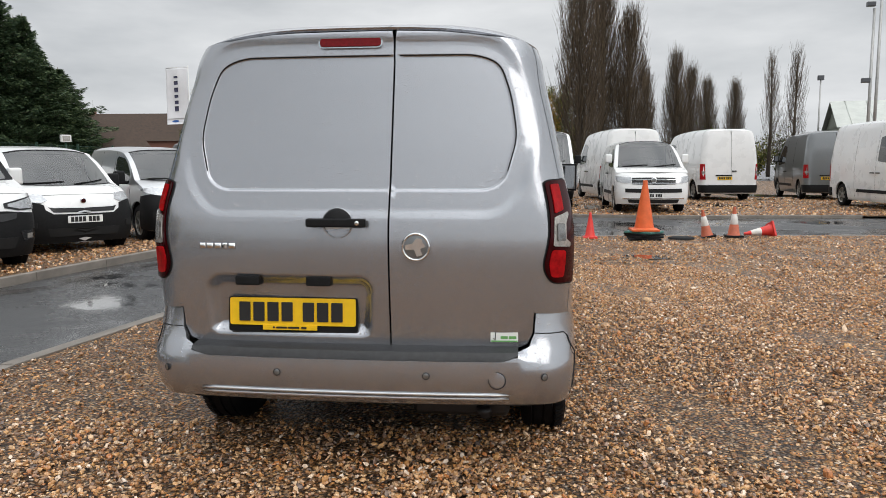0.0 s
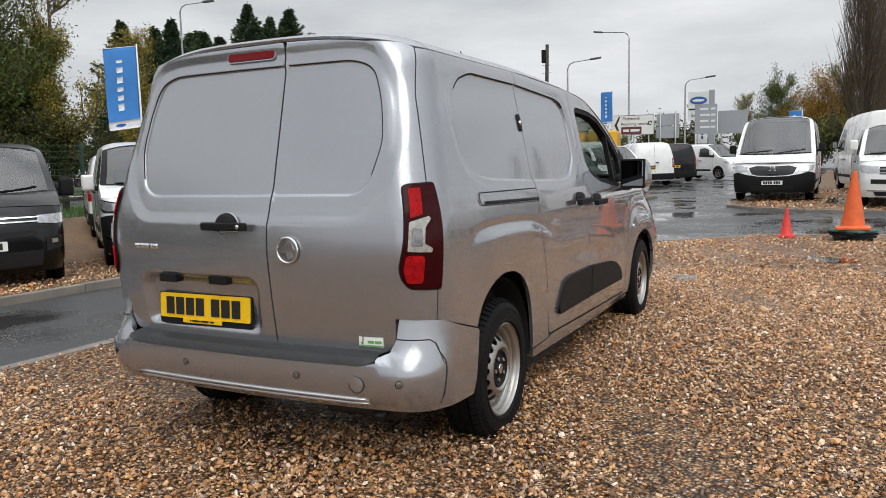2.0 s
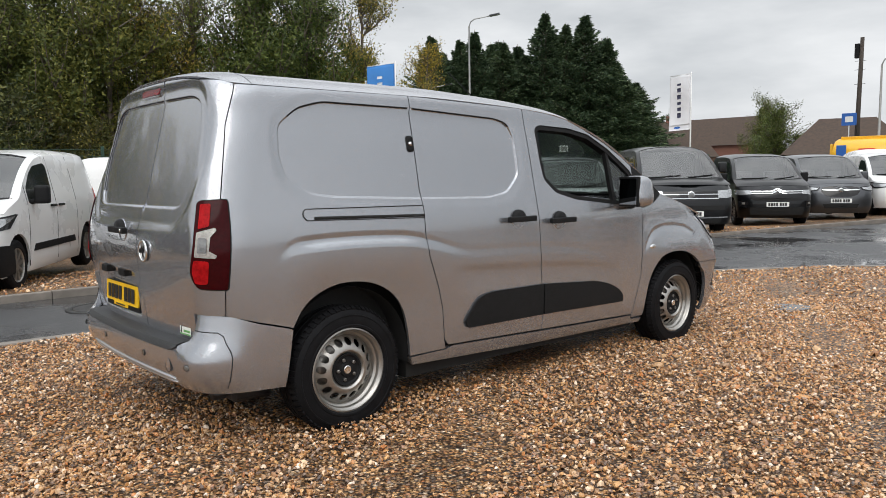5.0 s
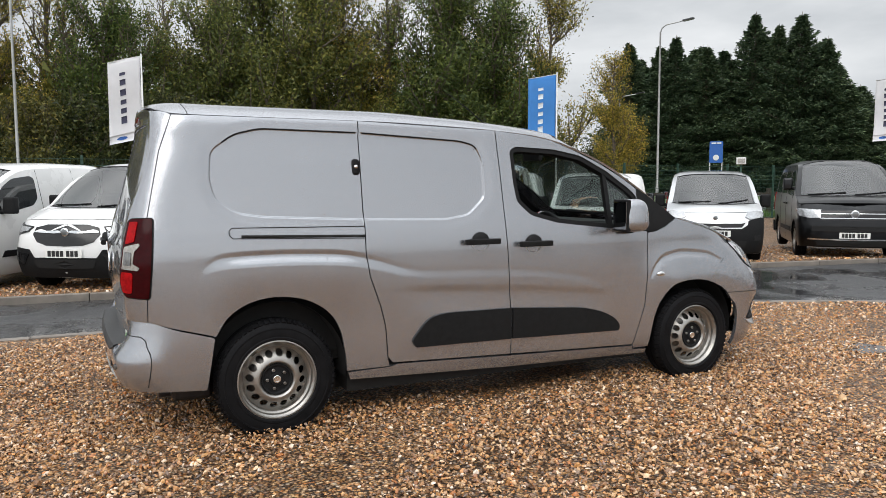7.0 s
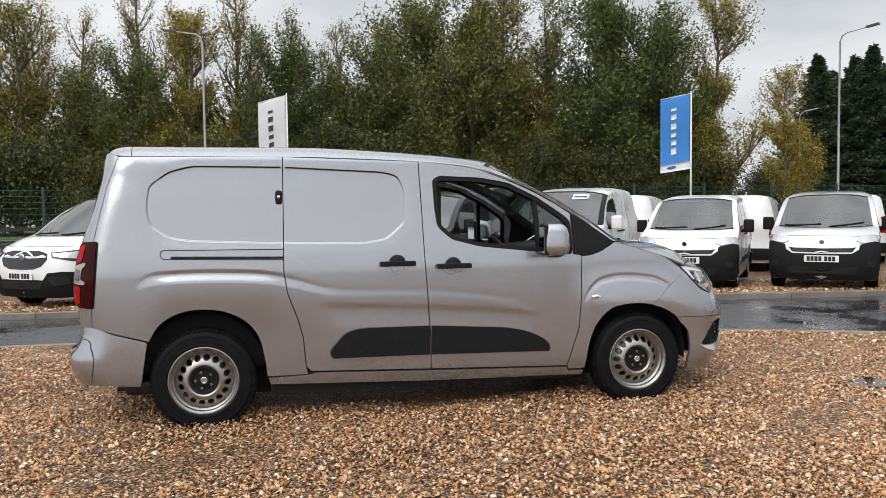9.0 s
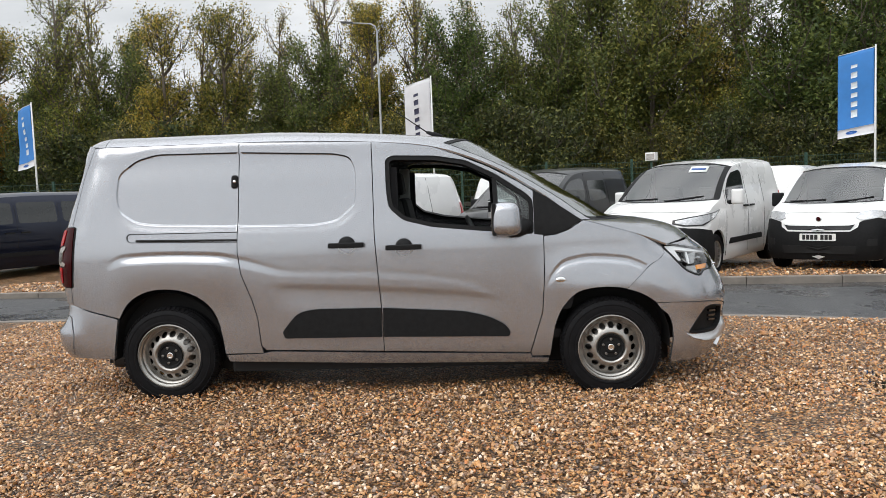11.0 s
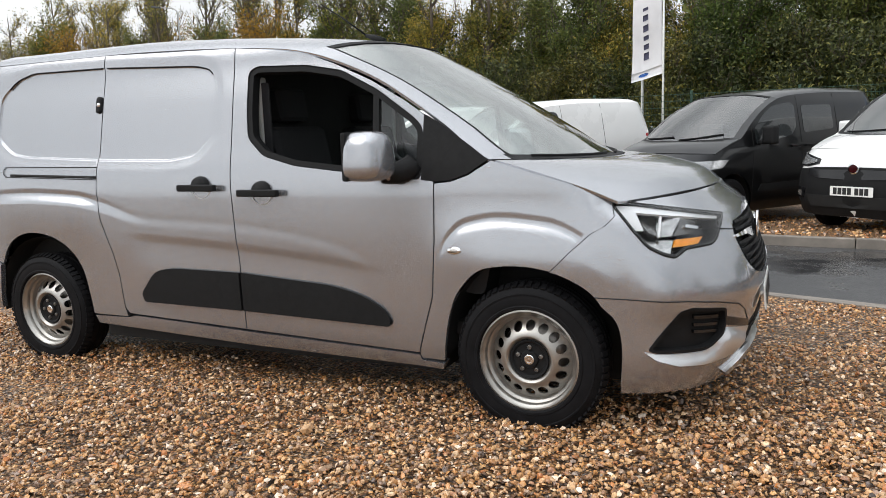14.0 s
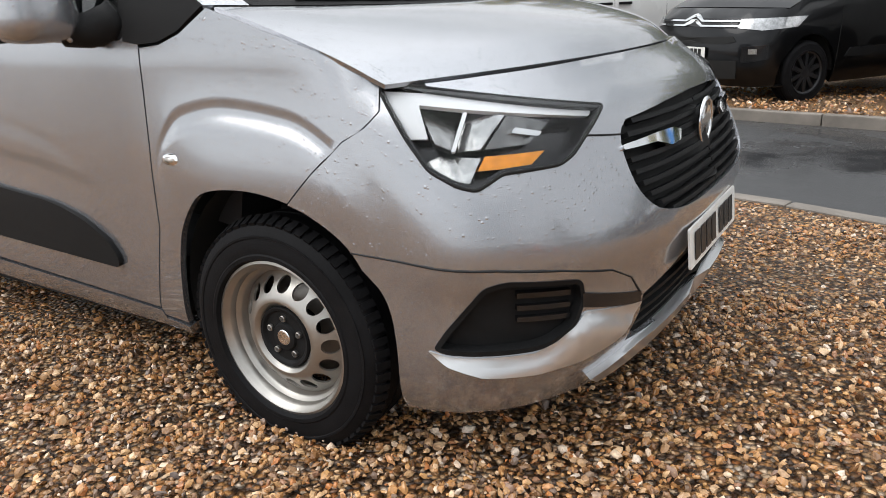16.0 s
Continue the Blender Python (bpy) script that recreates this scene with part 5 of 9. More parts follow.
def centre_part(name, half_outline, mat, lift, depth=0.02, parent=None):
    lot = sheet(half_outline, belt_r, grid=0.05, gap=0.0, depth=depth, lift=lift)
    return part(name, sharp(mesh_from(*join(lot, mirror_lot(lot))), 45), mat, parent or nose)


def seam_line(name, pts, r=0.0022, parent=None, lift=0.0005, mat=None):
    q = HERO.belt(np.array(densify(pts, 0.03, False)))
    for s in (1, -1):
        part(name, tube_mesh([(s * (p[0] + lift), p[1] + lift, p[2]) for p in q], r, 5), mat or M_DARK, parent or nose)


seam_line("bumper_joint", [(4.15, 0.606), (4.264, 0.606), (4.444, 0.601), (4.62, 0.582), (4.78, 0.552), (4.86, 0.51), (4.905, 0.45)])
seam_line("nose_joint", [(4.708, 0.851), (4.822, 0.838)])
# headlamps
lamps = nose_part("headlight", HEADLIGHT, M_GLOSSBLACK, -0.055, 0.0, van)
nose_part("lamp_bezel", HEADLIGHT, M_GLOSSBLACK, 0.003, 0.06, lamps, holes=[offset_poly(HEADLIGHT, 0.009)])


def facet(name, outline, mat, deep, slope_p, slope_z, parents, label=""):
    """A flat piece inside the lamp: set in by deep, and tilted along p and z."""
    cp, cz = np.mean([q[0] for q in outline]), np.mean([q[1] for q in outline])
    out = np.array((0.62, 0.74, 0.26))

    def fn(q):
        return HERO.belt(q) + out * (-deep + slope_p * (q[:, 0] - cp) + slope_z * (q[:, 1] - cz))[:, None]
    lot = sheet(rounded(outline, 0.004), fn, grid=0.03, gap=0, depth=0.012)
    return [part(name, sharp(mesh_from(*l), 30), mat, parents[i], label) for i, l in enumerate((lot, mirror_lot(lot)))]


facet("light_guide", [(4.214, 0.966), (4.312, 0.960), (4.736, 0.900), (4.731, 0.888), (4.520, 0.914), (4.302, 0.938), (4.318, 0.872), (4.272, 0.872), (4.240, 0.922)], M_LIGHTBAR, 0.010, 0.0, 0.10, lamps)
facet("reflector", [(4.312, 0.934), (4.412, 0.922), (4.372, 0.848), (4.330, 0.862)], M_REFLECTOR, 0.030, -0.35, -0.45, lamps)
facet("reflector", [(4.418, 0.921), (4.505, 0.911), (4.440, 0.848), (4.380, 0.848)], M_REFLECTOR, 0.030, 0.40, -0.20, lamps)
facet("reflector", [(4.512, 0.910), (4.640, 0.894), (4.575, 0.852), (4.452, 0.848)], M_REFLECTOR, 0.032, -0.20, 0.30, lamps)
facet("reflector_edge", [(4.408, 0.922), (4.418, 0.921), (4.378, 0.846), (4.368, 0.846)], M_LIGHTBAR, 0.014, 0.0, 0.0, lamps)
facet("reflector_edge", [(4.530, 0.886), (4.602, 0.872), (4.592, 0.864), (4.520, 0.876)], M_CHROME, 0.018, 0.0, 0.3, lamps)
facet("lower_reflector", [(4.312, 0.826), (4.352, 0.840), (4.440, 0.832), (4.400, 0.782), (4.368, 0.790), (4.330, 0.810)], M_REFLECTOR, 0.030, 0.25, -0.50, lamps)
facet("turn_signal", [(4.425, 0.806), (4.446, 0.834), (4.600, 0.834), (4.560, 0.808)], M_AMBER, 0.012, 0.0, 0.1, lamps, "amber turn signal lens")
for ob in nose_part("lamp_cover", HEADLIGHT, M_LAMPGLASS, 0.006, 0.0, lamps):
    ob.visible_shadow = False
seam_line("lamp_joint", HEADLIGHT + HEADLIGHT[:1], 0.004, lift=0.002)
# fog recess, blade and lower intake
FOG_FLOOR = offset_poly(densify(FOG, 0.03), -0.004)
nose_part("fog_surround", FOG_FLOOR, M_TRIM, -0.030, 0.01)
for k in range(3):
    z = 0.528 - 0.028 * k
    nose_part("intake_slat", [(4.50, z), (4.665, z - 0.012), (4.665, z - 0.024), (4.50, z - 0.012)], M_GLOSSBLACK, -0.016, 0.015)
nose_part("fog_rim", FOG, M_TRIM, 0.002, 0.03, holes=[offset_poly(densify(FOG, 0.03), 0.012)])
BLADE = rounded([(4.270, 0.398), (4.315, 0.388), (4.545, 0.384), (4.61, 0.402), (4.66, 0.43), (4.70, 0.464), (4.91, 0.432), (4.86, 0.402), (4.78, 0.370), (4.68, 0.348), (4.54, 0.340), (4.40, 0.346), (4.315, 0.368)], 0.012)
BLADE_TOP = smooth_curve([(4.26, 0.398), (4.32, 0.392), (4.54, 0.388), (4.62, 0.408), (4.70, 0.464), (4.80, 0.44), (4.92, 0.408)])


def blade_fn(q):
    """The blade leans out from its upper edge like a narrow shelf."""
    e = 1e-3
    a = HERO.belt(q)
    n = np.cross(HERO.belt(q + (e, 0)) - a, HERO.belt(q + (0, e)) - a)
    n /= np.linalg.norm(n, axis=1)[:, None]
    return a + n * (0.003 + 0.022 * smooth01(0.0, 0.050, BLADE_TOP(q[:, 0]) - q[:, 1]))[:, None]


lot = sheet(BLADE, blade_fn, loops=[offset_poly(densify(BLADE, 0.03), k) for k in (0.008, 0.020)], grid=0.03, gap=0, depth=0.03)
for l in (lot, mirror_lot(lot)):
    part("bumper_blade", sharp(mesh_from(*l), 60), M_SILVERWHITE, nose, "bright silver bumper blade")
nose_part("fog_link", [(4.69, 0.512), (4.90, 0.462), (4.90, 0.432), (4.69, 0.476)], M_GLOSSBLACK, 0.003, 0.02)
centre_part("lower_intake", [(4.85, 0.31), (4.912, 0.452)] + [(MID(z), z) for z in np.arange(0.51, 0.30, -0.02)], M_DARK, -0.045, 0.0)
for k in range(5):
    z = 0.475 - 0.034 * k
    centre_part("intake_bar", [(FP(0.50 - 0.01 * k, z - 0.02), z - 0.028), (FP(0.50 - 0.01 * k, z), z - 0.016), (MID(z), z), (MID(z - 0.012), z - 0.012)], M_TRIM, -0.012, 0.03)
CHIN = [(4.72, 0.262), (4.90, 0.315), (MID(0.325), 0.325), (MID(0.285), 0.285), (4.95, 0.272), (4.75, 0.236)]
centre_part("chin_blade", CHIN, M_SILVERWHITE, 0.018, 0.03)
# grille
centre_part("grille_back", GRILLE, M_DARK, -0.030, 0.0)
for k in range(9):
    z = 0.866 - 0.0275 * k
    inner_x = [0.42, 0.462, 0.478, 0.485, 0.482, 0.470, 0.450, 0.415, 0.36][k]
    centre_part("grille_bar", [(FP(inner_x, z), z + 0.001), (MID(z), z - 0.002), (MID(z - 0.012), z - 0.013), (FP(inner_x, z - 0.010), z - 0.010)], M_TRIM, -0.006 + 0.002 * (k % 2), 0.022)
nose_part("grille_wing", rounded([(4.822, 0.814), (4.826, 0.803), (4.95, 0.800), (5.01, 0.780), (5.05, 0.782), (5.055, 0.806), (5.02, 0.818), (4.95, 0.820)], 0.005), M_CHROME, 0.008, 0.02)
gx = HERO.belt(np.array([(MID(0.798), 0.798)]))[0]
emblem(nose, Matrix.Translation((0, gx[1] + 0.006, 0.798)) @ Matrix.Rotation(radians(180), 4, "Z"), 0.062)
m = Matrix.Translation((0.03, 4.760, 0.508)) @ Matrix.Rotation(radians(180), 4, "Z") @ Matrix.Rotation(radians(-5), 4, "X")
number_plate(nose, m, M_WHITEPLATE)

# ---- wheels ----
def steel_wheel():
    """A pressed steel wheel about the x axis, outer face towards +x, with a ring of holes."""
    r0 = 0.208
    holes = [circle(0.146 * math.cos(a), 0.146 * math.sin(a), 0.0205, 16) for a in (2 * math.pi * k / 16 for k in range(16))]
    outer = circle(0, 0, 0.184, 64)
    prof = smooth_curve([(0.0, 0.016), (0.07, 0.016), (0.080, 0.024), (0.092, 0.042), (0.104, 0.050), (0.116, 0.046), (0.146, 0.026), (0.166, 0.006), (0.19, -0.012)])

    def fn(q):
        r = np.hypot(q[:, 0], q[:, 1])
        return np.stack((prof(r) - 0.055, q[:, 0], q[:, 1]), 1)
    disc = sheet(outer, fn, holes=holes, loops=[circle(0, 0, r, 48) for r in (0.07, 0.08, 0.087, 0.094, 0.101, 0.108, 0.115, 0.122, 0.170, 0.177)], grid=0.02, gap=0, depth=0.006, step=0.5)
    rim = revolve([(-0.12, 0.196), (-0.085, 0.176), (-0.066, 0.178), (-0.040, 0.181), (-0.034, 0.186), (-0.028, 0.195), (-0.012, 0.198), (-0.008, 0.201), (-0.004, 0.207), (0.006, 0.212), (0.004, 0.219), (-0.006, 0.220), (-0.016, 0.214), (-0.10, 0.216)], 56)
    return disc, rim


disc_lot_, rim_lot_ = steel_wheel()
hub_lot = revolve([(-0.06, 0.086), (-0.016, 0.086), (-0.010, 0.083), (-0.012, 0.076), (-0.020, 0.070), (-0.020, 0.040), (-0.012, 0.036), (-0.010, 0.028), (-0.014, 0.001)], 28)


def wheel(parent, m, label=""):
    """Tyre, rim, centre cap and bolts under one wheel."""
    ty = part("wheel", sharp(mesh_from(*moved(tyre_lot(0.325, 0.205, 0.212, 72), m @ Matrix.Translation((-0.10, 0, 0)))), 35), M_RUBBER, parent, label)
    part("rim", sharp(mesh_from(*moved(join(disc_lot_, rim_lot_), m @ Matrix.Translation((-0.012, 0, 0)))), 35), M_STEEL, ty, "wet silver steel rim with round holes")
    part("centre_cap", sharp(mesh_from(*moved(hub_lot, m @ Matrix.Translation((-0.012, 0, 0)))), 35), M_TRIM, ty)
    badge = revolve([(-0.022, 0.022), (-0.018, 0.023), (-0.016, 0.018), (-0.018, 0.014), (-0.016, 0.001)], 18)
    part("cap_badge", mesh_from(*moved(badge, m @ Matrix.Translation((-0.004, 0, 0)))), M_CHROME, ty)
    for k in range(5):
        a = 2 * math.pi * k / 5 + 0.4
        bolt = revolve([(-0.03, 0.0095), (-0.012, 0.0095), (-0.010, 0.0075), (-0.018, 0.005), (-0.018, 0.001)], 8)
        part("wheel_bolt", mesh_from(*moved(bolt, m @ Matrix.Translation((-0.012, 0.053 * math.cos(a), 0.053 * math.sin(a)))), smooth=False), M_DISC, ty)
    v, f = revolve([(-0.14, 0.15), (-0.115, 0.15), (-0.115, 0.05)], 28)
    part("brake_disc", mesh_from(*moved((v, f), m)), M_DISC, ty)
    # blocks on the tyre's shoulder
    blocks = []
    for k in range(64):
        a = 2 * math.pi * k / 64
        bm = box(-0.034, -0.0100, -0.016, 0.004, 0.0100, 0.0065, 0.0)
        me_v = [v.co.copy() for v in bm.verts]
        me_f = [tuple(v.index for v in q.verts) for q in bm.faces]
        bm.free()
        mm = Matrix.Rotation(a, 4, "X") @ Matrix.Translation((-0.016, 0, 0.3155)) @ Matrix.Rotation(radians(24), 4, "Y")
        blocks.append(moved((me_v, me_f), m @ mm))
    part("tread", mesh_from(*join(*blocks), smooth=False), M_RUBBER, ty)
    return ty


for y, x, z in ((0.886, 0.868, 0.325), (3.861, 0.900, 0.312)):
    for s in (1, -1):
        m = Matrix.Translation((s * x, y, z)) @ (Matrix.Identity(4) if s > 0 else Matrix.Rotation(math.pi, 4, "Z")) @ Matrix.Rotation(0.3 * y, 4, "X")
        wheel(van, m, "black road tyre on a steel wheel sunk in gravel")

# arch liners, floor and an added cargo box: black, for the shaded inside of the body
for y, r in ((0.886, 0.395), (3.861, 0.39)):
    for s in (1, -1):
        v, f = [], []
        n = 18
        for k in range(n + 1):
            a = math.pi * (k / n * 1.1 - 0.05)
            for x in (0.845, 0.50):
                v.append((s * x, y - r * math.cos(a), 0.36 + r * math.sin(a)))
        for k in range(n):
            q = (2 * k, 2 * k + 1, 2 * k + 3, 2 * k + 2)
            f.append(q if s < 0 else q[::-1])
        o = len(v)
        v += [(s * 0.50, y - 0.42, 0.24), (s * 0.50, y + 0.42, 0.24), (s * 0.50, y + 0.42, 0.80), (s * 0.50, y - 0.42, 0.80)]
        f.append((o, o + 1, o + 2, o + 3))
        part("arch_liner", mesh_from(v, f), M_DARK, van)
# solid black boxes, set low to deepen the shade under the van
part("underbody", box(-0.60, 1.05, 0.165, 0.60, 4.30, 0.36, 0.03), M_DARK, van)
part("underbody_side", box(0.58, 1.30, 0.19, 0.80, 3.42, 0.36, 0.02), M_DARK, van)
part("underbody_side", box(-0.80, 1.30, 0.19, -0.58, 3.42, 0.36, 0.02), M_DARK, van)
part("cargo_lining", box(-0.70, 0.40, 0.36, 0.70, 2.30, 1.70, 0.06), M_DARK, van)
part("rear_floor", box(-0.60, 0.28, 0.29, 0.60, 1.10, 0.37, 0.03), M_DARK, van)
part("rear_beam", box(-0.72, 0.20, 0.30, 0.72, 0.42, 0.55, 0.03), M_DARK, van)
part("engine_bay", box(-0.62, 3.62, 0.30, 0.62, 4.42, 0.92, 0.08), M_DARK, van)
part("rear_axle", tube_mesh([(-0.75, 0.886, 0.30), (0.75, 0.886, 0.30)], 0.04, 10), M_DARK, van)
part("exhaust_pipe", tube_mesh([(0.32, 2.6, 0.24), (0.34, 1.4, 0.22), (0.46, 0.9, 0.21), (0.48, 0.45, 0.23), (0.52, 0.30, 0.24)], 0.028, 10), M_ALLOYDARK, van)
part("silencer", box(0.20, 0.36, 0.20, 0.62, 0.58, 0.31, 0.05, None, 3), M_ALLOYDARK, van)

# ---- cab ----
part("cab_floor", box(-0.74, 2.32, 0.36, 0.74, 3.60, 0.42), M_DASH, van)
part("bulkhead", box(-0.70, 2.30, 0.40, 0.70, 2.335, 1.68, 0.01), M_DARK, van)
dash = rounded([(3.62, 0.55), (3.25, 0.60), (3.12, 0.86), (3.14, 1.00), (3.22, 1.07), (3.55, 1.105), (3.75, 1.11)], 0.04)
v, f = [], []
for i, x in enumerate((-0.76, -0.4, 0.0, 0.4, 0.76)):
    v += [(x, y, z) for y, z in dash]
n = len(dash)
f = [(i * n + j, i * n + (j + 1) % n, (i + 1) * n + (j + 1) % n, (i + 1) * n + j) for i in range(4) for j in range(n)] + [tuple(range(n))[::-1], tuple(4 * n + j for j in range(n))]
part("dashboard", sharp(mesh_from(v, f), 40), M_DASH, van)
part("instrument_hood", box(0.22, 3.10, 1.02, 0.56, 3.36, 1.13, 0.04, None, 3), M_DASH, van)
wheel_m = Matrix.Translation((0.38, 3.02, 1.02)) @ Matrix.Rotation(radians(-62), 4, "X")
sw = part("steering_wheel", mesh_from(*moved(tube([(0.185 * math.cos(k), 0.185 * math.sin(k), 0) for k in np.linspace(0, 6.1, 30)], 0.015, 8, True, True), wheel_m)), M_DASH, van)
part("steering_hub", box(-0.07, -0.06, -0.03, 0.07, 0.06, 0.02, 0.02, wheel_m), M_DASH, sw)
for a in (0, 180, 270):
    part("spoke", box(0.05, -0.018, -0.01, 0.18, 0.018, 0.006, 0.005, wheel_m @ Matrix.Rotation(radians(a), 4, "Z")), M_DASH, sw)
for x in (0.40, -0.40):
    seat = part("seat", box(x - 0.25, 2.48, 0.55, x + 0.25, 3.00, 0.72, 0.06, None, 3), M_SEAT, van, "dark fabric cab seat")
    part("backrest", box(x - 0.24, -0.08, 0.0, x + 0.24, 0.08, 0.66, 0.06, Matrix.Translation((0, 2.50, 0.68)) @ Matrix.Rotation(radians(12), 4, "X"), 3), M_SEAT, seat)
    part("headrest", box(x - 0.13, -0.05, 0.0, x + 0.13, 0.05, 0.18, 0.045, Matrix.Translation((0, 2.37, 1.36)) @ Matrix.Rotation(radians(8), 4, "X"), 3), M_SEAT, seat)
    part("seat_base", box(x - 0.22, 2.50, 0.42, x + 0.22, 2.95, 0.56, 0.03), M_DASH, seat)
part("headlining", mesh_from(*_solid_lists(*grid_surface(lambda u, s: tuple(HERO.top(np.array([(u, s)]))[0] - (0, 0, 0.035)), U(-0.93, 0.93, 9), U(2.33, 2.72, 6)), 0.01)), M_LINING, van)
for s in (1, -1):
    part("pillar_lining", box(s * 0.69 - 0.03, 2.34, 1.05, s * 0.69 + 0.03, 2.43, 1.58, 0.015), M_LINING, van)
    part("seat_belt", box(s * 0.70 - 0.004, 2.43, 0.75, s * 0.70 + 0.004, 2.475, 1.55, 0.0), M_SEAT, van)
    v, f = grid_surface(lambda y, z: (s * (float(HERO.width(z)) - 0.06), y, z), [2.36, 2.7, 3.05, 3.43], [0.42, 0.7, 0.95, 1.06])
    part("door_lining", mesh_from(v, f), M_DASH, van)
part("inner_mirror", box(-0.11, -0.02, -0.035, 0.11, 0.015, 0.035, 0.015, Matrix.Translation((0.02, 3.05, 1.60))), M_DASH, van)

# ---- mirrors, handles, indicators, aerial, wipers ----
for s in (1, -1):
    m = Matrix.Translation((s * 0.985, 3.19, 1.185))
    housing = bmesh.new()
    bmesh.ops.create_uvsphere(housing, u_segments=32, v_segments=20, radius=1.0)
    soft = lambda c, e: math.copysign(abs(c) ** e, c)
    for v in housing.verts:
        x, y, z = soft(v.co.x, 0.62), soft(v.co.y, 0.62), soft(v.co.z, 0.55)
        v.co = ((x * (0.098 - 0.012 * z) + 0.006) * s, max(-0.066, y * 0.105 * (1.0 - 0.10 * z)), z * 0.108)
    for fc in housing.faces:
        fc.smooth = True
    bmesh.ops.transform(housing, matrix=m @ Matrix.Rotation(radians(-8 * s), 4, "Z"), verts=housing.verts)
    mir = part("door_mirror", housing, M_SILVER, van)
    part("mirror_glass", box(-0.074, -0.080, -0.092, 0.082, -0.068, 0.090, 0.006, m @ Matrix.Rotation(radians(-8 * s), 4, "Z")), M_MIRROR, mir)
    part("mirror_trim", box(-0.086, -0.076, -0.104, 0.094, -0.050, 0.103, 0.010, m @ Matrix.Rotation(radians(-8 * s), 4, "Z")), M_TRIM, mir)
    part("mirror_foot", mesh_from(*tube([(s * 0.93, 3.22, 1.105), (s * 0.89, 3.27, 1.105), (s * 0.845, 3.31, 1.12), (s * 0.825, 3.33, 1.14)], [0.042, 0.048, 0.055, 0.055], 12)), M_TRIM, mir)
    part("mirror_arm", box(s * 0.90 - 0.05, 3.18, 1.075, s * 0.90 + 0.05, 3.27, 1.125, 0.02, None, 3), M_SILVER, mir)
for y, z, root in ((2.14, 1.043, slide_door), (2.52, 1.018, front_door)):
    for i, s in enumerate((1, -1)):
        x = s * float(HERO.width(z))
        base = Matrix.Translation((x, y, z))
        grip = box(-0.016, -0.118, -0.017, 0.016, 0.118, 0.017, 0.011, base @ Matrix.Translation((s * 0.036, 0, 0)), 3)
        h = part("door_handle", grip, M_TRIM, root[i], "black plastic grip handle")
        dm = revolve([(0.0, 0.058), (0.016, 0.055), (0.028, 0.045), (0.033, 0.001)], 24)
        dm = moved(dm, base @ (Matrix.Identity(4) if s > 0 else Matrix.Rotation(math.pi, 4, "Z")))
        part("handle_boss", mesh_from([tuple(v) if v.z > z else (v.x, v.y, z) for v in dm[0]], dm[1]), M_TRIM, h)
        ring = moved(tube([(0.001, 0.060 * math.cos(k), 0.056 * math.sin(k)) for k in np.linspace(math.pi, 2 * math.pi, 14)], 0.003, 6), base)
        part("recess_rim", mesh_from(*ring), M_SILVERWHITE, h)
for i, s in enumerate((1, -1)):
    q = HERO.belt(np.array([(3.541, 0.772)]), s)[0]
    blob = bmesh.new()
    bmesh.ops.create_uvsphere(blob, u_segments=16, v_segments=10, radius=1.0, matrix=Matrix.Translation(q) @ Matrix.Diagonal((0.010, 0.034, 0.017, 1)))
    part("side_repeater", blob, M_CHROME, van)
    blob = bmesh.new()
    bmesh.ops.create_uvsphere(blob, u_segments=12, v_segments=8, radius=1.0, matrix=Matrix.Translation(q + np.array((s * 0.004, 0, 0))) @ Matrix.Diagonal((0.010, 0.020, 0.010, 1)))
    part("repeater_bulb", blob, M_CLEARLENS, van)
    q = HERO.belt(np.array([(1.378, 1.49)]), s)[0]
    latch = rounded([(-0.022, -0.045), (0.022, -0.045), (0.022, 0.045), (-0.022, 0.045)], 0.02)
    v, f = sheet(latch, lambda a: np.stack((0 * a[:, 0] + q[0] + s * (0.006 - 0.2 * a[:, 1] * 0), q[1] + a[:, 0], q[2] + a[:, 1]), 1), grid=0.03, gap=0, depth=0.02, flip=s < 0)
    lt = part("door_lock", mesh_from([(x - s * 0.2 * (z - q[2]), y, z) for x, y, z in v], f), M_TRIM, van, "black hasp lock on the door joint")
    part("lock_cylinder", mesh_from(*moved(revolve([(0.0, 0.011), (0.012, 0.011), (0.013, 0.001)], 12), Matrix.Translation(q) @ (Matrix.Identity(4) if s > 0 else Matrix.Rotation(math.pi, 4, "Z")))), M_CHROME, lt)
a0 = Vector(HERO.top(np.array([(0.0, 2.52)]))[0])
aerial = part("aerial", tube_mesh([a0 + Vector((0, 0.10, 0.0)), a0 + Vector((0, 0.05, 0.03)), a0 + Vector((0, -0.01, 0.05))], [0.028, 0.020, 0.010], 8), M_TRIM, van)
part("aerial_rod", tube_mesh([a0 + Vector((0, 0.0, 0.045)), a0 + Vector((0, -0.16, 0.16)), a0 + Vector((0, -0.30, 0.25))], [0.005, 0.004, 0.003], 6), M_TRIM, aerial)
for x0, x1 in ((0.62, 0.05), (-0.08, -0.60)):
    pts = []
    for k in range(7):
        x = x0 + (x1 - x0) * k / 6
        u = x / 0.80
        q = HERO.top(np.array([(u, 3.662 - 0.012 * k / 6)]))[0]
        pts.append((q[0], q[1], q[2] + 0.004))
    part("wiper", tube_mesh(pts, 0.007, 6), M_TRIM, van)

# ---- other vans ----
def scaled(table, kx, ky):
    return [(a * kx, b * ky) for a, b in table]


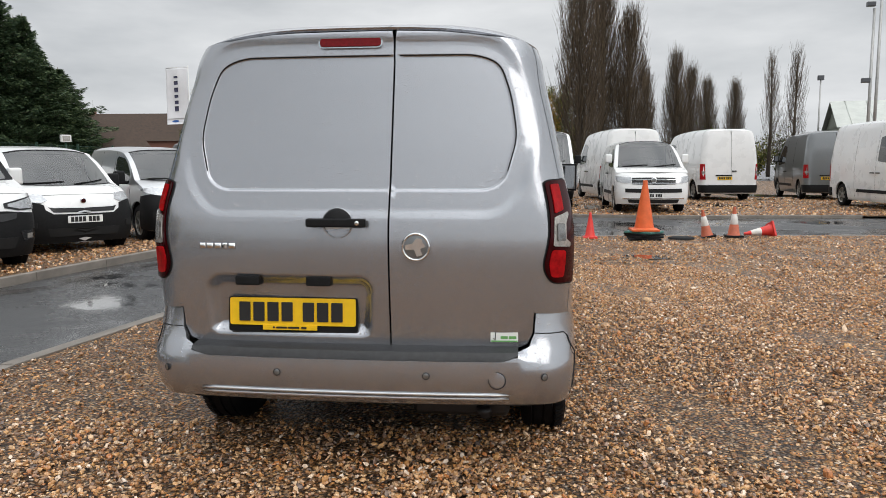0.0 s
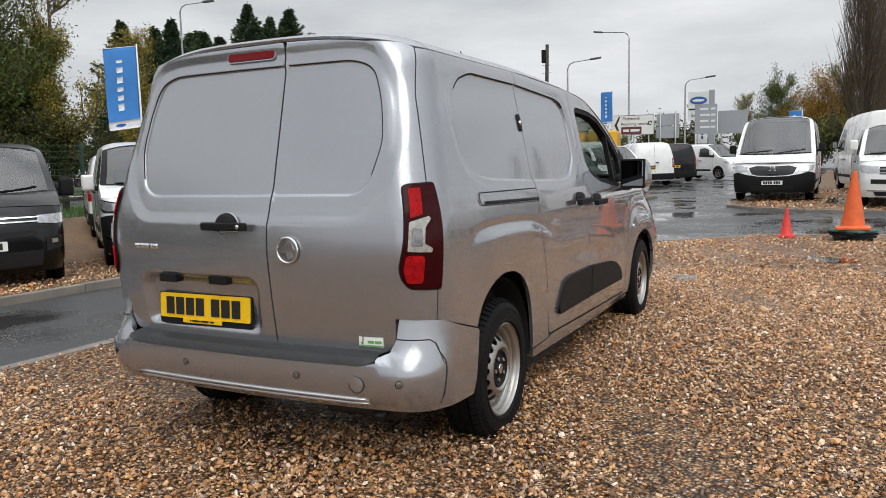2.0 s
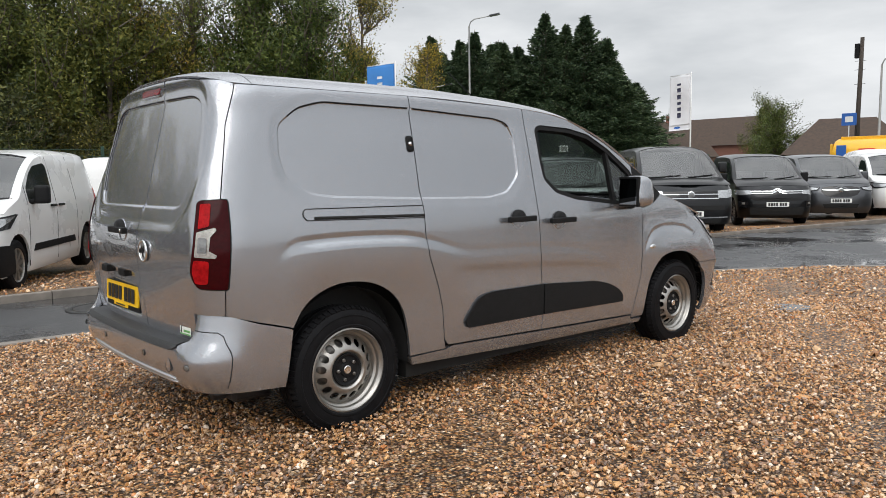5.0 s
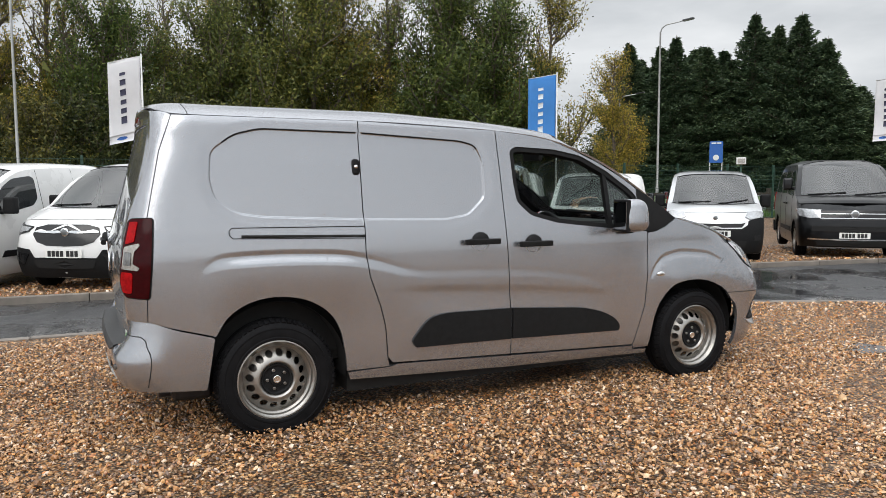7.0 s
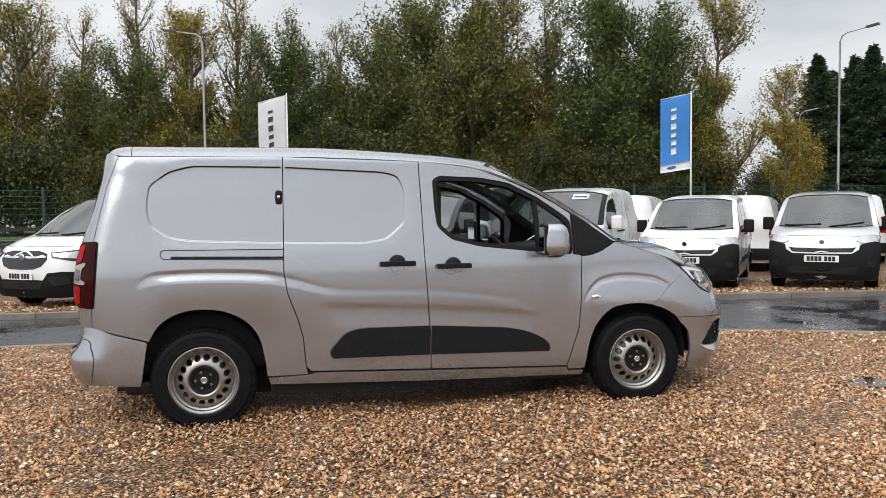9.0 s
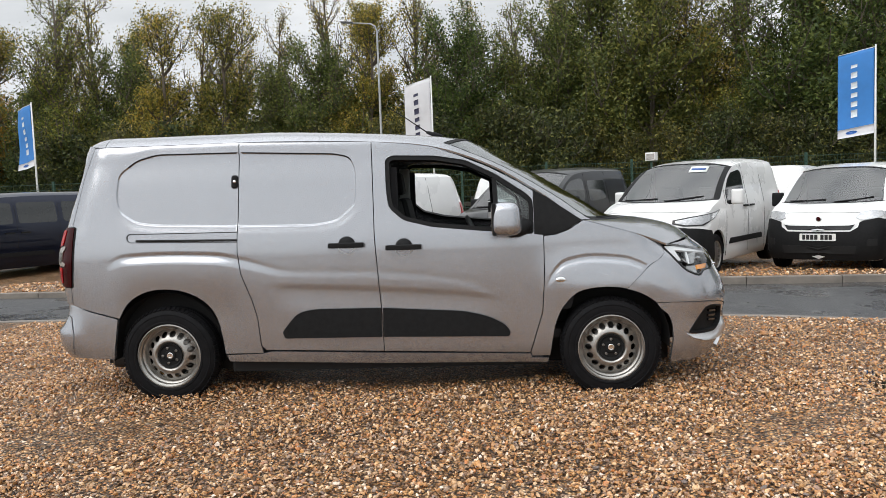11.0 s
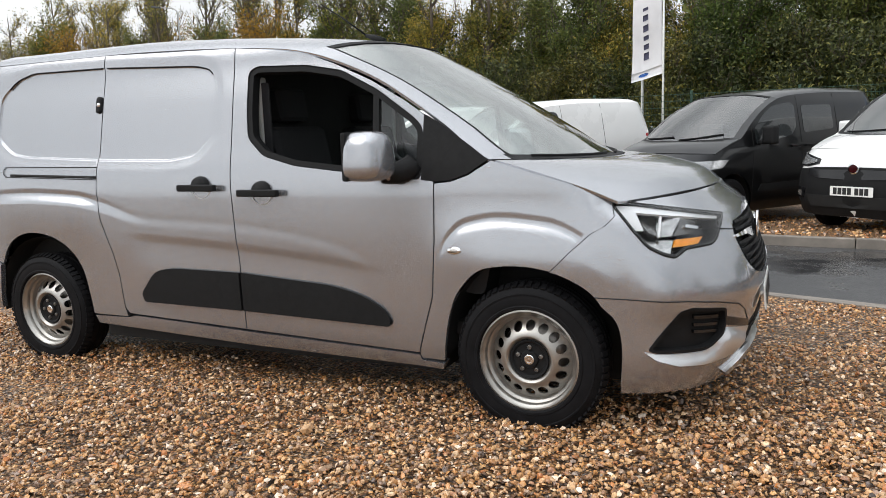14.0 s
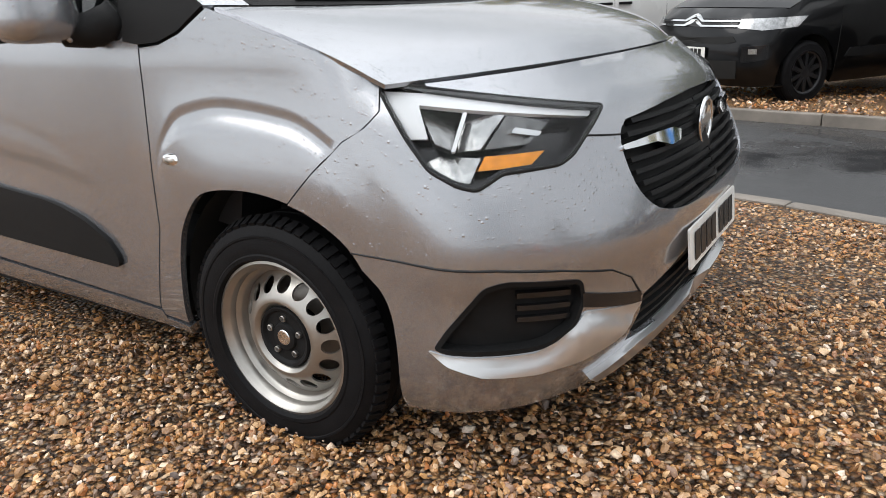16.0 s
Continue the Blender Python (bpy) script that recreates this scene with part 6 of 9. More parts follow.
BASES = {}
BASES["small"] = dict(
    width=[(0.15, 0.79), (0.25, 0.85), (0.40, 0.868), (0.80, 0.878), (1.0, 0.874), (1.1, 0.862), (1.25, 0.832), (1.485, 0.786), (1.64, 0.752), (1.76, 0.705), (1.84, 0.5)],
    rear=[(0.20, 0.09), (0.40, 0.04), (0.55, 0.06), (0.80, 0.10), (1.06, 0.095), (1.20, 0.125), (1.50, 0.20), (1.765, 0.278), (1.85, 0.34)],
    front=[(0.15, 4.60), (0.30, 4.70), (0.45, 4.735), (0.60, 4.735), (0.80, 4.70), (0.90, 4.655), (1.0, 4.537), (1.05, 4.48), (1.3, 4.3)],
    top=[(0.30, 1.750, 1.750, -0.045), (0.322, 1.755, 1.764, -0.045), (0.38, 1.757, 1.803, -0.06), (0.60, 1.758, 1.835, -0.04), (1.50, 1.756, 1.838, 0.0), (2.31, 1.726, 1.80, 0.08), (2.60, 1.700, 1.775, 0.15),
         (2.75, 1.672, 1.752, 0.20), (2.94, 1.612, 1.635, 0.25), (3.14, 1.525, 1.50, 0.29), (3.34, 1.405, 1.355, 0.33), (3.46, 1.325, 1.275, 0.34), (3.70, 1.155, 1.135, 0.36), (3.83, 1.118, 1.135, 0.35), (4.04, 1.052, 1.095, 0.34), (4.22, 0.982, 1.0, 0.31)],
    screen=(2.78, 3.66), bonnet=(3.70, 4.215), wheels=(0.886, 3.861), radius=0.325, gutter=1.757,
    window=[(2.41, 1.58), (2.42, 1.28), (2.55, 1.18), (3.05, 1.10), (3.38, 1.075), (3.38, 1.28), (3.14, 1.47), (2.92, 1.575), (2.5, 1.62)],
    doors=(1.40, 2.33, 3.44), hood_z=1.0, nose=0.55, low=0.215)
BASES["box"] = dict(
    width=[(0.15, 0.84), (0.25, 0.91), (0.45, 0.935), (0.9, 0.945), (1.15, 0.935), (1.4, 0.89), (1.6, 0.845), (1.75, 0.80), (1.87, 0.74), (1.95, 0.55)],
    rear=[(0.20, 0.09), (0.40, 0.04), (0.60, 0.05), (1.0, 0.07), (1.3, 0.10), (1.6, 0.16), (1.87, 0.24), (1.95, 0.30)],
    front=[(0.15, 4.78), (0.30, 4.90), (0.50, 4.93), (0.70, 4.92), (0.90, 4.88), (1.02, 4.80), (1.08, 4.70), (1.2, 4.55), (1.4, 4.4)],
    top=[(0.26, 1.855, 1.855, -0.045), (0.29, 1.86, 1.875, -0.045), (0.36, 1.865, 1.925, -0.06), (0.60, 1.868, 1.955, -0.04), (1.80, 1.868, 1.965, 0.0), (2.70, 1.845, 1.945, 0.10), (3.00, 1.815, 1.925, 0.18),
         (3.14, 1.77, 1.86, 0.22), (3.36, 1.66, 1.68, 0.27), (3.60, 1.51, 1.50, 0.30), (3.84, 1.33, 1.315, 0.32), (4.02, 1.195, 1.20, 0.32), (4.20, 1.155, 1.185, 0.30), (4.42, 1.10, 1.13, 0.28), (4.52, 1.06, 1.075, 0.24)],
    screen=(3.02, 3.98), bonnet=(4.02, 4.515), wheels=(0.99, 3.99), radius=0.335, gutter=1.866,
    window=[(2.62, 1.70), (2.62, 1.24), (3.5, 1.20), (3.72, 1.20), (3.70, 1.32), (3.42, 1.53), (3.14, 1.68), (2.95, 1.73)],
    doors=(1.55, 2.55, 3.60), hood_z=1.08, nose=0.42, low=0.24)
BASES["tall"] = dict(
    width=[(0.15, 0.90), (0.30, 0.97), (0.6, 1.0), (1.2, 1.01), (1.5, 0.99), (1.9, 0.945), (2.2, 0.905), (2.38, 0.86), (2.46, 0.80), (2.55, 0.5)],
    rear=[(0.20, 0.10), (0.45, 0.05), (0.60, 0.06), (1.0, 0.07), (1.5, 0.09), (2.0, 0.13), (2.46, 0.20), (2.55, 0.26)],
    front=[(0.15, 5.32), (0.30, 5.42), (0.55, 5.46), (0.80, 5.45), (1.0, 5.38), (1.12, 5.28), (1.2, 5.2), (1.5, 5.0)],
    top=[(0.22, 2.445, 2.445, -0.045), (0.25, 2.45, 2.465, -0.045), (0.32, 2.455, 2.50, -0.06), (0.60, 2.458, 2.54, -0.04), (2.0, 2.458, 2.55, 0.0), (3.30, 2.43, 2.53, 0.10), (3.60, 2.38, 2.50, 0.20),
         (3.74, 2.31, 2.42, 0.24), (4.00, 2.08, 2.10, 0.30), (4.30, 1.78, 1.78, 0.34), (4.55, 1.52, 1.50, 0.36), (4.68, 1.38, 1.36, 0.36), (4.82, 1.30, 1.33, 0.34), (4.98, 1.21, 1.24, 0.32), (5.08, 1.12, 1.13, 0.28)],
    screen=(3.62, 4.64), bonnet=(4.68, 5.075), wheels=(1.05, 4.55), radius=0.345, gutter=2.455,
    window=[(3.25, 2.02), (3.25, 1.36), (3.9, 1.30), (4.36, 1.28), (4.36, 1.42), (4.10, 1.74), (3.86, 2.00), (3.70, 2.08)],
    doors=(1.9, 3.15, 4.30), hood_z=1.14, nose=0.46, low=0.26)


def van_tables(base, kl, kw, kh):
    b = BASES[base]
    t = dict(b)
    t["width"] = scaled(b["width"], kh, kw)
    t["rear"] = scaled(b["rear"], kh, kl)
    t["front"] = scaled(b["front"], kh, kl)
    t["top"] = [(s * kl, e * kh, c * kh, y * kl) for s, e, c, y in b["top"]]
    for k in ("screen", "bonnet", "wheels", "doors"):
        t[k] = tuple(v * kl for v in b[k])
    t["window"] = [(y * kl, z * kh) for y, z in b["window"]]
    for k in ("gutter", "hood_z", "low"):
        t[k] = b[k] * kh
    return t


def simple_wheel(parent, m, r, rim_mat, spokes):
    """Tyre with a spoked or pressed rim."""
    ty = part("wheel", sharp(mesh_from(*moved(tyre_lot(r, 0.21, r * 0.64, 36), m @ Matrix.Translation((-0.10, 0, 0)))), 35), M_RUBBER, parent)
    q = r * 0.66
    lots = [revolve([(-0.12, q * 0.95), (-0.05, q * 0.90), (-0.01, q * 0.93), (0.0, q), (-0.012, q * 1.01)], 32), revolve([(-0.05, q * 0.30), (-0.015, q * 0.28), (-0.008, q * 0.12), (-0.01, 0.001)], 20)]
    for k in range(spokes):
        a = 2 * math.pi * k / spokes
        bm = box(-0.045, -q * 0.10, q * 0.2, -0.012, q * 0.10, q * 0.95, 0.006)
        bm.verts.ensure_lookup_table()
        lots.append(moved(([v.co.copy() for v in bm.verts], [tuple(v.index for v in f.verts) for f in bm.faces]), m.inverted() @ m @ Matrix.Rotation(a, 4, "X")))
        bm.free()
    part("rim", sharp(mesh_from(*moved(join(*lots), m)), 35), rim_mat, ty)
    part("brake_disc", mesh_from(*moved(revolve([(-0.075, q * 0.9), (-0.07, q * 0.85), (-0.07, 0.02)], 20), m)), M_DARK, ty)
    return ty


def build_van(spec, m, label, name="parked_van", group=""):
    t = van_tables(spec["base"], *spec["k"])
    sh = Shell(t["width"], t["rear"], t["front"], t["top"], nose=t["nose"] * spec["k"][0], crown=[(0.3, 3.0), (0.5, 6.5), (2.2 * spec["k"][0], 6.5), (t["screen"][0], 3.5), (t["screen"][1], 2.2), (9, 2.2)],
               power=((0.2, 3.0), (0.6, 3.0), (0.8, 2.7), (1.1, 2.4)))
    root = thing(name, label, "van", m, group)
    paint = spec["paint"]
    kl, kw, kh = spec["k"]
    g, low, hz = t["gutter"], t["low"], t["hood_z"]
    mid = lambda z: float(sh.front(z)) - sh.nose + sh.lf
    fp = lambda x, z: sh.front_p(x, z)
    edge = lambda y: float(sh.ze(y))

    def put(nm, lot, mat, both=True, parent=None, angle=45, lab=""):
        lots = (lot, mirror_lot(lot)) if both else (lot,)
        return [part(nm, sharp(mesh_from(*l), angle), mat, parent or root, lab) for l in lots]

    def lay(nm, outline, mat, lift=0.005, depth=0.02, grid=0.12, both=True, parent=None, loops=()):
        return put(nm, sheet(outline, sh.belt, grid=grid, gap=0, depth=depth, lift=lift, step=0.08, loops=loops), mat, both, parent)

    def centred(nm, half, mat, lift=0.006, depth=0.02, parent=None):
        lot = sheet(half, sh.belt, grid=0.12, gap=0, depth=depth, lift=lift, step=0.08)
        return part(nm, sharp(mesh_from(*join(lot, mirror_lot(lot))), 45), mat, parent or root)

    r = t["radius"]
    arches = []
    for y in t["wheels"]:
        arches.append([(y - (r + 0.055) * math.cos(a), r * 0.98 + (r + 0.075) * math.sin(a)) for a in np.linspace(-0.30, math.pi + 0.30, 13)])
    zs = list(np.linspace(low, g, 14))
    rear_line = [(sh.rear_p(0.0, z), z) for z in zs[::-1]]
    front_line = [(mid(z), z) for z in np.linspace(low, hz * 0.995, 12)]
    s0, s1 = t["screen"]
    b0, b1 = t["bonnet"]
    crest = [(fp(u * float(sh.width(hz)), hz - 0.02 * u), hz - 0.02 * u) for u in (0.2, 0.45, 0.65, 0.82)]
    tops = [(y, edge(y)) for y in np.linspace(b1, s0, 16)] + [(y, edge(y)) for y in np.linspace(s0 - 0.1, 0.62, 8)] + [(sh.side_p(0.45 * kl, g), g), (sh.rear_p(0.4 * kw, g), g)]
    outline = rear_line + [(sh.side_p(0.3, low), low)] + arches[0] + arches[1] + [(t["front"][0][1] - 0.62 * kl, low)] + front_line + crest + tops
    clean = [q for i, q in enumerate(outline) if math.dist(q, outline[i - 1]) > 1e-4]
    lot = sheet(clean, sh.belt, grid=0.10, gap=0, depth=0.03, step=0.09)
    part("body", sharp(mesh_from(*join(lot, mirror_lot(lot))), 50), paint, root)

    def crown_part(nm, us, ss, mat, lift=0.0, thick=0.012):
        v, f = grid_surface(lambda u, s: tuple(sh.top(np.array([(u, s)]))[0] + (0, 0, lift)), us, ss)
        return part(nm, sharp(mesh_from(*(_solid_lists(v, f, thick) if thick else (v, f))), 45), mat, root)

    fine_u = [-1, -0.97, -0.92, -0.85, -0.72, -0.5, -0.2, 0.2, 0.5, 0.72, 0.85, 0.92, 0.97, 1]
    crown_part("roof", fine_u, [t["top"][1][0], t["top"][1][0] + 0.03, 0.36 * kl, 0.42 * kl] + U(0.5 * kl, s0 - 0.035, 12), paint)
    for s in (1, -1):
        crown_part("windscreen_pillar", [s * k for k in ((0.90, 0.95, 1.0) if s > 0 else (1.0, 0.95, 0.90))], U(s0 - 0.035, s1 + 0.03, 10), spec.get("pillar", paint))
    crown_part("windscreen", U(-0.90, 0.90, 9), U(s0, s1, 8), M_SCREEN, -0.003, 0.0)
    crown_part("screen_seal", U(-0.90, 0.90, 9), [s0 - 0.036, s0 + 0.004], M_TRIM, 0.001)
    crown_part("cowl", U(-0.93, 0.93, 9), [s1 - 0.005, s1 + 0.035], M_TRIM, 0.001)
    crown_part("bonnet", U(-0.985, 0.985, 13), U(b0, b1, 8), paint)
    for x0, x1 in ((0.62, 0.05), (-0.08, -0.60)):
        pts = [tuple(sh.top(np.array([((x0 + (x1 - x0) * k / 5) / 0.8, s1 - 0.015 - 0.012 * k)]))[0] + (0, 0, 0.012)) for k in range(6)]
        part("wiper", tube_mesh(pts, 0.009, 5), M_TRIM, root)
    # cab behind the screen: a black wall stands in for its unlit depth
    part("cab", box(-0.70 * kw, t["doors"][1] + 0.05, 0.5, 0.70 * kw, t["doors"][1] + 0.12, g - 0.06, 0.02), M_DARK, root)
    part("dashboard", box(-0.74 * kw, s1 - 0.45, 0.7, 0.74 * kw, s1 + 0.05, float(sh.ze(s1)) - 0.10, 0.06), M_DASH, root)
    for x in (0.38, -0.38):
        part("seat", box(x - 0.23, t["doors"][1] + 0.2, 0.6, x + 0.23, t["doors"][1] + 0.36, float(sh.ze(s1)) + 0.18, 0.07, None, 2), M_SEAT, root)
    part("underbody", box(-0.70 * kw, 0.3, low - 0.02, 0.70 * kw, 4.2 * kl, 0.55, 0.05), M_DARK, root)
    # side windows, joints and handles
    lay("side_window", rounded(t["window"], 0.05), M_DARKGLASS, 0.004, 0.02)
    for w in spec.get("windows", ()):
        lay("side_window", rounded([(a * kl, b * kh) for a, b in w], 0.06), M_DARKGLASS, 0.004, 0.02)
    for y in t["doors"]:
        top_z = edge(y) if y < s1 else edge(y)
        q = sh.belt(np.array(densify([(y, top_z - 0.02), (y, 0.9), (y + 0.02, low + 0.06)], 0.2, False)))
        for s in (1, -1):
            part("door_joint", tube_mesh([(s * (p[0] + 0.001), p[1], p[2]) for p in q], 0.004, 4), M_DARK, root)
    for y in (t["doors"][1] - 0.16, t["doors"][1] + 0.16):
        z = 1.03 * kh
        x = float(sh.width(z))
        for s in (1, -1):
            part("door_handle", box(s * (x + 0.02) - 0.015, y - 0.10, z - 0.016, s * (x + 0.02) + 0.015, y + 0.10, z + 0.016, 0.008), spec.get("handle", M_TRIM), root)
    if spec.get("strip", True):
        y0, y1 = t["doors"][0] + 0.15, t["doors"][2] - 0.1
        lay("rubbing_strip", [(y0, 0.46), (y1, 0.46), (y1 - 0.06, 0.55), (y0 + 0.05, 0.55)], M_TRIM, 0.012, 0.02)
    # wheels
    for y in t["wheels"]:
        x = float(sh.width(r)) - 0.012
        for s in (1, -1):
            wm = Matrix.Translation((s * x, y, r)) @ (Matrix.Identity(4) if s > 0 else Matrix.Rotation(math.pi, 4, "Z"))
            simple_wheel(root, wm, r, spec.get("rim", M_STEEL), spec.get("spokes", 7))
            n = 12
            v = [(s * xx, y - (r + 0.06) * math.cos(a), r + (r + 0.08) * math.sin(a)) for a in np.linspace(0, math.pi, n) for xx in (x - 0.02, x - 0.30)]
            part("arch_liner", mesh_from(v, [(2 * k, 2 * k + 1, 2 * k + 3, 2 * k + 2)[::-s] for k in range(n - 1)]), M_DARK, root)
    # mirrors
    wy, wz = t["window"][4][0] - 0.12, t["window"][4][1] + 0.12
    wx = float(sh.width(wz))
    for s in (1, -1):
        mb = box(-0.09, -0.06, -0.12, 0.09, 0.07, 0.12, 0.045, Matrix.Translation((s * (wx + 0.15), wy, wz)), 3)
        for fc in mb.faces:
            fc.smooth = True
        mr = part("door_mirror", mb, spec.get("mirror", M_TRIM), root)
        part("mirror_foot", tube_mesh([(s * (wx + 0.09), wy, wz - 0.08), (s * (wx - 0.02), wy + 0.05, wz - 0.10)], 0.035, 8), M_TRIM, mr)
        part("mirror_glass", box(-0.07, -0.068, -0.10, 0.07, -0.058, 0.10, 0.01, Matrix.Translation((s * (wx + 0.15), wy, wz))), M_MIRROR, mr)
    # nose
    W = lambda z: float(sh.width(z))
    for nm, mat, pts, lift in spec["face"]:
        # points (x, z): x past the half width runs back along the side
        o = []
        for x, z in pts:
            x, z = x * kw, z * kh
            o.append((fp(x, z), z) if x <= W(z) else (float(sh.front(z)) - sh.nose - (x - W(z)), z))
        if min(abs(p[0]) for p in pts) < 1e-6:
            o += [(mid(z * kh), z * kh) for z in np.linspace(pts[-1][1], pts[0][1], 8)[1:-1]]
            centred(nm, o, mat, lift)
        else:
            lay(nm, o, mat, lift, 0.02, 0.08)
    fy = float(sh.front(spec.get("plate_z", 0.55) * kh))
    number_plate(root, Matrix.Translation((0, fy + 0.024, spec.get("plate_z", 0.55) * kh)) @ Matrix.Rotation(math.pi, 4, "Z"), M_WHITEPLATE)
    if spec.get("badge"):
        bz, br = spec["badge"]
        bz *= kh
        e = disc_lot(br, 0.012, 20, 0.004)
        part("emblem", mesh_from(*moved(e, Matrix.Translation((0, float(sh.front(bz)) + 0.014, bz)) @ Matrix.Rotation(math.pi, 4, "Z"))), M_CHROME, root)
        part("emblem_figure", mesh_from(*moved(disc_lot(br * 0.72, 0.003, 20), Matrix.Translation((0, float(sh.front(bz)) + 0.032, bz)) @ Matrix.Rotation(math.pi, 4, "Z"))), spec.get("badge_mat", M_GREYLIGHT), root)
    # tail
    rl = lambda pts: [(sh.rear_p(x * kw, z * kh), z * kh) for x, z in pts]
    tz = spec.get("tail", (0.82, 1.24))
    tw = W(tz[0] * kh) / kw
    lay("tail_lamp", rounded(rl([(tw - 0.14, tz[0]), (tw - 0.002, tz[0]), (W(tz[1] * kh) / kw - 0.002, tz[1]), (W(tz[1] * kh) / kw - 0.11, tz[1])]), 0.02), M_REDLENS, 0.010, 0.03)
    lay("tail_lens", rounded(rl([(tw - 0.12, sum(tz) / 2 - 0.06), (tw - 0.03, sum(tz) / 2 - 0.06), (tw - 0.03, sum(tz) / 2 + 0.02), (tw - 0.12, sum(tz) / 2 + 0.02)]), 0.01), M_CLEARLENS, 0.014, 0.01)
    q = sh.belt(np.array(densify([(sh.rear_p(0.02, z), z) for z in np.linspace(0.58 * kh, g - 0.02, 10)], 0.2, False)))
    part("door_joint", tube_mesh([(p[0], p[1] - 0.001, p[2]) for p in q], 0.005, 4), M_DARK, root)
    half_b = rl([(0.0, 0.30), (0.70, 0.30), (tw - 0.002, 0.30)]) + [(sh.side_p(0.42, 0.32 * kh), 0.32 * kh), (sh.side_p(0.42, 0.56 * kh), 0.56 * kh)] + rl([(tw - 0.002, 0.56), (0.70, 0.56), (0.0, 0.56)])
    half_b += [(sh.rear_p(0.0, z), z) for z in np.linspace(0.52 * kh, 0.34 * kh, 6)]
    centred("rear_bumper", half_b, spec.get("bumper", M_TRIM), 0.035, 0.05)
    number_plate(root, Matrix.Translation((-0.25 if spec["base"] == "small" else -0.2, float(sh.rear(0.85 * kh)) - 0.012, 0.80 * kh)), M_YELLOWPLATE)
    part("plate_bar", box(-0.52, float(sh.rear(0.9 * kh)) - 0.03, 0.88 * kh, 0.05, float(sh.rear(0.9 * kh)) + 0.02, 0.92 * kh, 0.01), M_TRIM, root)
    part("rear_handle", box(0.05, float(sh.rear(1.05 * kh)) - 0.035, 1.03 * kh, 0.20, float(sh.rear(1.05 * kh)) + 0.02, 1.07 * kh, 0.01), M_TRIM, root)
    return root, sh, t


M_SCREEN = glass_material("windscreen_glass", (0.60, 0.65, 0.63), 0.14)
LAMP = simple("clear_headlamp", (0.50, 0.51, 0.52), 0.12, metal=0.7, coat=0.4, vary=0.3, scale=30, bump=0.3, bump_scale=50)
OVAL = [(0.0, 0.935), (0.28, 0.93), (0.45, 0.89), (0.48, 0.80), (0.40, 0.70), (0.26, 0.655), (0.0, 0.645)]
WING = [(0.0, 0.845), (0.10, 0.85), (0.46, 0.84), (0.46, 0.828), (0.14, 0.815), (0.0, 0.82)]
SLANT = [(0.50, 0.905), (0.55, 0.83), (0.70, 0.80), (0.80, 0.775), (0.90, 0.80), (1.06, 0.96), (0.98, 0.97)]
LOWBLACK = [(0.0, 0.50), (0.44, 0.49), (0.52, 0.60), (0.72, 0.62), (0.875, 0.60), (1.0, 0.58), (0.99, 0.24), (0.86, 0.23), (0.5, 0.22), (0.0, 0.22)]
FACE_OVAL = [("grille", M_GLOSSBLACK, OVAL, 0.006), ("grille_wing", M_CHROME, WING, 0.016), ("headlight", M_GLOSSBLACK, SLANT, 0.008),
             ("headlight_lens", LAMP, [(0.53, 0.888), (0.57, 0.845), (0.72, 0.82), (0.84, 0.81), (0.98, 0.945)], 0.013),
             ("lower_intake", M_DARK, [(0.0, 0.47), (0.44, 0.46), (0.40, 0.36), (0.0, 0.35)], 0.018)]
FACE_BLACKLOW = FACE_OVAL[:4] + [("lower_bumper", M_TRIM, LOWBLACK, 0.010), ("fog_recess", M_GLOSSBLACK, [(0.52, 0.54), (0.78, 0.56), (0.80, 0.44), (0.60, 0.40)], 0.018), ("lower_intake", M_DARK, [(0.0, 0.47), (0.44, 0.46), (0.40, 0.36), (0.0, 0.35)], 0.018)]
FACE_CHEVRON = [("upper_grille", M_GLOSSBLACK, [(0.0, 0.90), (0.40, 0.885), (0.56, 0.87), (0.56, 0.80), (0.40, 0.80), (0.0, 0.81)], 0.005),
                ("chrome_line", M_CHROME, [(0.0, 0.935), (0.05, 0.92), (0.14, 0.872), (0.60, 0.872), (0.60, 0.858), (0.12, 0.855), (0.0, 0.905)], 0.016),
                ("chrome_line", M_CHROME, [(0.0, 0.885), (0.05, 0.872), (0.14, 0.825), (0.60, 0.825), (0.60, 0.811), (0.12, 0.808), (0.0, 0.855)], 0.016),
                ("headlight", LAMP, [(0.58, 0.885), (0.58, 0.80), (0.78, 0.775), (0.92, 0.80), (1.0, 0.90), (0.88, 0.90)], 0.010),
                ("middle_intake", M_DARK, [(0.0, 0.70), (0.55, 0.72), (0.60, 0.67), (0.50, 0.645), (0.0, 0.635)], 0.010),
                ("lower_intake", M_DARK, [(0.0, 0.47), (0.62, 0.48), (0.60, 0.30), (0.0, 0.28)], 0.010),
                ("fog_recess", M_GLOSSBLACK, [(0.66, 0.62), (0.84, 0.64), (0.84, 0.50), (0.66, 0.46)], 0.010),
                ("fog_lens", M_CLEARLENS, [(0.72, 0.60), (0.78, 0.60), (0.78, 0.55), (0.72, 0.55)], 0.018)]
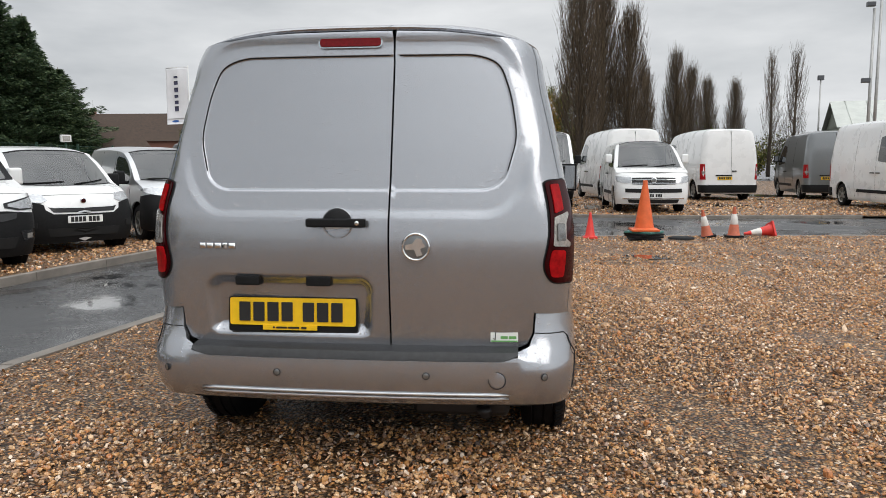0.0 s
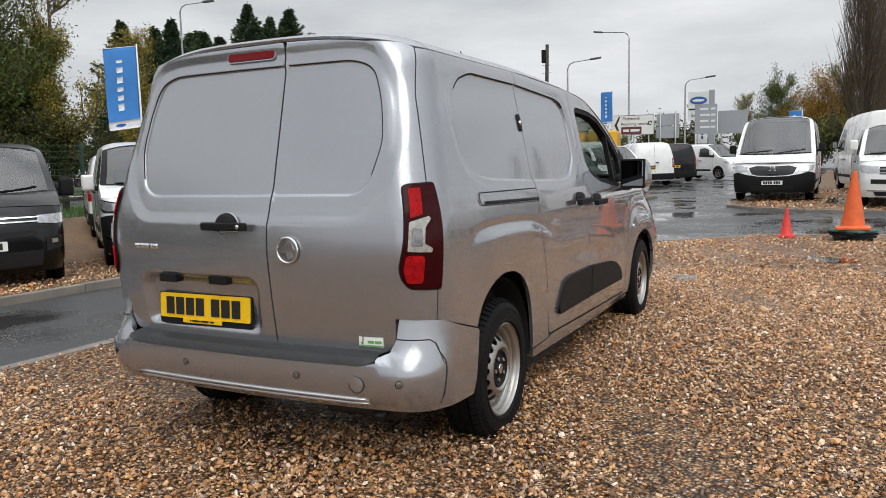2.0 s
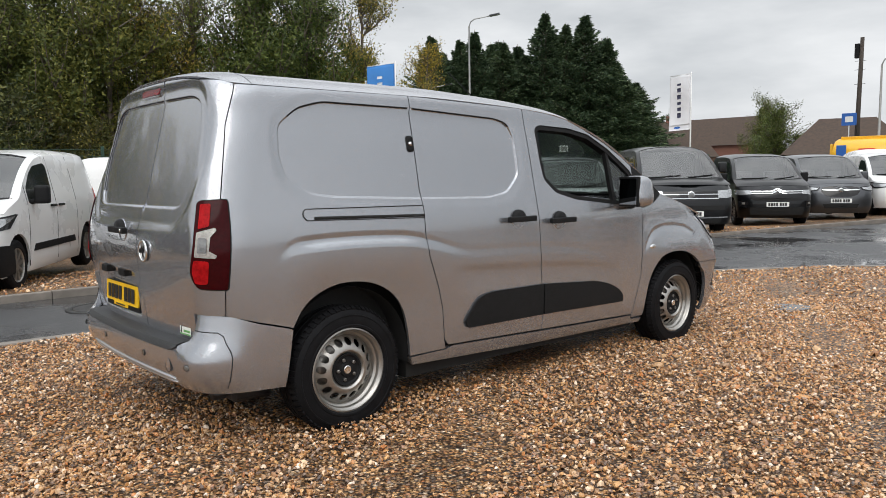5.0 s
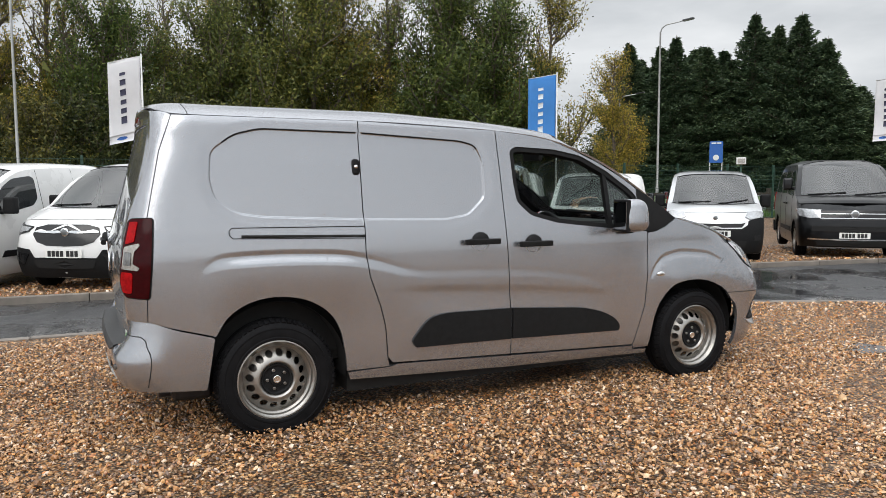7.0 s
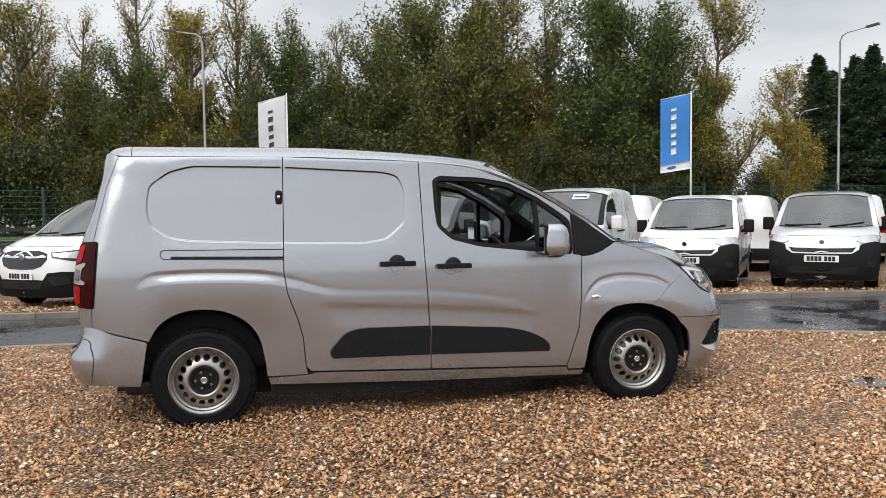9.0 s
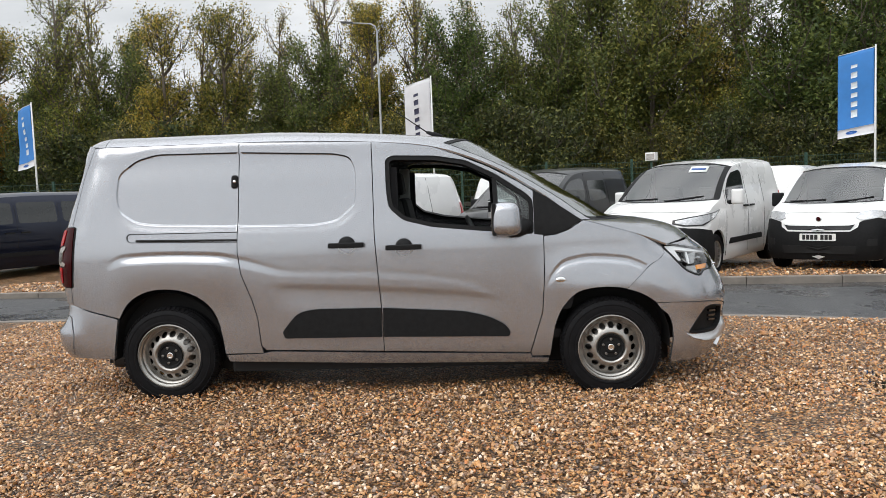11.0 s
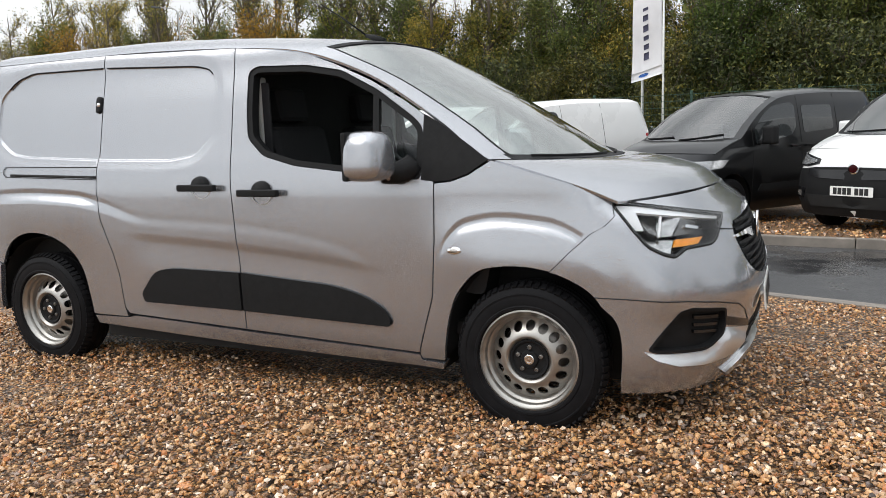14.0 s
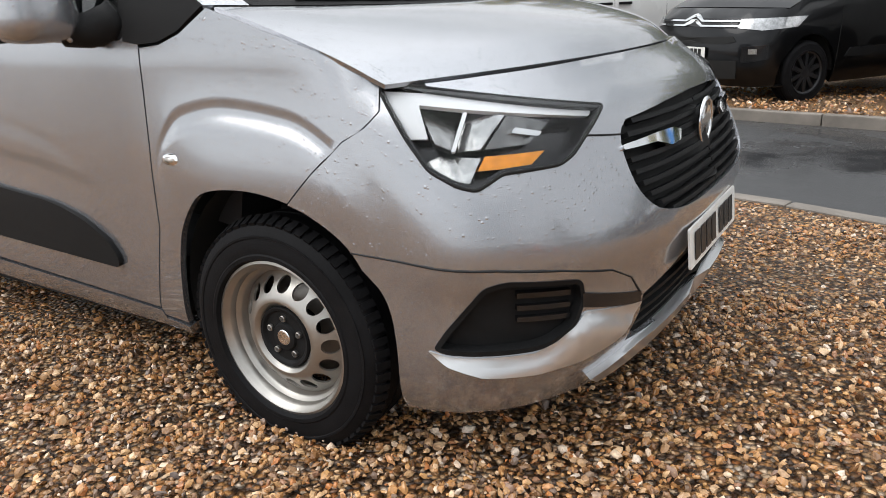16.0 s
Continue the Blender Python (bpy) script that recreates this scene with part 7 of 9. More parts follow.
FACE_WEDGE = [("grille", M_GLOSSBLACK, [(0.0, 0.76), (0.45, 0.75), (0.60, 0.76), (0.58, 0.69), (0.45, 0.66), (0.0, 0.65)], 0.016),
              ("lower_bumper", M_TRIM, [(0.0, 0.79), (0.50, 0.78), (0.66, 0.76), (0.80, 0.75), (0.90, 0.71), (0.98, 0.60), (0.98, 0.24), (0.86, 0.23), (0.5, 0.22), (0.0, 0.22)], 0.008),
              ("headlight", M_GLOSSBLACK, [(0.46, 0.875), (0.46, 0.82), (0.62, 0.785), (0.84, 0.79), (0.97, 0.90), (1.06, 1.01), (0.92, 0.985), (0.66, 0.915)], 0.012), ("headlight_lens", LAMP, [(0.50, 0.862), (0.50, 0.832), (0.64, 0.802), (0.82, 0.806), (0.93, 0.905), (0.99, 0.985), (0.90, 0.968), (0.68, 0.900)], 0.018),
              ("lower_intake", M_DARK, [(0.0, 0.46), (0.60, 0.46), (0.54, 0.33), (0.0, 0.33)], 0.016), ("fog_recess", M_GLOSSBLACK, [(0.62, 0.53), (0.82, 0.55), (0.84, 0.44), (0.66, 0.41)], 0.014), ("fog_lens", M_CLEARLENS, [(0.70, 0.50), (0.77, 0.50), (0.77, 0.44), (0.70, 0.44)], 0.020)]
FACE_ROUND = [("lower_bumper", M_TRIM, [(0.0, 0.78), (0.45, 0.78), (0.62, 0.86), (0.80, 0.90), (0.90, 0.86), (1.02, 0.66), (1.0, 0.24), (0.86, 0.23), (0.5, 0.22), (0.0, 0.22)], 0.008),
              ("grille_lip", M_WHITE, [(0.0, 0.80), (0.48, 0.81), (0.58, 0.86), (0.56, 0.76), (0.46, 0.69), (0.0, 0.685)], 0.014), ("grille", M_GLOSSBLACK, [(0.0, 0.78), (0.44, 0.785), (0.52, 0.80), (0.46, 0.715), (0.0, 0.71)], 0.020),
              ("headlight", LAMP, [(0.56, 1.0), (0.52, 0.91), (0.60, 0.87), (0.80, 0.90), (0.88, 0.98), (0.74, 1.02)], 0.012),
              ("lower_intake", M_DARK, [(0.0, 0.46), (0.55, 0.46), (0.52, 0.33), (0.0, 0.33)], 0.016), ("fog_recess", M_DARK, [(0.68, 0.56), (0.80, 0.57), (0.80, 0.46), (0.68, 0.46)], 0.016)]
FACE_BAR = [("grille", M_GLOSSBLACK, [(0.0, 0.94), (0.55, 0.93), (0.55, 0.76), (0.0, 0.75)], 0.005), ("chrome_line", M_CHROME, [(0.0, 0.885), (0.58, 0.88), (0.58, 0.868), (0.0, 0.87)], 0.014), ("chrome_line", M_CHROME, [(0.0, 0.80), (0.58, 0.795), (0.58, 0.783), (0.0, 0.785)], 0.014),
            ("headlight", LAMP, [(0.57, 0.945), (0.57, 0.80), (0.74, 0.79), (0.92, 0.83), (1.02, 0.96), (0.90, 0.97)], 0.010), ("lower_intake", M_DARK, [(0.0, 0.64), (0.72, 0.65), (0.72, 0.55), (0.0, 0.54)], 0.008),
            ("bumper_line", M_CHROME, [(0.0, 0.40), (0.78, 0.41), (0.78, 0.385), (0.0, 0.375)], 0.012), ("lower_grille", M_DARK, [(0.0, 0.36), (0.66, 0.37), (0.62, 0.28), (0.0, 0.27)], 0.008)]
FACE_MASTER = [("lower_bumper", M_TRIM, [(0.0, 0.72), (0.62, 0.78), (0.86, 0.86), (1.0, 0.80), (1.10, 0.62), (1.08, 0.28), (0.86, 0.27), (0.5, 0.26), (0.0, 0.26)], 0.008),
               ("grille", M_GLOSSBLACK, [(0.0, 1.02), (0.40, 1.03), (0.58, 0.98), (0.50, 0.80), (0.34, 0.74), (0.0, 0.73)], 0.014), ("chrome_line", M_CHROME, [(0.0, 0.745), (0.36, 0.755), (0.52, 0.80), (0.60, 0.97), (0.62, 0.96), (0.54, 0.78), (0.37, 0.735), (0.0, 0.725)], 0.022),
               ("headlight", LAMP, [(0.62, 1.0), (0.60, 0.90), (0.78, 0.86), (0.95, 0.90), (0.98, 1.02), (0.80, 1.06)], 0.012), ("lower_intake", M_DARK, [(0.0, 0.45), (0.55, 0.45), (0.5, 0.33), (0.0, 0.33)], 0.016)]
M_FLAGBLUE_INK = simple("blue_print", (0.05, 0.12, 0.35), 0.6)
SPECS = {
    "combo_white": dict(base="small", k=(0.94, 1.0, 1.0), paint=M_WHITE, face=FACE_BLACKLOW, badge=(0.835, 0.058), spokes=9),
    "combo_card": dict(base="small", k=(0.94, 1.0, 1.0), paint=M_WHITE, face=FACE_BLACKLOW, badge=(0.835, 0.058), spokes=9),
    "combo_grey": dict(base="small", k=(0.94, 1.0, 1.0), paint=M_GREYCAR, face=FACE_OVAL, badge=(0.835, 0.058), mirror=M_GREYCAR, spokes=6),
    "combo_bright": dict(base="small", k=(0.94, 1.0, 1.0), paint=M_WHITE, face=FACE_OVAL, badge=(0.835, 0.058), mirror=M_WHITE, spokes=6),
    "chevron": dict(base="small", k=(0.94, 1.0, 1.0), paint=M_BLACKCAR, face=FACE_CHEVRON, rim=M_ALLOYDARK, spokes=10, windows=[[(1.5, 1.58), (1.5, 1.24), (2.25, 1.20), (2.25, 1.58)]]),
    "wedge": dict(base="small", k=(0.94, 1.03, 1.02), paint=M_WHITE, face=FACE_WEDGE, badge=(0.775, 0.068), badge_mat=M_DARKRED, plate_z=0.52, mirror=M_WHITE, pillar=M_TRIM, spokes=12),
    "round_nose": dict(base="small", k=(0.84, 0.97, 0.945), paint=M_WHITE, face=FACE_ROUND, badge=(0.90, 0.045), badge_mat=M_DARKRED, plate_z=0.60, spokes=6),
    "round_silver": dict(base="small", k=(0.84, 0.97, 0.945), paint=M_SILVERWHITE, face=FACE_ROUND, badge=(0.90, 0.045), plate_z=0.60, spokes=6),
    "bar_black": dict(base="box", k=(1.0, 1.0, 1.0), paint=M_BLACKCAR, face=FACE_BAR, badge=(0.87, 0.075), mirror=M_BLACKCAR, spokes=5, plate_z=0.47, windows=[[(0.5, 1.68), (0.5, 1.24), (1.45, 1.24), (1.45, 1.72)], [(1.6, 1.72), (1.6, 1.24), (2.5, 1.24), (2.5, 1.72)]]),
    "navy_window": dict(base="box", k=(0.92, 1.0, 0.94), paint=M_NAVYCAR, face=FACE_BAR, badge=(0.87, 0.075), mirror=M_NAVYCAR, spokes=5, plate_z=0.47, windows=[[(0.5, 1.68), (0.5, 1.24), (1.45, 1.24), (1.45, 1.72)], [(1.6, 1.72), (1.6, 1.24), (2.5, 1.24), (2.5, 1.72)]]),
    "bar_white": dict(base="box", k=(1.0, 1.0, 1.0), paint=M_WHITE, face=FACE_BAR, badge=(0.87, 0.075), mirror=M_WHITE, spokes=5, plate_z=0.47),
    "tall_white": dict(base="tall", k=(1.0, 1.0, 1.0), paint=M_WHITE, face=FACE_MASTER, badge=(0.98, 0.07), spokes=6, tail=(0.75, 1.30)),
    "tall_grey": dict(base="tall", k=(1.0, 1.0, 0.98), paint=M_GREYLIGHT, face=FACE_MASTER, badge=(0.98, 0.07), spokes=6, tail=(0.8, 1.3)),
    "cab_white": dict(base="tall", k=(0.98, 1.02, 0.93), paint=M_WHITE, face=FACE_MASTER, badge=(0.97, 0.075), spokes=6, tail=(0.75, 1.2)),
}
VAN_LABEL = {
    "combo_white": "white panel van with black lower bumper on gravel", "combo_card": "white panel van with price card and black lower bumper", "combo_grey": "dark grey panel van with oval grille, parked on gravel", "combo_bright": "white panel van with white bumper, parked on gravel",
    "chevron": "black panel van with chrome double chevron, parked on gravel", "wedge": "white panel van with black bumper and price card", "round_nose": "small white van with round nose and black bumper",
    "round_silver": "small pale silver van with black bumper", "bar_black": "black window van with chrome grille bars", "navy_window": "dark navy window van with silver wheels on gravel", "bar_white": "white mid-size van with chrome grille bars",
    "tall_white": "tall white high-roof panel van on the gravel lot", "tall_grey": "tall grey high-roof panel van on the gravel lot", "cab_white": "large white van with black bumper on the lot",
}


def place_van(kind, x, y, heading, label="", tail_first=False):
    """Stands a van with the middle of its nose (or its tail) at x, y; heading: degrees of the way it faces, from +x."""
    spec = SPECS[kind]
    back = 0.9 if tail_first else -1.4
    z = 0.025 - float(row_fall([x + back * math.cos(radians(heading))], [y + back * math.sin(radians(heading))])[0])
    front = van_tables(spec["base"], *spec["k"])["front"][3][1]
    m = Matrix.Translation((x, y, z)) @ Matrix.Rotation(radians(heading - 90), 4, "Z") @ Matrix.Translation((0, 0 if tail_first else -front, 0))
    return build_van(spec, m, label or VAN_LABEL[kind], group="vans parked in the yard")


ROW = [("navy_window", -8.5, -8.9, -34), ("combo_card", -6.75, -2.55, -34), ("combo_white", -6.25, -0.28, -32), ("chevron", -6.35, 3.0, -34), ("wedge", -5.95, 5.5, -37), ("round_nose", -6.1, 8.25, -38), ("round_silver", -5.1, 10.2, -42),
       ("bar_black", -4.4, 13.0, -44), ("chevron", -4.4, 16.9, -50), ("combo_grey", -4.1, 19.9, -52), ("combo_bright", -3.3, 22.7, -55), ("bar_white", 4.05, 17.3, -90), ("cab_white", 1.15, 19.9, -92), ("tall_white", 11.6, 17.4, -88), ("bar_white", -1.3, 41.8, -35)]
for r in ROW:
    root, sh, t = place_van(*r)
    if r[0] in ("wedge", "combo_card"):
        s0, s1 = t["screen"]
        v, f = grid_surface(lambda u, s: tuple(sh.top(np.array([(u, s)]))[0] + (0, 0, 0.004)), [-0.62, -0.5, -0.38, -0.26], [s0 + 0.07, s0 + 0.13, s0 + 0.20])
        card = part("price_card", mesh_from(*_solid_lists(v, f, 0.003)), M_STICKER, root, "white price card behind the windscreen")
        v, f = grid_surface(lambda u, s: tuple(sh.top(np.array([(u, s)]))[0] + (0, 0, 0.009)), [-0.58, -0.44, -0.30], [s0 + 0.115, s0 + 0.16])
        part("card_bar", mesh_from(*_solid_lists(v, f, 0.002)), M_FLAGBLUE_INK, card)
TAILS = [("combo_white", -10.9, 9.2, 143), ("combo_white", -10.3, 12.0, 140), ("combo_white", -10.9, 3.4, 146), ("combo_white", -11.3, 16.0, 138), ("tall_white", 4.5, 23.8, 98), ("tall_white", 7.9, 24.6, 97), ("tall_grey", 11.7, 25.4, 84),
         ("bar_white", -5.6, 27.0, 118), ("bar_white", -4.2, 32.0, 118), ("bar_black", -3.9, 36.8, 118)]
for r in TAILS:
    place_van(*r, tail_first=True, label={"combo_white": "white panel van seen from its closed rear doors", "tall_white": "tall white van with closed rear doors on gravel"}.get(r[0], ""))
import collections

# ---- cones, flags, lamps, signs, fence ----
M_CONE_O = simple("orange_cone_plastic", (0.72, 0.13, 0.03), 0.45, vary=0.15, scale=8, bump=0.1)
M_CONE_R = simple("red_cone_plastic", (0.70, 0.04, 0.03), 0.42, vary=0.12, scale=8)
M_CONE_F = simple("faded_cone_plastic", (0.48, 0.12, 0.06), 0.55, vary=0.25, scale=9, bump=0.2)
M_SLEEVE = simple("reflective_sleeve", (0.72, 0.70, 0.66), 0.5, vary=0.15, scale=14)
M_TEAL = simple("teal_plastic", (0.06, 0.19, 0.17), 0.5, vary=0.2)
M_POLE = simple("galvanised_pole", (0.42, 0.42, 0.41), 0.5, metal=0.5, vary=0.12, scale=5)
M_POLEWHITE = simple("white_pole", (0.72, 0.72, 0.70), 0.4, vary=0.06)
M_FLAGBLUE = simple("blue_flag_cloth", (0.045, 0.21, 0.55), 0.75, vary=0.08, scale=3)
M_FLAGWHITE = simple("white_flag_cloth", (0.70, 0.70, 0.72), 0.75, vary=0.05, scale=3)
M_FLAGINK = simple("dark_flag_print", (0.05, 0.05, 0.09), 0.8)
M_FLAGPALE = simple("pale_flag_print", (0.70, 0.76, 0.80), 0.8)
M_SIGNWHITE = simple("white_sign_face", (0.74, 0.74, 0.72), 0.4, vary=0.05)
M_SIGNGREY = simple("grey_sign_face", (0.33, 0.35, 0.37), 0.45, vary=0.08)
M_SIGNBLUE = simple("blue_sign_face", (0.02, 0.11, 0.40), 0.4, vary=0.06)
M_SIGNBROWN = simple("brown_sign_face", (0.12, 0.03, 0.03), 0.4)
M_WOOD = simple("weathered_timber", (0.045, 0.034, 0.026), 0.8, vary=0.3, scale=5, bump=0.5, bump_scale=40)
M_FENCE = simple("green_fence_wire", (0.02, 0.06, 0.04), 0.55, vary=0.15)
M_YELLOW = simple("yellow_tank_paint", (0.80, 0.42, 0.01), 0.35, coat=0.3, vary=0.06)
M_ROOFTILE = simple("brown_roof_tiles", (0.060, 0.038, 0.026), 0.8, vary=0.35, scale=3, bump=0.6, bump_scale=18)
M_BRICK = simple("red_brick", (0.22, 0.10, 0.07), 0.8, vary=0.3, scale=8, bump=0.4, bump_scale=30)
M_SHED = simple("green_cladding", (0.14, 0.16, 0.10), 0.5, vary=0.12, scale=1.5)
M_SHEDROOF = simple("pale_metal_roof", (0.52, 0.54, 0.50), 0.5, vary=0.12, scale=1.2)


def cone(name, label, x, y, h, mat, sleeve=False, turn=None, z=0.045, base_mat=None, lean=(0, 0)):
    m = Matrix.Translation((x, y, z)) @ (turn if turn is not None else Matrix.Rotation(lean[0], 4, "X") @ Matrix.Rotation(lean[1], 4, "Y"))
    root = thing(name, label, "cone", m, "cones at the road's edge")
    b = h * 0.27
    base = box(-b, -b, 0.0, b, b, 0.035, 0.012)
    part("base", base, base_mat or mat, root)
    part("body", sharp(mesh_from(*revolve([(0.035, h * 0.22), (0.055, h * 0.19), (h * 0.93, h * 0.048), (h * 0.985, h * 0.046), (h, h * 0.038), (h, h * 0.022), (h * 0.9, h * 0.02)], 28, "z"))), mat, root)
    if sleeve:
        r = lambda k: h * (0.19 - 0.142 * (k - 0.06) / 0.87) + 0.004
        part("sleeve", mesh_from(*revolve([(h * 0.42, r(0.42) - 0.003), (h * 0.43, r(0.43)), (h * 0.76, r(0.76)), (h * 0.77, r(0.77) - 0.003)], 28, "z")), M_SLEEVE, root)
    return root


cone("traffic_cone", "small plain red traffic cone on gravel", 1.82, 10.15, 0.44, M_CONE_R)
for k in range(4):
    root = thing("cone_base_stack", "stacked dark and teal rubber cone bases", "cone base", Matrix.Translation((2.70, 10.05, 0.045 + 0.036 * k)) @ Matrix.Rotation(0.3 * k, 4, "Z"), "stacked cone bases")
    part("base", box(-0.25 + 0.012 * k, -0.25, 0.0, 0.25 - 0.012 * k, 0.25, 0.034, 0.014), M_TEAL if k == 3 else M_TRIM, root)
cone("traffic_cone", "tall orange traffic cone on stacked rubber bases", 2.70, 10.05, 0.84, M_CONE_O, z=0.19)
cone("traffic_cone", "faded orange and white cone leaning on gravel", 3.85, 10.55, 0.48, M_CONE_F, True, base_mat=M_TRIM, lean=(0.05, -0.22))
cone("traffic_cone", "upright faded orange and white traffic cone", 4.30, 10.6, 0.52, M_CONE_F, True, base_mat=M_TRIM)
lying = Matrix.Rotation(radians(-97), 4, "Y") @ Matrix.Rotation(radians(20), 4, "Z")
cone("traffic_cone", "red and white traffic cone lying on its side", 4.98, 10.75, 0.50, M_CONE_R, True, turn=Matrix.Rotation(radians(10), 4, "Z") @ lying, z=0.16, base_mat=M_CONE_R)
part_mat = thing("rubber_mat", "flat black rubber cone base on gravel", "mat", Matrix.Translation((3.35, 10.25, 0.045)))
part("base", mesh_from(*revolve([(0.0, 0.22), (0.02, 0.21), (0.03, 0.16), (0.03, 0.001)], 24, "z")), M_TRIM, part_mat)


def straddle(v, f, t):
    """A slab about a cloth's surface that stands proud on both its faces."""
    v = [Vector(p) - Vector((0, 0.010, 0)) for p in v]
    n = len(v)
    front, back = [tuple(p + Vector((0, t, 0))) for p in v], [tuple(p - Vector((0, t, 0))) for p in v]
    edges = collections.Counter()
    for q in f:
        for a, b in zip(q, q[1:] + q[:1]):
            edges[(a, b)] += 1
    rim = [(a, b, b + n, a + n) for a, b in edges if (b, a) not in edges]
    return front + back, [tuple(q) for q in f] + [tuple(i + n for i in q)[::-1] for q in f] + rim


def flag(x, y, top, w, h, mat, ink, toward, label, sag=0.05):
    """A tall pole with a banner; toward: degrees of the way the cloth streams."""
    root = thing("banner_flag", label, "flag", Matrix.Translation((x, y, 0)) @ Matrix.Rotation(radians(toward), 4, "Z"), "dealer flags on poles")
    part("pole", tube_mesh([(0, 0, 0), (0, 0, top * 0.5), (0, 0, top + 0.08)], [0.035, 0.03, 0.02], 10), M_POLEWHITE, root)

    def cloth(u, v):
        return (0.03 + u * w, 0.07 * math.sin(u * 5 + v * 2.3) * u + 0.03 * math.sin(v * 7), top - v * h - sag * u - 0.05 * math.sin(v * 3.0) * u)
    us, vs = list(np.linspace(0, 1, 13)), list(np.linspace(0, 1, 25))
    v, f = grid_surface(cloth, us, vs)
    c = part("cloth", mesh_from(*_solid_lists(v, f, 0.004)), mat, root)
    part("arm", tube_mesh([(0, 0, top + 0.02), cloth(0.5, 0), cloth(1, 0)], 0.012, 6), M_POLEWHITE, root)
    # the print, as plain bars up the cloth, and the pale foot with an oval
    for a, b in ((0.16, 0.21), (0.25, 0.335), (0.375, 0.47), (0.51, 0.58), (0.62, 0.70), (0.73, 0.84)):
        pv, pf = grid_surface(lambda u, q: tuple(np.array(cloth(u, q)) + (0, 0.010 + 0 * u, 0)), [0.46, 0.52, 0.58, 0.64], list(np.linspace(a * 0.92, b * 0.92 - 0.012, 4)))
        bar = straddle(pv, pf, 0.012)
        part("print_bar", mesh_from(*bar), ink, c)
    pv, pf = grid_surface(lambda u, q: tuple(np.array(cloth(u, q)) + (0, 0.010, 0)), list(np.linspace(0, 1, 9)), [0.89, 0.93, 0.965, 1.0])
    part("foot_band", mesh_from(*straddle(pv, pf, 0.008)), M_FLAGWHITE, c)
    pv, pf = grid_surface(lambda u, q: tuple(np.array(cloth(0.62 + 0.16 * q * math.cos(u), 0.945 + 0.022 * q * math.sin(u))) + (0, 0.010, 0)), list(np.linspace(0, 2 * math.pi, 15)), [0.05, 1.0])
    part("oval_mark", mesh_from(*straddle(pv, pf, 0.016)), M_SIGNBLUE, c)
    return root


flag(-17.9, 1.60, 4.95, 0.85, 2.25, M_FLAGWHITE, M_FLAGINK, -100, "white banner flag with dark print on a pole", 0.2)
flag(-15.9, 14.1, 4.95, 0.90, 2.35, M_FLAGBLUE, M_FLAGPALE, -118, "blue banner flag with pale print on a pole", 0.12)
flag(-18.4, -11.6, 4.75, 0.85, 2.0, M_FLAGBLUE, M_FLAGPALE, -118, "blue banner flag with pale print on a pole", 0.12)
flag(-13.2, 27.6, 5.35, 0.85, 2.3, M_FLAGWHITE, M_FLAGINK, -160, "white banner flag with dark print on a pole", 0.05)
flag(-12.4, 58.2, 6.6, 0.95, 2.6, M_FLAGBLUE, M_FLAGPALE, 178, "blue banner flag with pale print on a pole", 0.02)
flag(1.2, 62.0, 4.6, 0.9, 2.2, M_FLAGBLUE, M_FLAGPALE, 178, "blue banner flag with pale print on a pole", 0.02)
flag(-6.6, 62.0, 4.7, 0.9, 2.6, M_FLAGWHITE, M_FLAGINK, 10, "white banner flag with dark print on a pole", 0.02)


def street_lamp(x, y, h, toward, reach=1.6, head=0.75, label="galvanised street lamp with a flat dark head"):
    root = thing("street_lamp", label, "street lamp", Matrix.Translation((x, y, -0.05)) @ Matrix.Rotation(radians(toward), 4, "Z"), "street lamps along the road")
    part("pole", tube_mesh([(0, 0, 0), (0, 0, 1.2), (0, 0, 1.25), (0, 0, h * 0.6), (0, 0, h - 0.5), (0.12, 0, h - 0.2), (0.4, 0, h - 0.02), (reach, 0, h + 0.12)], [0.11, 0.11, 0.085, 0.07, 0.055, 0.05, 0.045, 0.04], 10), M_POLE, root)
    hm = Matrix.Translation((reach + head * 0.4, 0, h + 0.16)) @ Matrix.Rotation(radians(-7), 4, "Y")
    hd = part("lamp_head", box(-head / 2, -0.16, -0.05, head / 2, 0.16, 0.06, 0.04, hm, 2), M_GREYCAR, root)
    part("lamp_lens", box(-head * 0.38, -0.12, -0.062, head * 0.4, 0.12, -0.045, 0.005, hm), M_CLEARLENS, hd)
    return root


street_lamp(-36.0, 36.2, 12.3, 30)
street_lamp(-41.0, -3.0, 12.0, -100)
street_lamp(-11.7, 60.8, 11.6, 185, 2.2)
street_lamp(-13.2, 48.6, 8.0, 20)
street_lamp(-7.2, 60.5, 7.4, 15)
street_lamp(-49.8, 43.9, 9.3, 30)
street_lamp(-44.0, -40.0, 12.0, -80)

root = thing("utility_pole", "dark timber utility pole with a small box", "utility pole", Matrix.Translation((-17.2, 56.0, 0)))
part("pole", tube_mesh([(0, 0, 0), (0.02, 0, 5), (0.12, 0, 10.4)], [0.19, 0.16, 0.13], 10), M_WOOD, root)
part("switch_box", box(-0.32, -0.15, 9.0, -0.02, 0.15, 10.0, 0.03), M_TRIM, root)
for z in (7.2, 8.2, 8.8):
    part("step_iron", tube_mesh([(-0.3, 0, z), (0.42, 0, z)], 0.015, 6), M_TRIM, root)
root = thing("light_mast", "tall pair of steel poles with floodlights", "mast", Matrix.Translation((18.6, 38.6, 0)))
for x, h in ((0.0, 10.6), (-0.32, 9.2)):
    part("pole", tube_mesh([(x, 0, 0), (x, 0, h)], [0.09, 0.06], 10), M_POLE, root)
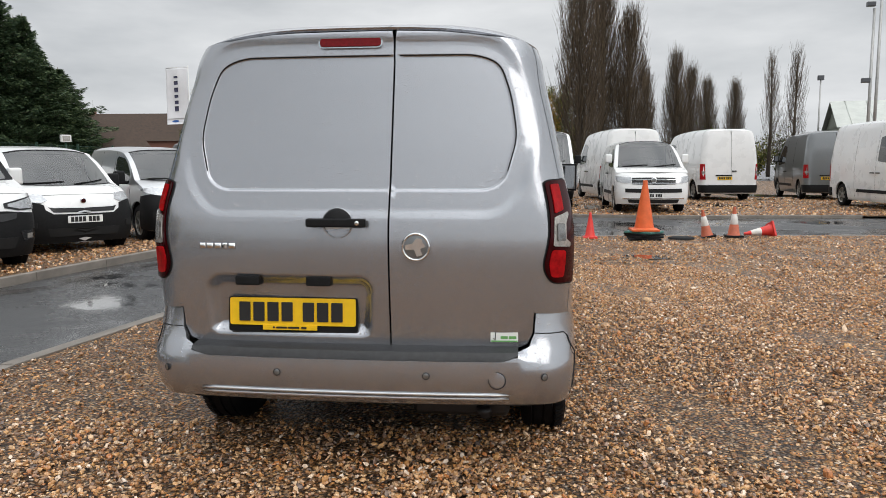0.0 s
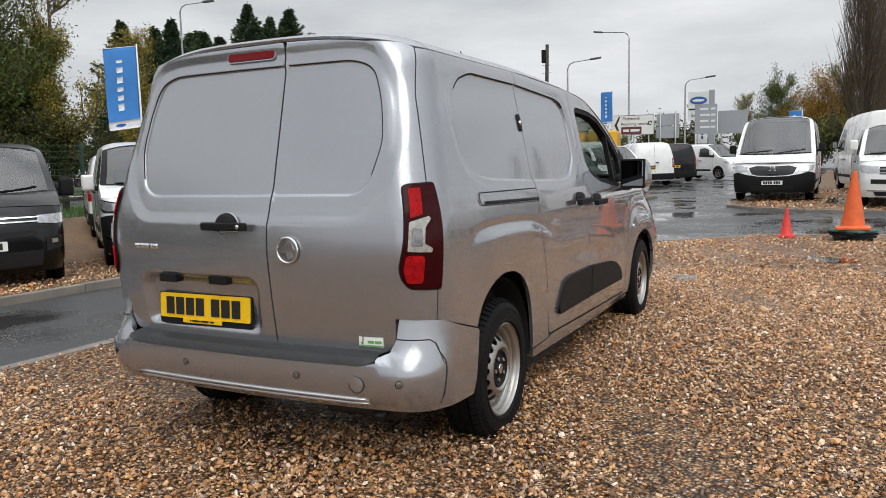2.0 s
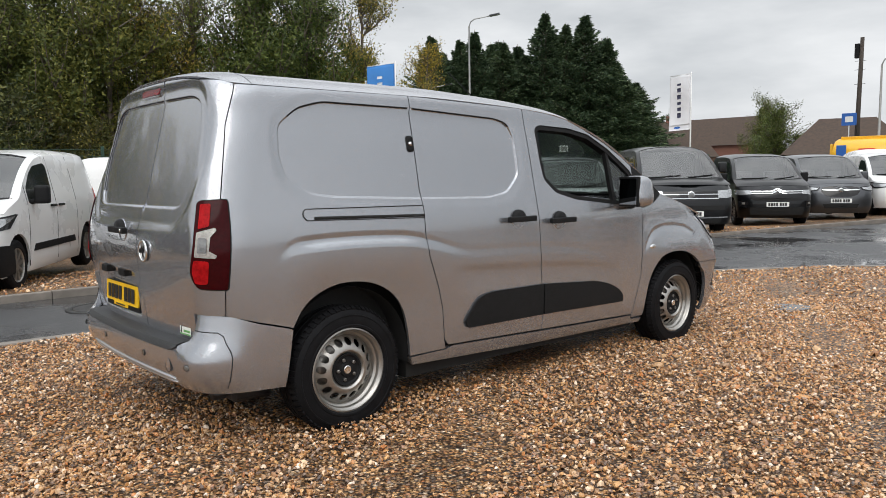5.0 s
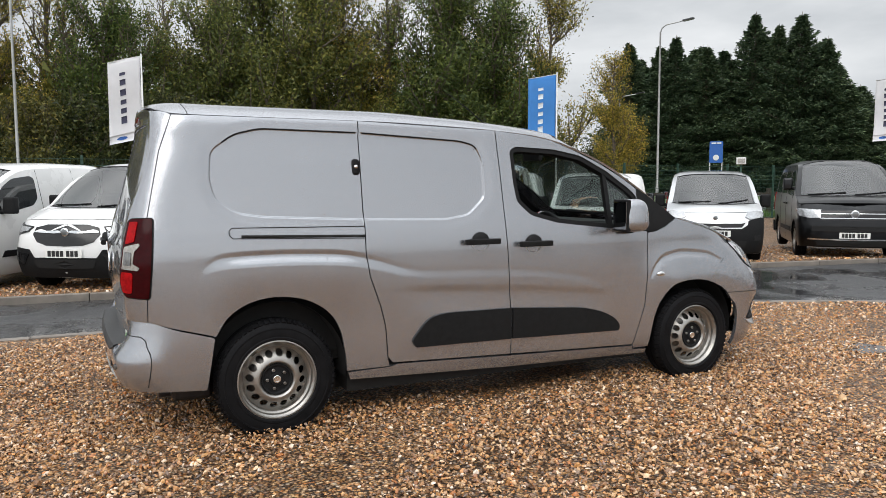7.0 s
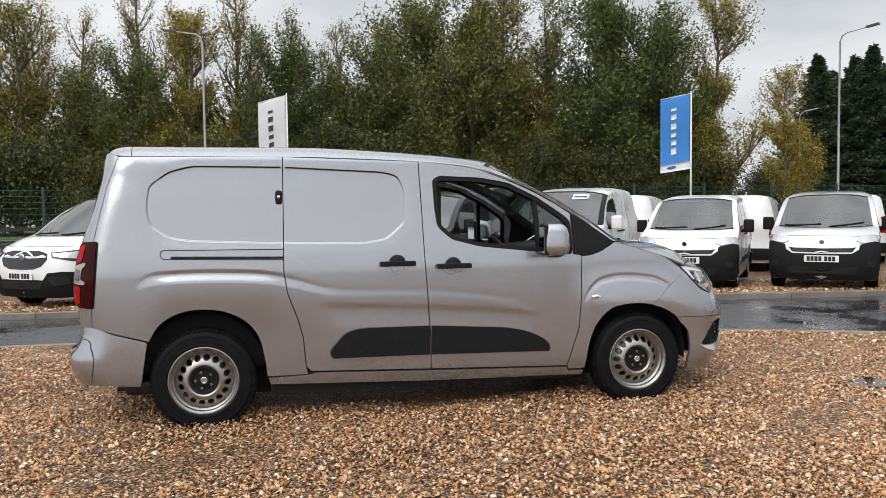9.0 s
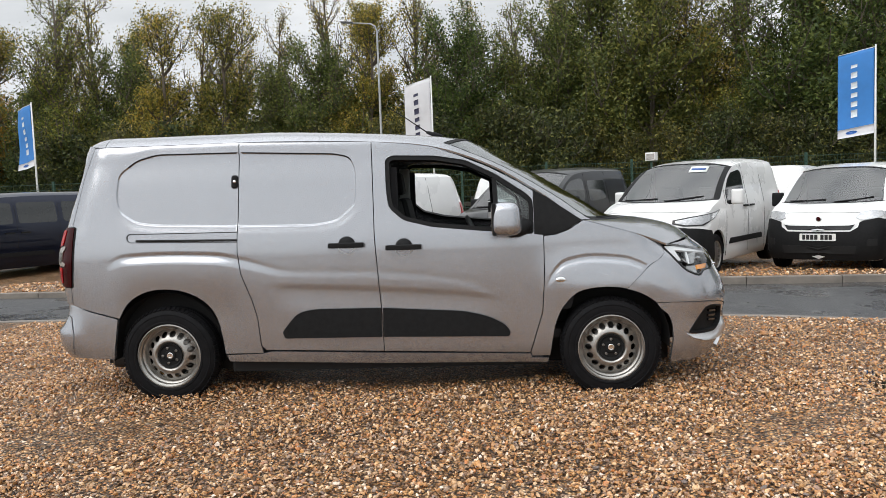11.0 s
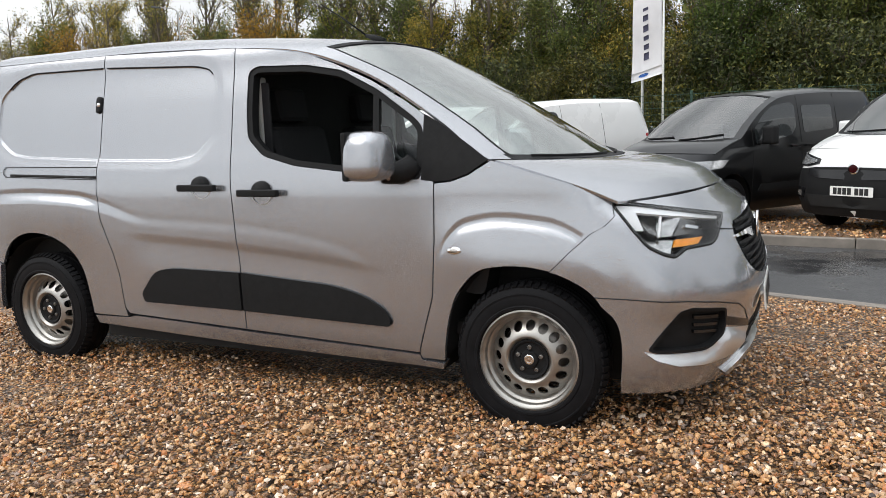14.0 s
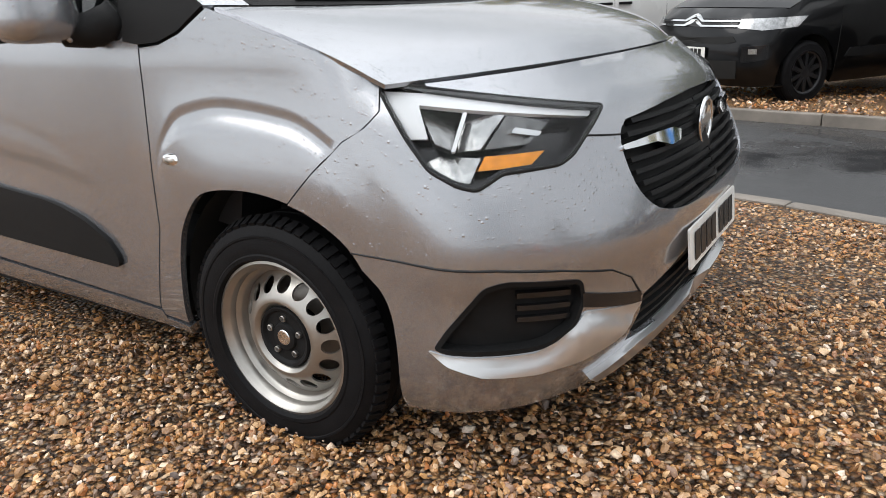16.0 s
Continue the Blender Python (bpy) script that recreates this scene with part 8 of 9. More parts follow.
for z, x in ((9.4, -0.5), (5.6, -0.55), (10.4, 0.2)):
    part("floodlight", box(x - 0.2, -0.12, z - 0.12, x + 0.2, 0.12, z + 0.12, 0.04), M_GREYCAR, root)
root = thing("light_mast", "slim steel camera pole", "mast", Matrix.Translation((31.0, 80.0, 0)))
part("pole", tube_mesh([(0, 0, 0), (0, 0, 10.2)], [0.1, 0.07], 8), M_POLE, root)
part("floodlight", box(-0.3, -0.15, 10.0, 0.3, 0.15, 10.5, 0.05), M_GREYCAR, root)


def board(root, name, w, h, z, mat, y=0.0, x=0.0, d=0.05, parent=None, r=0.06):
    v, f = plate_lot(w, h, d, r)
    return part(name, mesh_from(*moved((v, f), Matrix.Translation((x, y, z))), smooth=False), mat, parent or root)


def words(text, size, m, mat, parent, name="lettering"):
    cu = bpy.data.curves.new(name, "FONT")
    cu.body, cu.size, cu.align_x, cu.align_y, cu.extrude = text, size, "CENTER", "CENTER", 0.004
    tmp = bpy.data.objects.new(name, cu)
    scene.collection.objects.link(tmp)
    bpy.context.view_layer.update()
    me = bpy.data.meshes.new_from_object(tmp.evaluated_get(bpy.context.evaluated_depsgraph_get()))
    bpy.data.objects.remove(tmp)
    me.transform(m @ Matrix.Rotation(radians(90), 4, "X"))
    me.materials.clear()
    return part(name, me, mat, parent)


def facing(x, y, turn):
    return Matrix.Translation((x, y, 0)) @ Matrix.Rotation(radians(turn), 4, "Z")


root = thing("direction_sign", "white direction sign with black words on posts", "sign", facing(-9.0, 50.0, 12))
for x in (-1.0, 0.0, 1.0):
    part("post", tube_mesh([(x, 0.06, 0), (x, 0.06, 4.3)], 0.05, 8), M_POLE, root)
bd = board(root, "panel", 2.7, 1.35, 3.55, M_SIGNWHITE)
rim = [(-1.31, -0.005, 2.9), (1.31, -0.005, 2.9), (1.31, -0.005, 4.2), (-1.31, -0.005, 4.2)]
part("border", tube_mesh(rim, 0.014, 4, True), M_PLATEINK, bd)
part("arrow", mesh_from(*sheet([(-1.28, 3.55), (-0.98, 4.15), (-0.88, 4.15), (-1.1, 3.55), (-0.88, 2.95), (-0.98, 2.95)], lambda q: np.stack((q[:, 0], 0 * q[:, 0] - 0.01, q[:, 1]), 1), grid=1, gap=0, depth=0.008, step=9), smooth=False), M_PLATEINK, bd)
words("Padworth", 0.30, Matrix.Translation((-0.15, -0.012, 3.98)), M_PLATEINK, bd)
words("Recycling centre", 0.27, Matrix.Translation((0.05, -0.012, 3.62)), M_PLATEINK, bd)
bb = board(root, "brown_panel", 1.35, 0.5, 3.18, M_SIGNBROWN, -0.012, -0.15, 0.01, bd)
part("panel_mark", mesh_from(*moved(bars_lot(1.1, 0.16, [(0.0, 0.35), (0.45, 1.0)], 0.004), Matrix.Translation((-0.15, -0.022, 3.18))), smooth=False), M_SIGNWHITE, bb)
ring = tube([(1.08 + 0.12 * math.cos(k), -0.015, 3.66 + 0.12 * math.sin(k)) for k in np.linspace(0, 5.4, 12)], 0.03, 5)
part("recycling_mark", mesh_from(*ring), M_PLATEINK, bd)
root = thing("road_sign", "grey back of a road sign on posts", "sign", facing(-6.9, 51.0, 10))
for x in (-0.5, 0.5):
    part("post", tube_mesh([(x, -0.06, 0), (x, -0.06, 4.4)], 0.05, 8), M_POLE, root)
for z in (3.0, 3.85):
    board(root, "panel", 1.5, 0.8, z, M_SIGNGREY)
root = thing("roundabout_sign", "white sign with a black roundabout plan", "sign", facing(-12.6, 51.5, 14))
for x in (-0.5, 0.5):
    part("post", tube_mesh([(x, 0.06, 0), (x, 0.06, 3.9)], 0.05, 8), M_POLE, root)
bd = board(root, "panel", 1.75, 1.45, 3.45, M_SIGNWHITE)
part("ring", mesh_from(*tube([(0.2 + 0.24 * math.cos(k), -0.012, 3.3 + 0.24 * math.sin(k)) for k in np.linspace(0, 6.1, 20)], 0.045, 6, True, True)), M_PLATEINK, bd)
for a, b in (((0.2, 2.8), (0.2, 3.05)), ((0.2, 3.55), (0.2, 3.85)), ((-0.35, 3.3), (-0.05, 3.3)), ((0.45, 3.3), (0.7, 3.3))):
    part("arm", tube_mesh([(a[0], -0.012, a[1]), (b[0], -0.012, b[1])], 0.04, 6), M_PLATEINK, bd)
part("sign_bar", mesh_from(*moved(bars_lot(0.9, 0.1, [(0, 0.6), (0.68, 1)], 0.004), Matrix.Translation((0.0, -0.012, 3.98))), smooth=False), M_PLATEINK, bd)
root = thing("totem_sign", "white garage totem with a blue oval", "sign", facing(-8.6, 81.7, 6))
part("column", box(0.62, 0.0, 0, 1.2, 0.5, 8.2, 0.05), M_SIGNGREY, root)
bd = board(root, "panel", 2.05, 2.9, 6.6, M_SIGNWHITE, -0.1, -0.4, 0.4)
v, f = sheet(circle(0, 0, 0.85, 28, 0.40), lambda q: np.stack((q[:, 0] - 0.4, 0 * q[:, 0] - 0.13, q[:, 1] + 7.15), 1), grid=1, gap=0, depth=0.02, step=9)
part("blue_oval", mesh_from(v, f, smooth=False), M_SIGNBLUE, bd)
v, f = sheet(circle(0, 0, 0.62, 20, 0.14), lambda q: np.stack((q[:, 0] - 0.4, 0 * q[:, 0] - 0.15, q[:, 1] + 7.15), 1), grid=1, gap=0, depth=0.015, step=9)
part("oval_mark", mesh_from(v, f, smooth=False), M_SIGNWHITE, bd)
part("rule", box(-1.38, -0.14, 6.18, 0.58, -0.1, 6.32), M_PLATEINK, bd)
words("Service", 0.52, Matrix.Translation((-0.4, -0.13, 5.62)), M_PLATEINK, bd)
root = thing("dealer_board", "pale grey dealer board on posts", "sign", facing(-5.3, 58.0, 4))
for x in (-0.6, 0.6):
    part("post", tube_mesh([(x, 0.1, 0), (x, 0.1, 5.0)], 0.06, 8), M_POLE, root)
bd = board(root, "panel", 1.6, 2.2, 4.1, M_SIGNGREY, 0, 0, 0.12)
for k in range(4):
    part("board_bar", mesh_from(*moved(bars_lot(1.1, 0.15, [(0, 0.55 + 0.1 * (k % 2)), (0.72, 1)], 0.004), Matrix.Translation((0.12, -0.012, 4.85 - 0.45 * k))), smooth=False), M_SIGNWHITE, bd)
root = thing("sign_back", "plain grey back of a large sign", "sign", facing(-3.5, 59.0, 0))
board(root, "panel", 2.1, 1.7, 3.85, M_SIGNGREY, 0, 0, 0.15)
for x in (-0.8, 0.8):
    part("post", tube_mesh([(x, 0.25, 0), (x, 0.25, 4.2)], 0.07, 8), M_POLE, root)
root = thing("parking_sign", "blue information sign on two posts", "sign", facing(-22.6, 28.0, 48))
for x in (-0.28, 0.28):
    part("post", tube_mesh([(x, 0.05, 0), (x, 0.05, 3.3)], 0.03, 8), M_POLE, root)
bd = board(root, "panel", 0.62, 1.05, 2.95, M_SIGNBLUE)
part("sign_bar", mesh_from(*moved(bars_lot(0.45, 0.07, [(0, 0.5), (0.56, 1)], 0.004), Matrix.Translation((0, -0.012, 3.38))), smooth=False), M_SIGNWHITE, bd)
v, f = sheet(circle(0, 0, 0.14, 20), lambda q: np.stack((q[:, 0], 0 * q[:, 0] - 0.014, q[:, 1] + 2.68), 1), grid=1, gap=0, depth=0.01, step=9)
part("sign_disc", mesh_from(v, f, smooth=False), M_SIGNWHITE, bd)
root = thing("parking_sign", "small square blue sign on a post", "sign", facing(-17.45, 55.2, 8))
part("post", tube_mesh([(0, 0.05, 0), (0, 0.05, 5.15)], 0.04, 8), M_POLE, root)
bd = board(root, "panel", 0.95, 0.85, 4.75, M_SIGNBLUE)
board(root, "sign_mark", 0.5, 0.4, 4.75, M_SIGNWHITE, -0.012, 0, 0.01, bd)

# green mesh fence, timber rails behind it, and the verge
FENCE_X = -16.6
root = thing("mesh_fence", "dark green welded mesh fence on posts", "fence", kind="structure")
post_me = bpy.data.meshes.new("fence_post")
bm = box(-0.035, -0.035, 0, 0.035, 0.035, 2.15, 0.006)
bm.to_mesh(post_me)
bm.free()
post_me.materials.append(M_FENCE)
bay = []
for k in range(13):
    z = 0.08 + k * 0.165
    bay.append(tube([(0, 0, z), (0, 2.5, z)], 0.006, 4, False))
for k in range(1, 32):
    bay.append(tube([(0, k * 0.08, 0.05), (0, k * 0.08, 2.08)], 0.0035, 3, False))
bay_me = mesh_from(*join(*bay))
bay_me.materials.append(M_FENCE)
for k in range(-14, 18):
    y = k * 2.5
    ob = new("fence_post", post_me)
    ob.parent, ob.matrix_basis = root, Matrix.Translation((FENCE_X, y, 0))
    ob = new("mesh_panel", bay_me)
    ob.parent, ob.matrix_basis = root, Matrix.Translation((FENCE_X + 0.04, y, 0.0))
root = thing("rail_fence", "weathered timber post and rail fence", "fence", kind="structure")
tp = bpy.data.meshes.new("timber_post")
bm = box(-0.07, -0.09, 0, 0.07, 0.09, 1.25, 0.012)
bm.to_mesh(tp)
bm.free()
tp.materials.append(M_WOOD)
tr = bpy.data.meshes.new("timber_rail")
bm = box(-0.03, 0, -0.06, 0.03, 2.78, 0.06, 0.008)
bm.to_mesh(tr)
bm.free()
tr.materials.append(M_WOOD)
for k in range(-12, 14):
    y = k * 2.8
    ob = new("timber_post", tp)
    ob.parent, ob.matrix_basis = root, pose(-19.4, y, -0.05, 0, random.uniform(-1.5, 1.5), 0)
    for z in (0.45, 0.95):
        ob = new("timber_rail", tr)
        ob.parent, ob.matrix_basis = root, pose(-19.3, y, z, random.uniform(-0.5, 0.5), 0, 0)
verge = flat_region([(-23.5, -60), (-16.9, -60), (-16.9, 36), (-23.5, 36)], 0.03, 1.2, 0.05)
tagged(part("grass_verge", verge, M_GRASSBED), "rough grass verge behind the fence", "grass", kind="structure")
blades_v, blades_f = [], []
rng = np.random.default_rng(5)
for _ in range(14000):
    x, y, h, a = rng.uniform(-20.5, -16.9), rng.uniform(-18, 34), rng.uniform(0.08, 0.28), rng.uniform(0, 6.28)
    o = len(blades_v)
    c, s = 0.025 * math.cos(a), 0.025 * math.sin(a)
    blades_v += [(x - c, y - s, 0.02), (x + c, y + s, 0.02), (x + rng.uniform(-0.08, 0.08), y + rng.uniform(-0.08, 0.08), h)]
    blades_f.append((o, o + 1, o + 2))
tagged(part("grass", mesh_from(blades_v, blades_f), M_GRASS), "green grass blades on the verge", "grass", kind="stuff")
far_verge = flat_region([(-70, -60), (-37.5, -60), (-37.5, 70), (-70, 70)], 0.02, 4, 0.1)
tagged(part("woodland_floor", far_verge, M_GRASSBED), "dark leaf-strewn ground under the trees", "ground", kind="structure")

# pale box lamps on posts along the fence
for x, y in ((-16.45, 8.04), (-14.44, 20.87)):
    root = thing("post_lamp", "small pale box lamp on a slim post", "lamp", facing(x, y, 50), "box lamps by the fence")
    part("post", tube_mesh([(0, 0, 0), (0, 0, 2.10)], 0.03, 8), M_FENCE, root)
    housing = part("housing", box(-0.16, -0.08, 2.08, 0.16, 0.08, 2.32, 0.02), M_SIGNWHITE, root)
    part("lens", box(-0.12, -0.092, 2.12, 0.12, -0.078, 2.28, 0.004), M_CLEARLENS, housing)

# ---- buildings and the tanker ----
def house(x, y, w, d, eave, ridge, turn, label, chimney=True, hip=0.3):
    root = thing("house", label, "house", facing(x, y, turn))
    part("wall", box(-w / 2, -d / 2, 0, w / 2, d / 2, eave), M_BRICK, root)
    v = [(-w / 2 - 0.4, -d / 2 - 0.4, eave - 0.1), (w / 2 + 0.4, -d / 2 - 0.4, eave - 0.1), (w / 2 + 0.4, d / 2 + 0.4, eave - 0.1), (-w / 2 - 0.4, d / 2 + 0.4, eave - 0.1), (-w / 2 + d * hip, 0, ridge), (w / 2 - d * hip, 0, ridge)]
    rf = part("roof", mesh_from(v, [(0, 1, 5, 4), (2, 3, 4, 5), (1, 2, 5), (3, 0, 4), (3, 2, 1, 0)], smooth=False), M_ROOFTILE, root)
    if chimney:
        ch = part("chimney", box(-w * 0.2 - 0.4, -0.3, ridge - 1.2, -w * 0.2 + 0.4, 0.3, ridge + 0.9, 0.03), M_BRICK, rf)
        part("aerial_mast", tube_mesh([(-w * 0.2, 0, ridge + 0.6), (-w * 0.2, 0, ridge + 2.2)], 0.03, 5), M_POLE, rf)
    for k in range(3):
        wx = -w * 0.32 + k * w * 0.3
        wd = part("window", box(wx - 0.7, -d / 2 - 0.06, 0.9, wx + 0.7, -d / 2 + 0.02, 2.1, 0.02), M_SIGNWHITE, root)
        part("pane", box(wx - 0.6, -d / 2 - 0.075, 1.0, wx + 0.6, -d / 2 - 0.055, 2.0), M_DARKGLASS, wd)
    return root


house(-63.0, 112.0, 24, 10, 5.2, 9.6, 2, "brick house with a long dark tiled roof", True, 0.02)
house(-24.0, 72.0, 10, 9, 2.7, 5.9, 24, "brick bungalow with a hipped tiled roof", False)
house(-56.0, 92.0, 14, 9, 3.2, 7.2, 30, "brick house with a dark tiled roof")
root = thing("fuel_tanker", "yellow road tanker parked behind the vans", "truck", facing(-13.6, 44.0, 8))
v, f = revolve([(-0.2, 0.55), (-0.15, 0.95), (0.0, 1.05), (2.7, 1.05), (2.85, 0.95), (2.9, 0.55)], 28)
tank = part("tank", sharp(mesh_from(*moved((v, f), Matrix.Translation((0, 0, 2.0)) @ Matrix.Diagonal((1, 1.15, 0.95, 1))))), M_YELLOW, root)
part("end_plate", box(-0.27, -0.9, 1.3, -0.20, 0.9, 2.7, 0.1), M_YELLOW, tank)
part("end_plate", box(2.90, -0.9, 1.3, 2.97, 0.9, 2.7, 0.1), M_YELLOW, tank)
part("walkway", box(0.1, -0.3, 2.95, 2.5, 0.3, 3.1, 0.03), M_YELLOW, root)
part("blue_panel", box(0.1, -1.24, 1.7, 0.6, -1.19, 2.6, 0.02), M_SIGNBLUE, tank)
part("red_panel", box(1.2, -1.24, 1.9, 2.0, -1.19, 2.4, 0.02), M_CONE_R, tank)
part("chassis", box(-0.2, -0.9, 0.6, 4.6, 0.9, 1.1, 0.04), M_DARK, root)
cabin = part("cab", box(3.1, -1.2, 0.7, 4.9, 1.2, 3.0, 0.15, None, 3), M_YELLOW, root)
part("cab_window", box(3.7, -1.22, 1.8, 4.6, -1.19, 2.6, 0.02), M_DARKGLASS, cabin)
for x in (0.7, 1.9, 3.9):
    for s in (1, -1):
        simple_wheel(root, Matrix.Translation((x, s * 1.15, 0.5)) @ Matrix.Rotation(radians(90 * s), 4, "Z"), 0.5, M_STEEL, 8)
root = thing("workshop", "green clad workshop with a pale metal roof", "building", facing(44.8, 79.0, -14))
part("wall", box(-12, -6, 0, 12, 6, 5.2), M_SHED, root)
v = [(-12.4, -6.5, 5.0), (12.4, -6.5, 5.0), (12.4, 0, 8.0), (-12.4, 0, 8.0), (-12.4, 6.5, 5.0), (12.4, 6.5, 5.0)]
part("roof", mesh_from(*_solid_lists(v, [(0, 1, 2, 3), (3, 2, 5, 4)], 0.12), smooth=False), M_SHEDROOF, root)
part("gable", mesh_from(*_solid_lists([(-12, -6, 5.0), (-12, 6, 5.0), (-12, 0, 7.8)], [(0, 1, 2)], -0.1), smooth=False), M_SHED, root)
for k in range(12):
    part("roof_rib", tube_mesh([(-11 + 2 * k, -6.5, 5.03), (-11 + 2 * k, 0, 8.03)], 0.05, 4), M_SHEDROOF, root)
part("roller_door", box(-6, -6.06, 0, -2, -5.98, 4.0, 0.02), M_SHEDROOF, root)

# standing water and the manhole
def puddle(x, y, rx, ry, z, seed, label):
    g = np.random.default_rng(seed)
    ph = g.uniform(0, 6.28, 4)
    pts = []
    for k in range(48):
        a = 2 * math.pi * k / 48
        r = 1 + 0.22 * math.sin(2 * a + ph[0]) + 0.16 * math.sin(3 * a + ph[1]) + 0.10 * math.sin(5 * a + ph[2]) + 0.06 * math.sin(9 * a + ph[3])
        pts.append((x + rx * r * math.cos(a), y + ry * r * math.sin(a), z))
    tagged(part("puddle", mesh_from(pts + [(x, y, z)], [(k, (k + 1) % 48, 48) for k in range(48)]), M_WATER), label, "puddle", kind="structure")


for i, (x, y, rx, ry, z) in enumerate(((6.6, 21.6, 1.1, 0.9, 0.038), (11.0, 29.6, 1.6, 1.2, 0.038), (12.4, 24.4, 0.9, 1.2, 0.038), (8.8, 26.5, 1.0, 0.8, 0.038), (2.6, 20.6, 0.8, 1.1, 0.038))):
    puddle(x, y, rx, ry, z, 300 + i, "shallow muddy puddle on the gravel lot")
for i, (x, y, rx, ry) in enumerate(((0.9, 5.7, 0.30, 0.16), (2.4, 7.6, 0.35, 0.2))):
    puddle(x, y, rx, ry, 0.044, 320 + i, "thin film of water among wet gravel")
root = thing("manhole_cover", "round cast iron manhole cover in wet road", "manhole cover", Matrix.Translation((-4.17, 1.19, -0.03)))
part("cover", mesh_from(*revolve([(-0.01, 0.30), (0.008, 0.30), (0.010, 0.29), (0.010, 0.001)], 36, "z")), M_IRON, root)
part("frame", mesh_from(*revolve([(-0.01, 0.37), (0.007, 0.37), (0.009, 0.36), (0.009, 0.315), (-0.01, 0.312)], 36, "z")), M_IRON, root)

# ---- trees ----
def limb_paths(rng, height, spread, limbs, start, rise):
    """Trunk and limbs as lists of points and radii."""
    lean = rng.uniform(-0.03, 0.03, 2)
    trunk = [Vector((lean[0] * z + 0.15 * math.sin(z * 0.5), lean[1] * z + 0.12 * math.cos(z * 0.6), z)) for z in np.linspace(0, height * 0.95, 9)]
    r0 = height * 0.014
    out = [(trunk, [r0 * (1 - 0.9 * k / 8) + 0.012 for k in range(9)])]
    tips = []
    for _ in range(limbs):
        t = rng.uniform(start, 0.92)
        i = min(7, int(t * 8))
        p = trunk[i].lerp(trunk[i + 1], t * 8 - i)
        a = rng.uniform(0, 2 * math.pi)
        ln = spread * (1.15 - 0.75 * t) * rng.uniform(0.6, 1.15)
        d = Vector((math.cos(a), math.sin(a), rise * rng.uniform(0.7, 1.5))).normalized()
        pts = [p]
        for k in range(5):
            d = (d + Vector(rng.uniform(-0.18, 0.18, 3)) + Vector((0, 0, 0.10))).normalized()
            pts.append(pts[-1] + d * ln / 5)
        rr = r0 * (1 - 0.80 * t) * 0.62
        out.append((pts, [rr * (1 - 0.16 * k) + 0.006 for k in range(6)]))
        tips += pts[2:]
        for _ in range(9):
            q = pts[rng.integers(1, 6)]
            e = (d + Vector(rng.uniform(-0.9, 0.9, 3)) + Vector((0, 0, 0.45))).normalized()
            k = rng.uniform(0.3, 0.6)
            tw = [q, q + e * ln * k * 0.5, q + (e + Vector((0, 0, 0.3))).normalized() * ln * k]
            out.append((tw, [rr * 0.35 + 0.012, rr * 0.25 + 0.010, 0.008]))
            tips += tw[1:]
    return out, tips, trunk


def leaf_mesh(rng, centres, count, scatter, size, flat=0.6):
    """Many small leaf blades scattered about centres, each an island of its own."""
    c = np.array([tuple(p) for p in centres])
    idx = rng.integers(0, len(c), count)
    pos = c[idx] + rng.normal(0, 1, (count, 3)) * scatter
    s = rng.uniform(0.6, 1.4, count) * size
    u = rng.normal(0, 1, (count, 3))
    u /= np.linalg.norm(u, axis=1)[:, None]
    w = rng.normal(0, 1, (count, 3))
    v = np.cross(u, w)
    v /= np.linalg.norm(v, axis=1)[:, None]
    a, b = u * s[:, None], v * (s * flat)[:, None]
    verts = np.stack((pos - a, pos + b * 0.9, pos + a * 0.8 - b * 0.5), 1).reshape(-1, 3)
    me = bpy.data.meshes.new("leaves")
    me.vertices.add(len(verts))
    me.vertices.foreach_set("co", verts.ravel())
    me.loops.add(count * 3)
    me.loops.foreach_set("vertex_index", np.arange(count * 3))
    me.polygons.add(count)
    me.polygons.foreach_set("loop_start", np.arange(count) * 3)
    me.update()
    me.validate()
    return me


def broadleaf(name, label, seed, height, spread, limbs, leaves, mat, start=0.22, rise=0.75, size=0.17, scatter=0.5, category="tree"):
    rng = np.random.default_rng(seed)
    paths, tips, trunk = limb_paths(rng, height, spread, limbs, start, rise)
    root = thing(name, label, category, Matrix.Translation((0, 0, -200)), "trees of the roadside belt")
    part("trunk", mesh_from(*tube(*paths[0], 8)), M_BARK, root)
    part("branchwork", mesh_from(*join(*[tube(p, r, 5 if len(p) > 3 else 3, False) for p, r in paths[1:]])), M_BARK, root)
    weight = [p for p in tips for _ in range(5 if p.z < 0.40 * height else 3 if p.z < 0.62 * height else 1)]
    part("crown", leaf_mesh(rng, weight, leaves, scatter, size), mat, root)
    return root


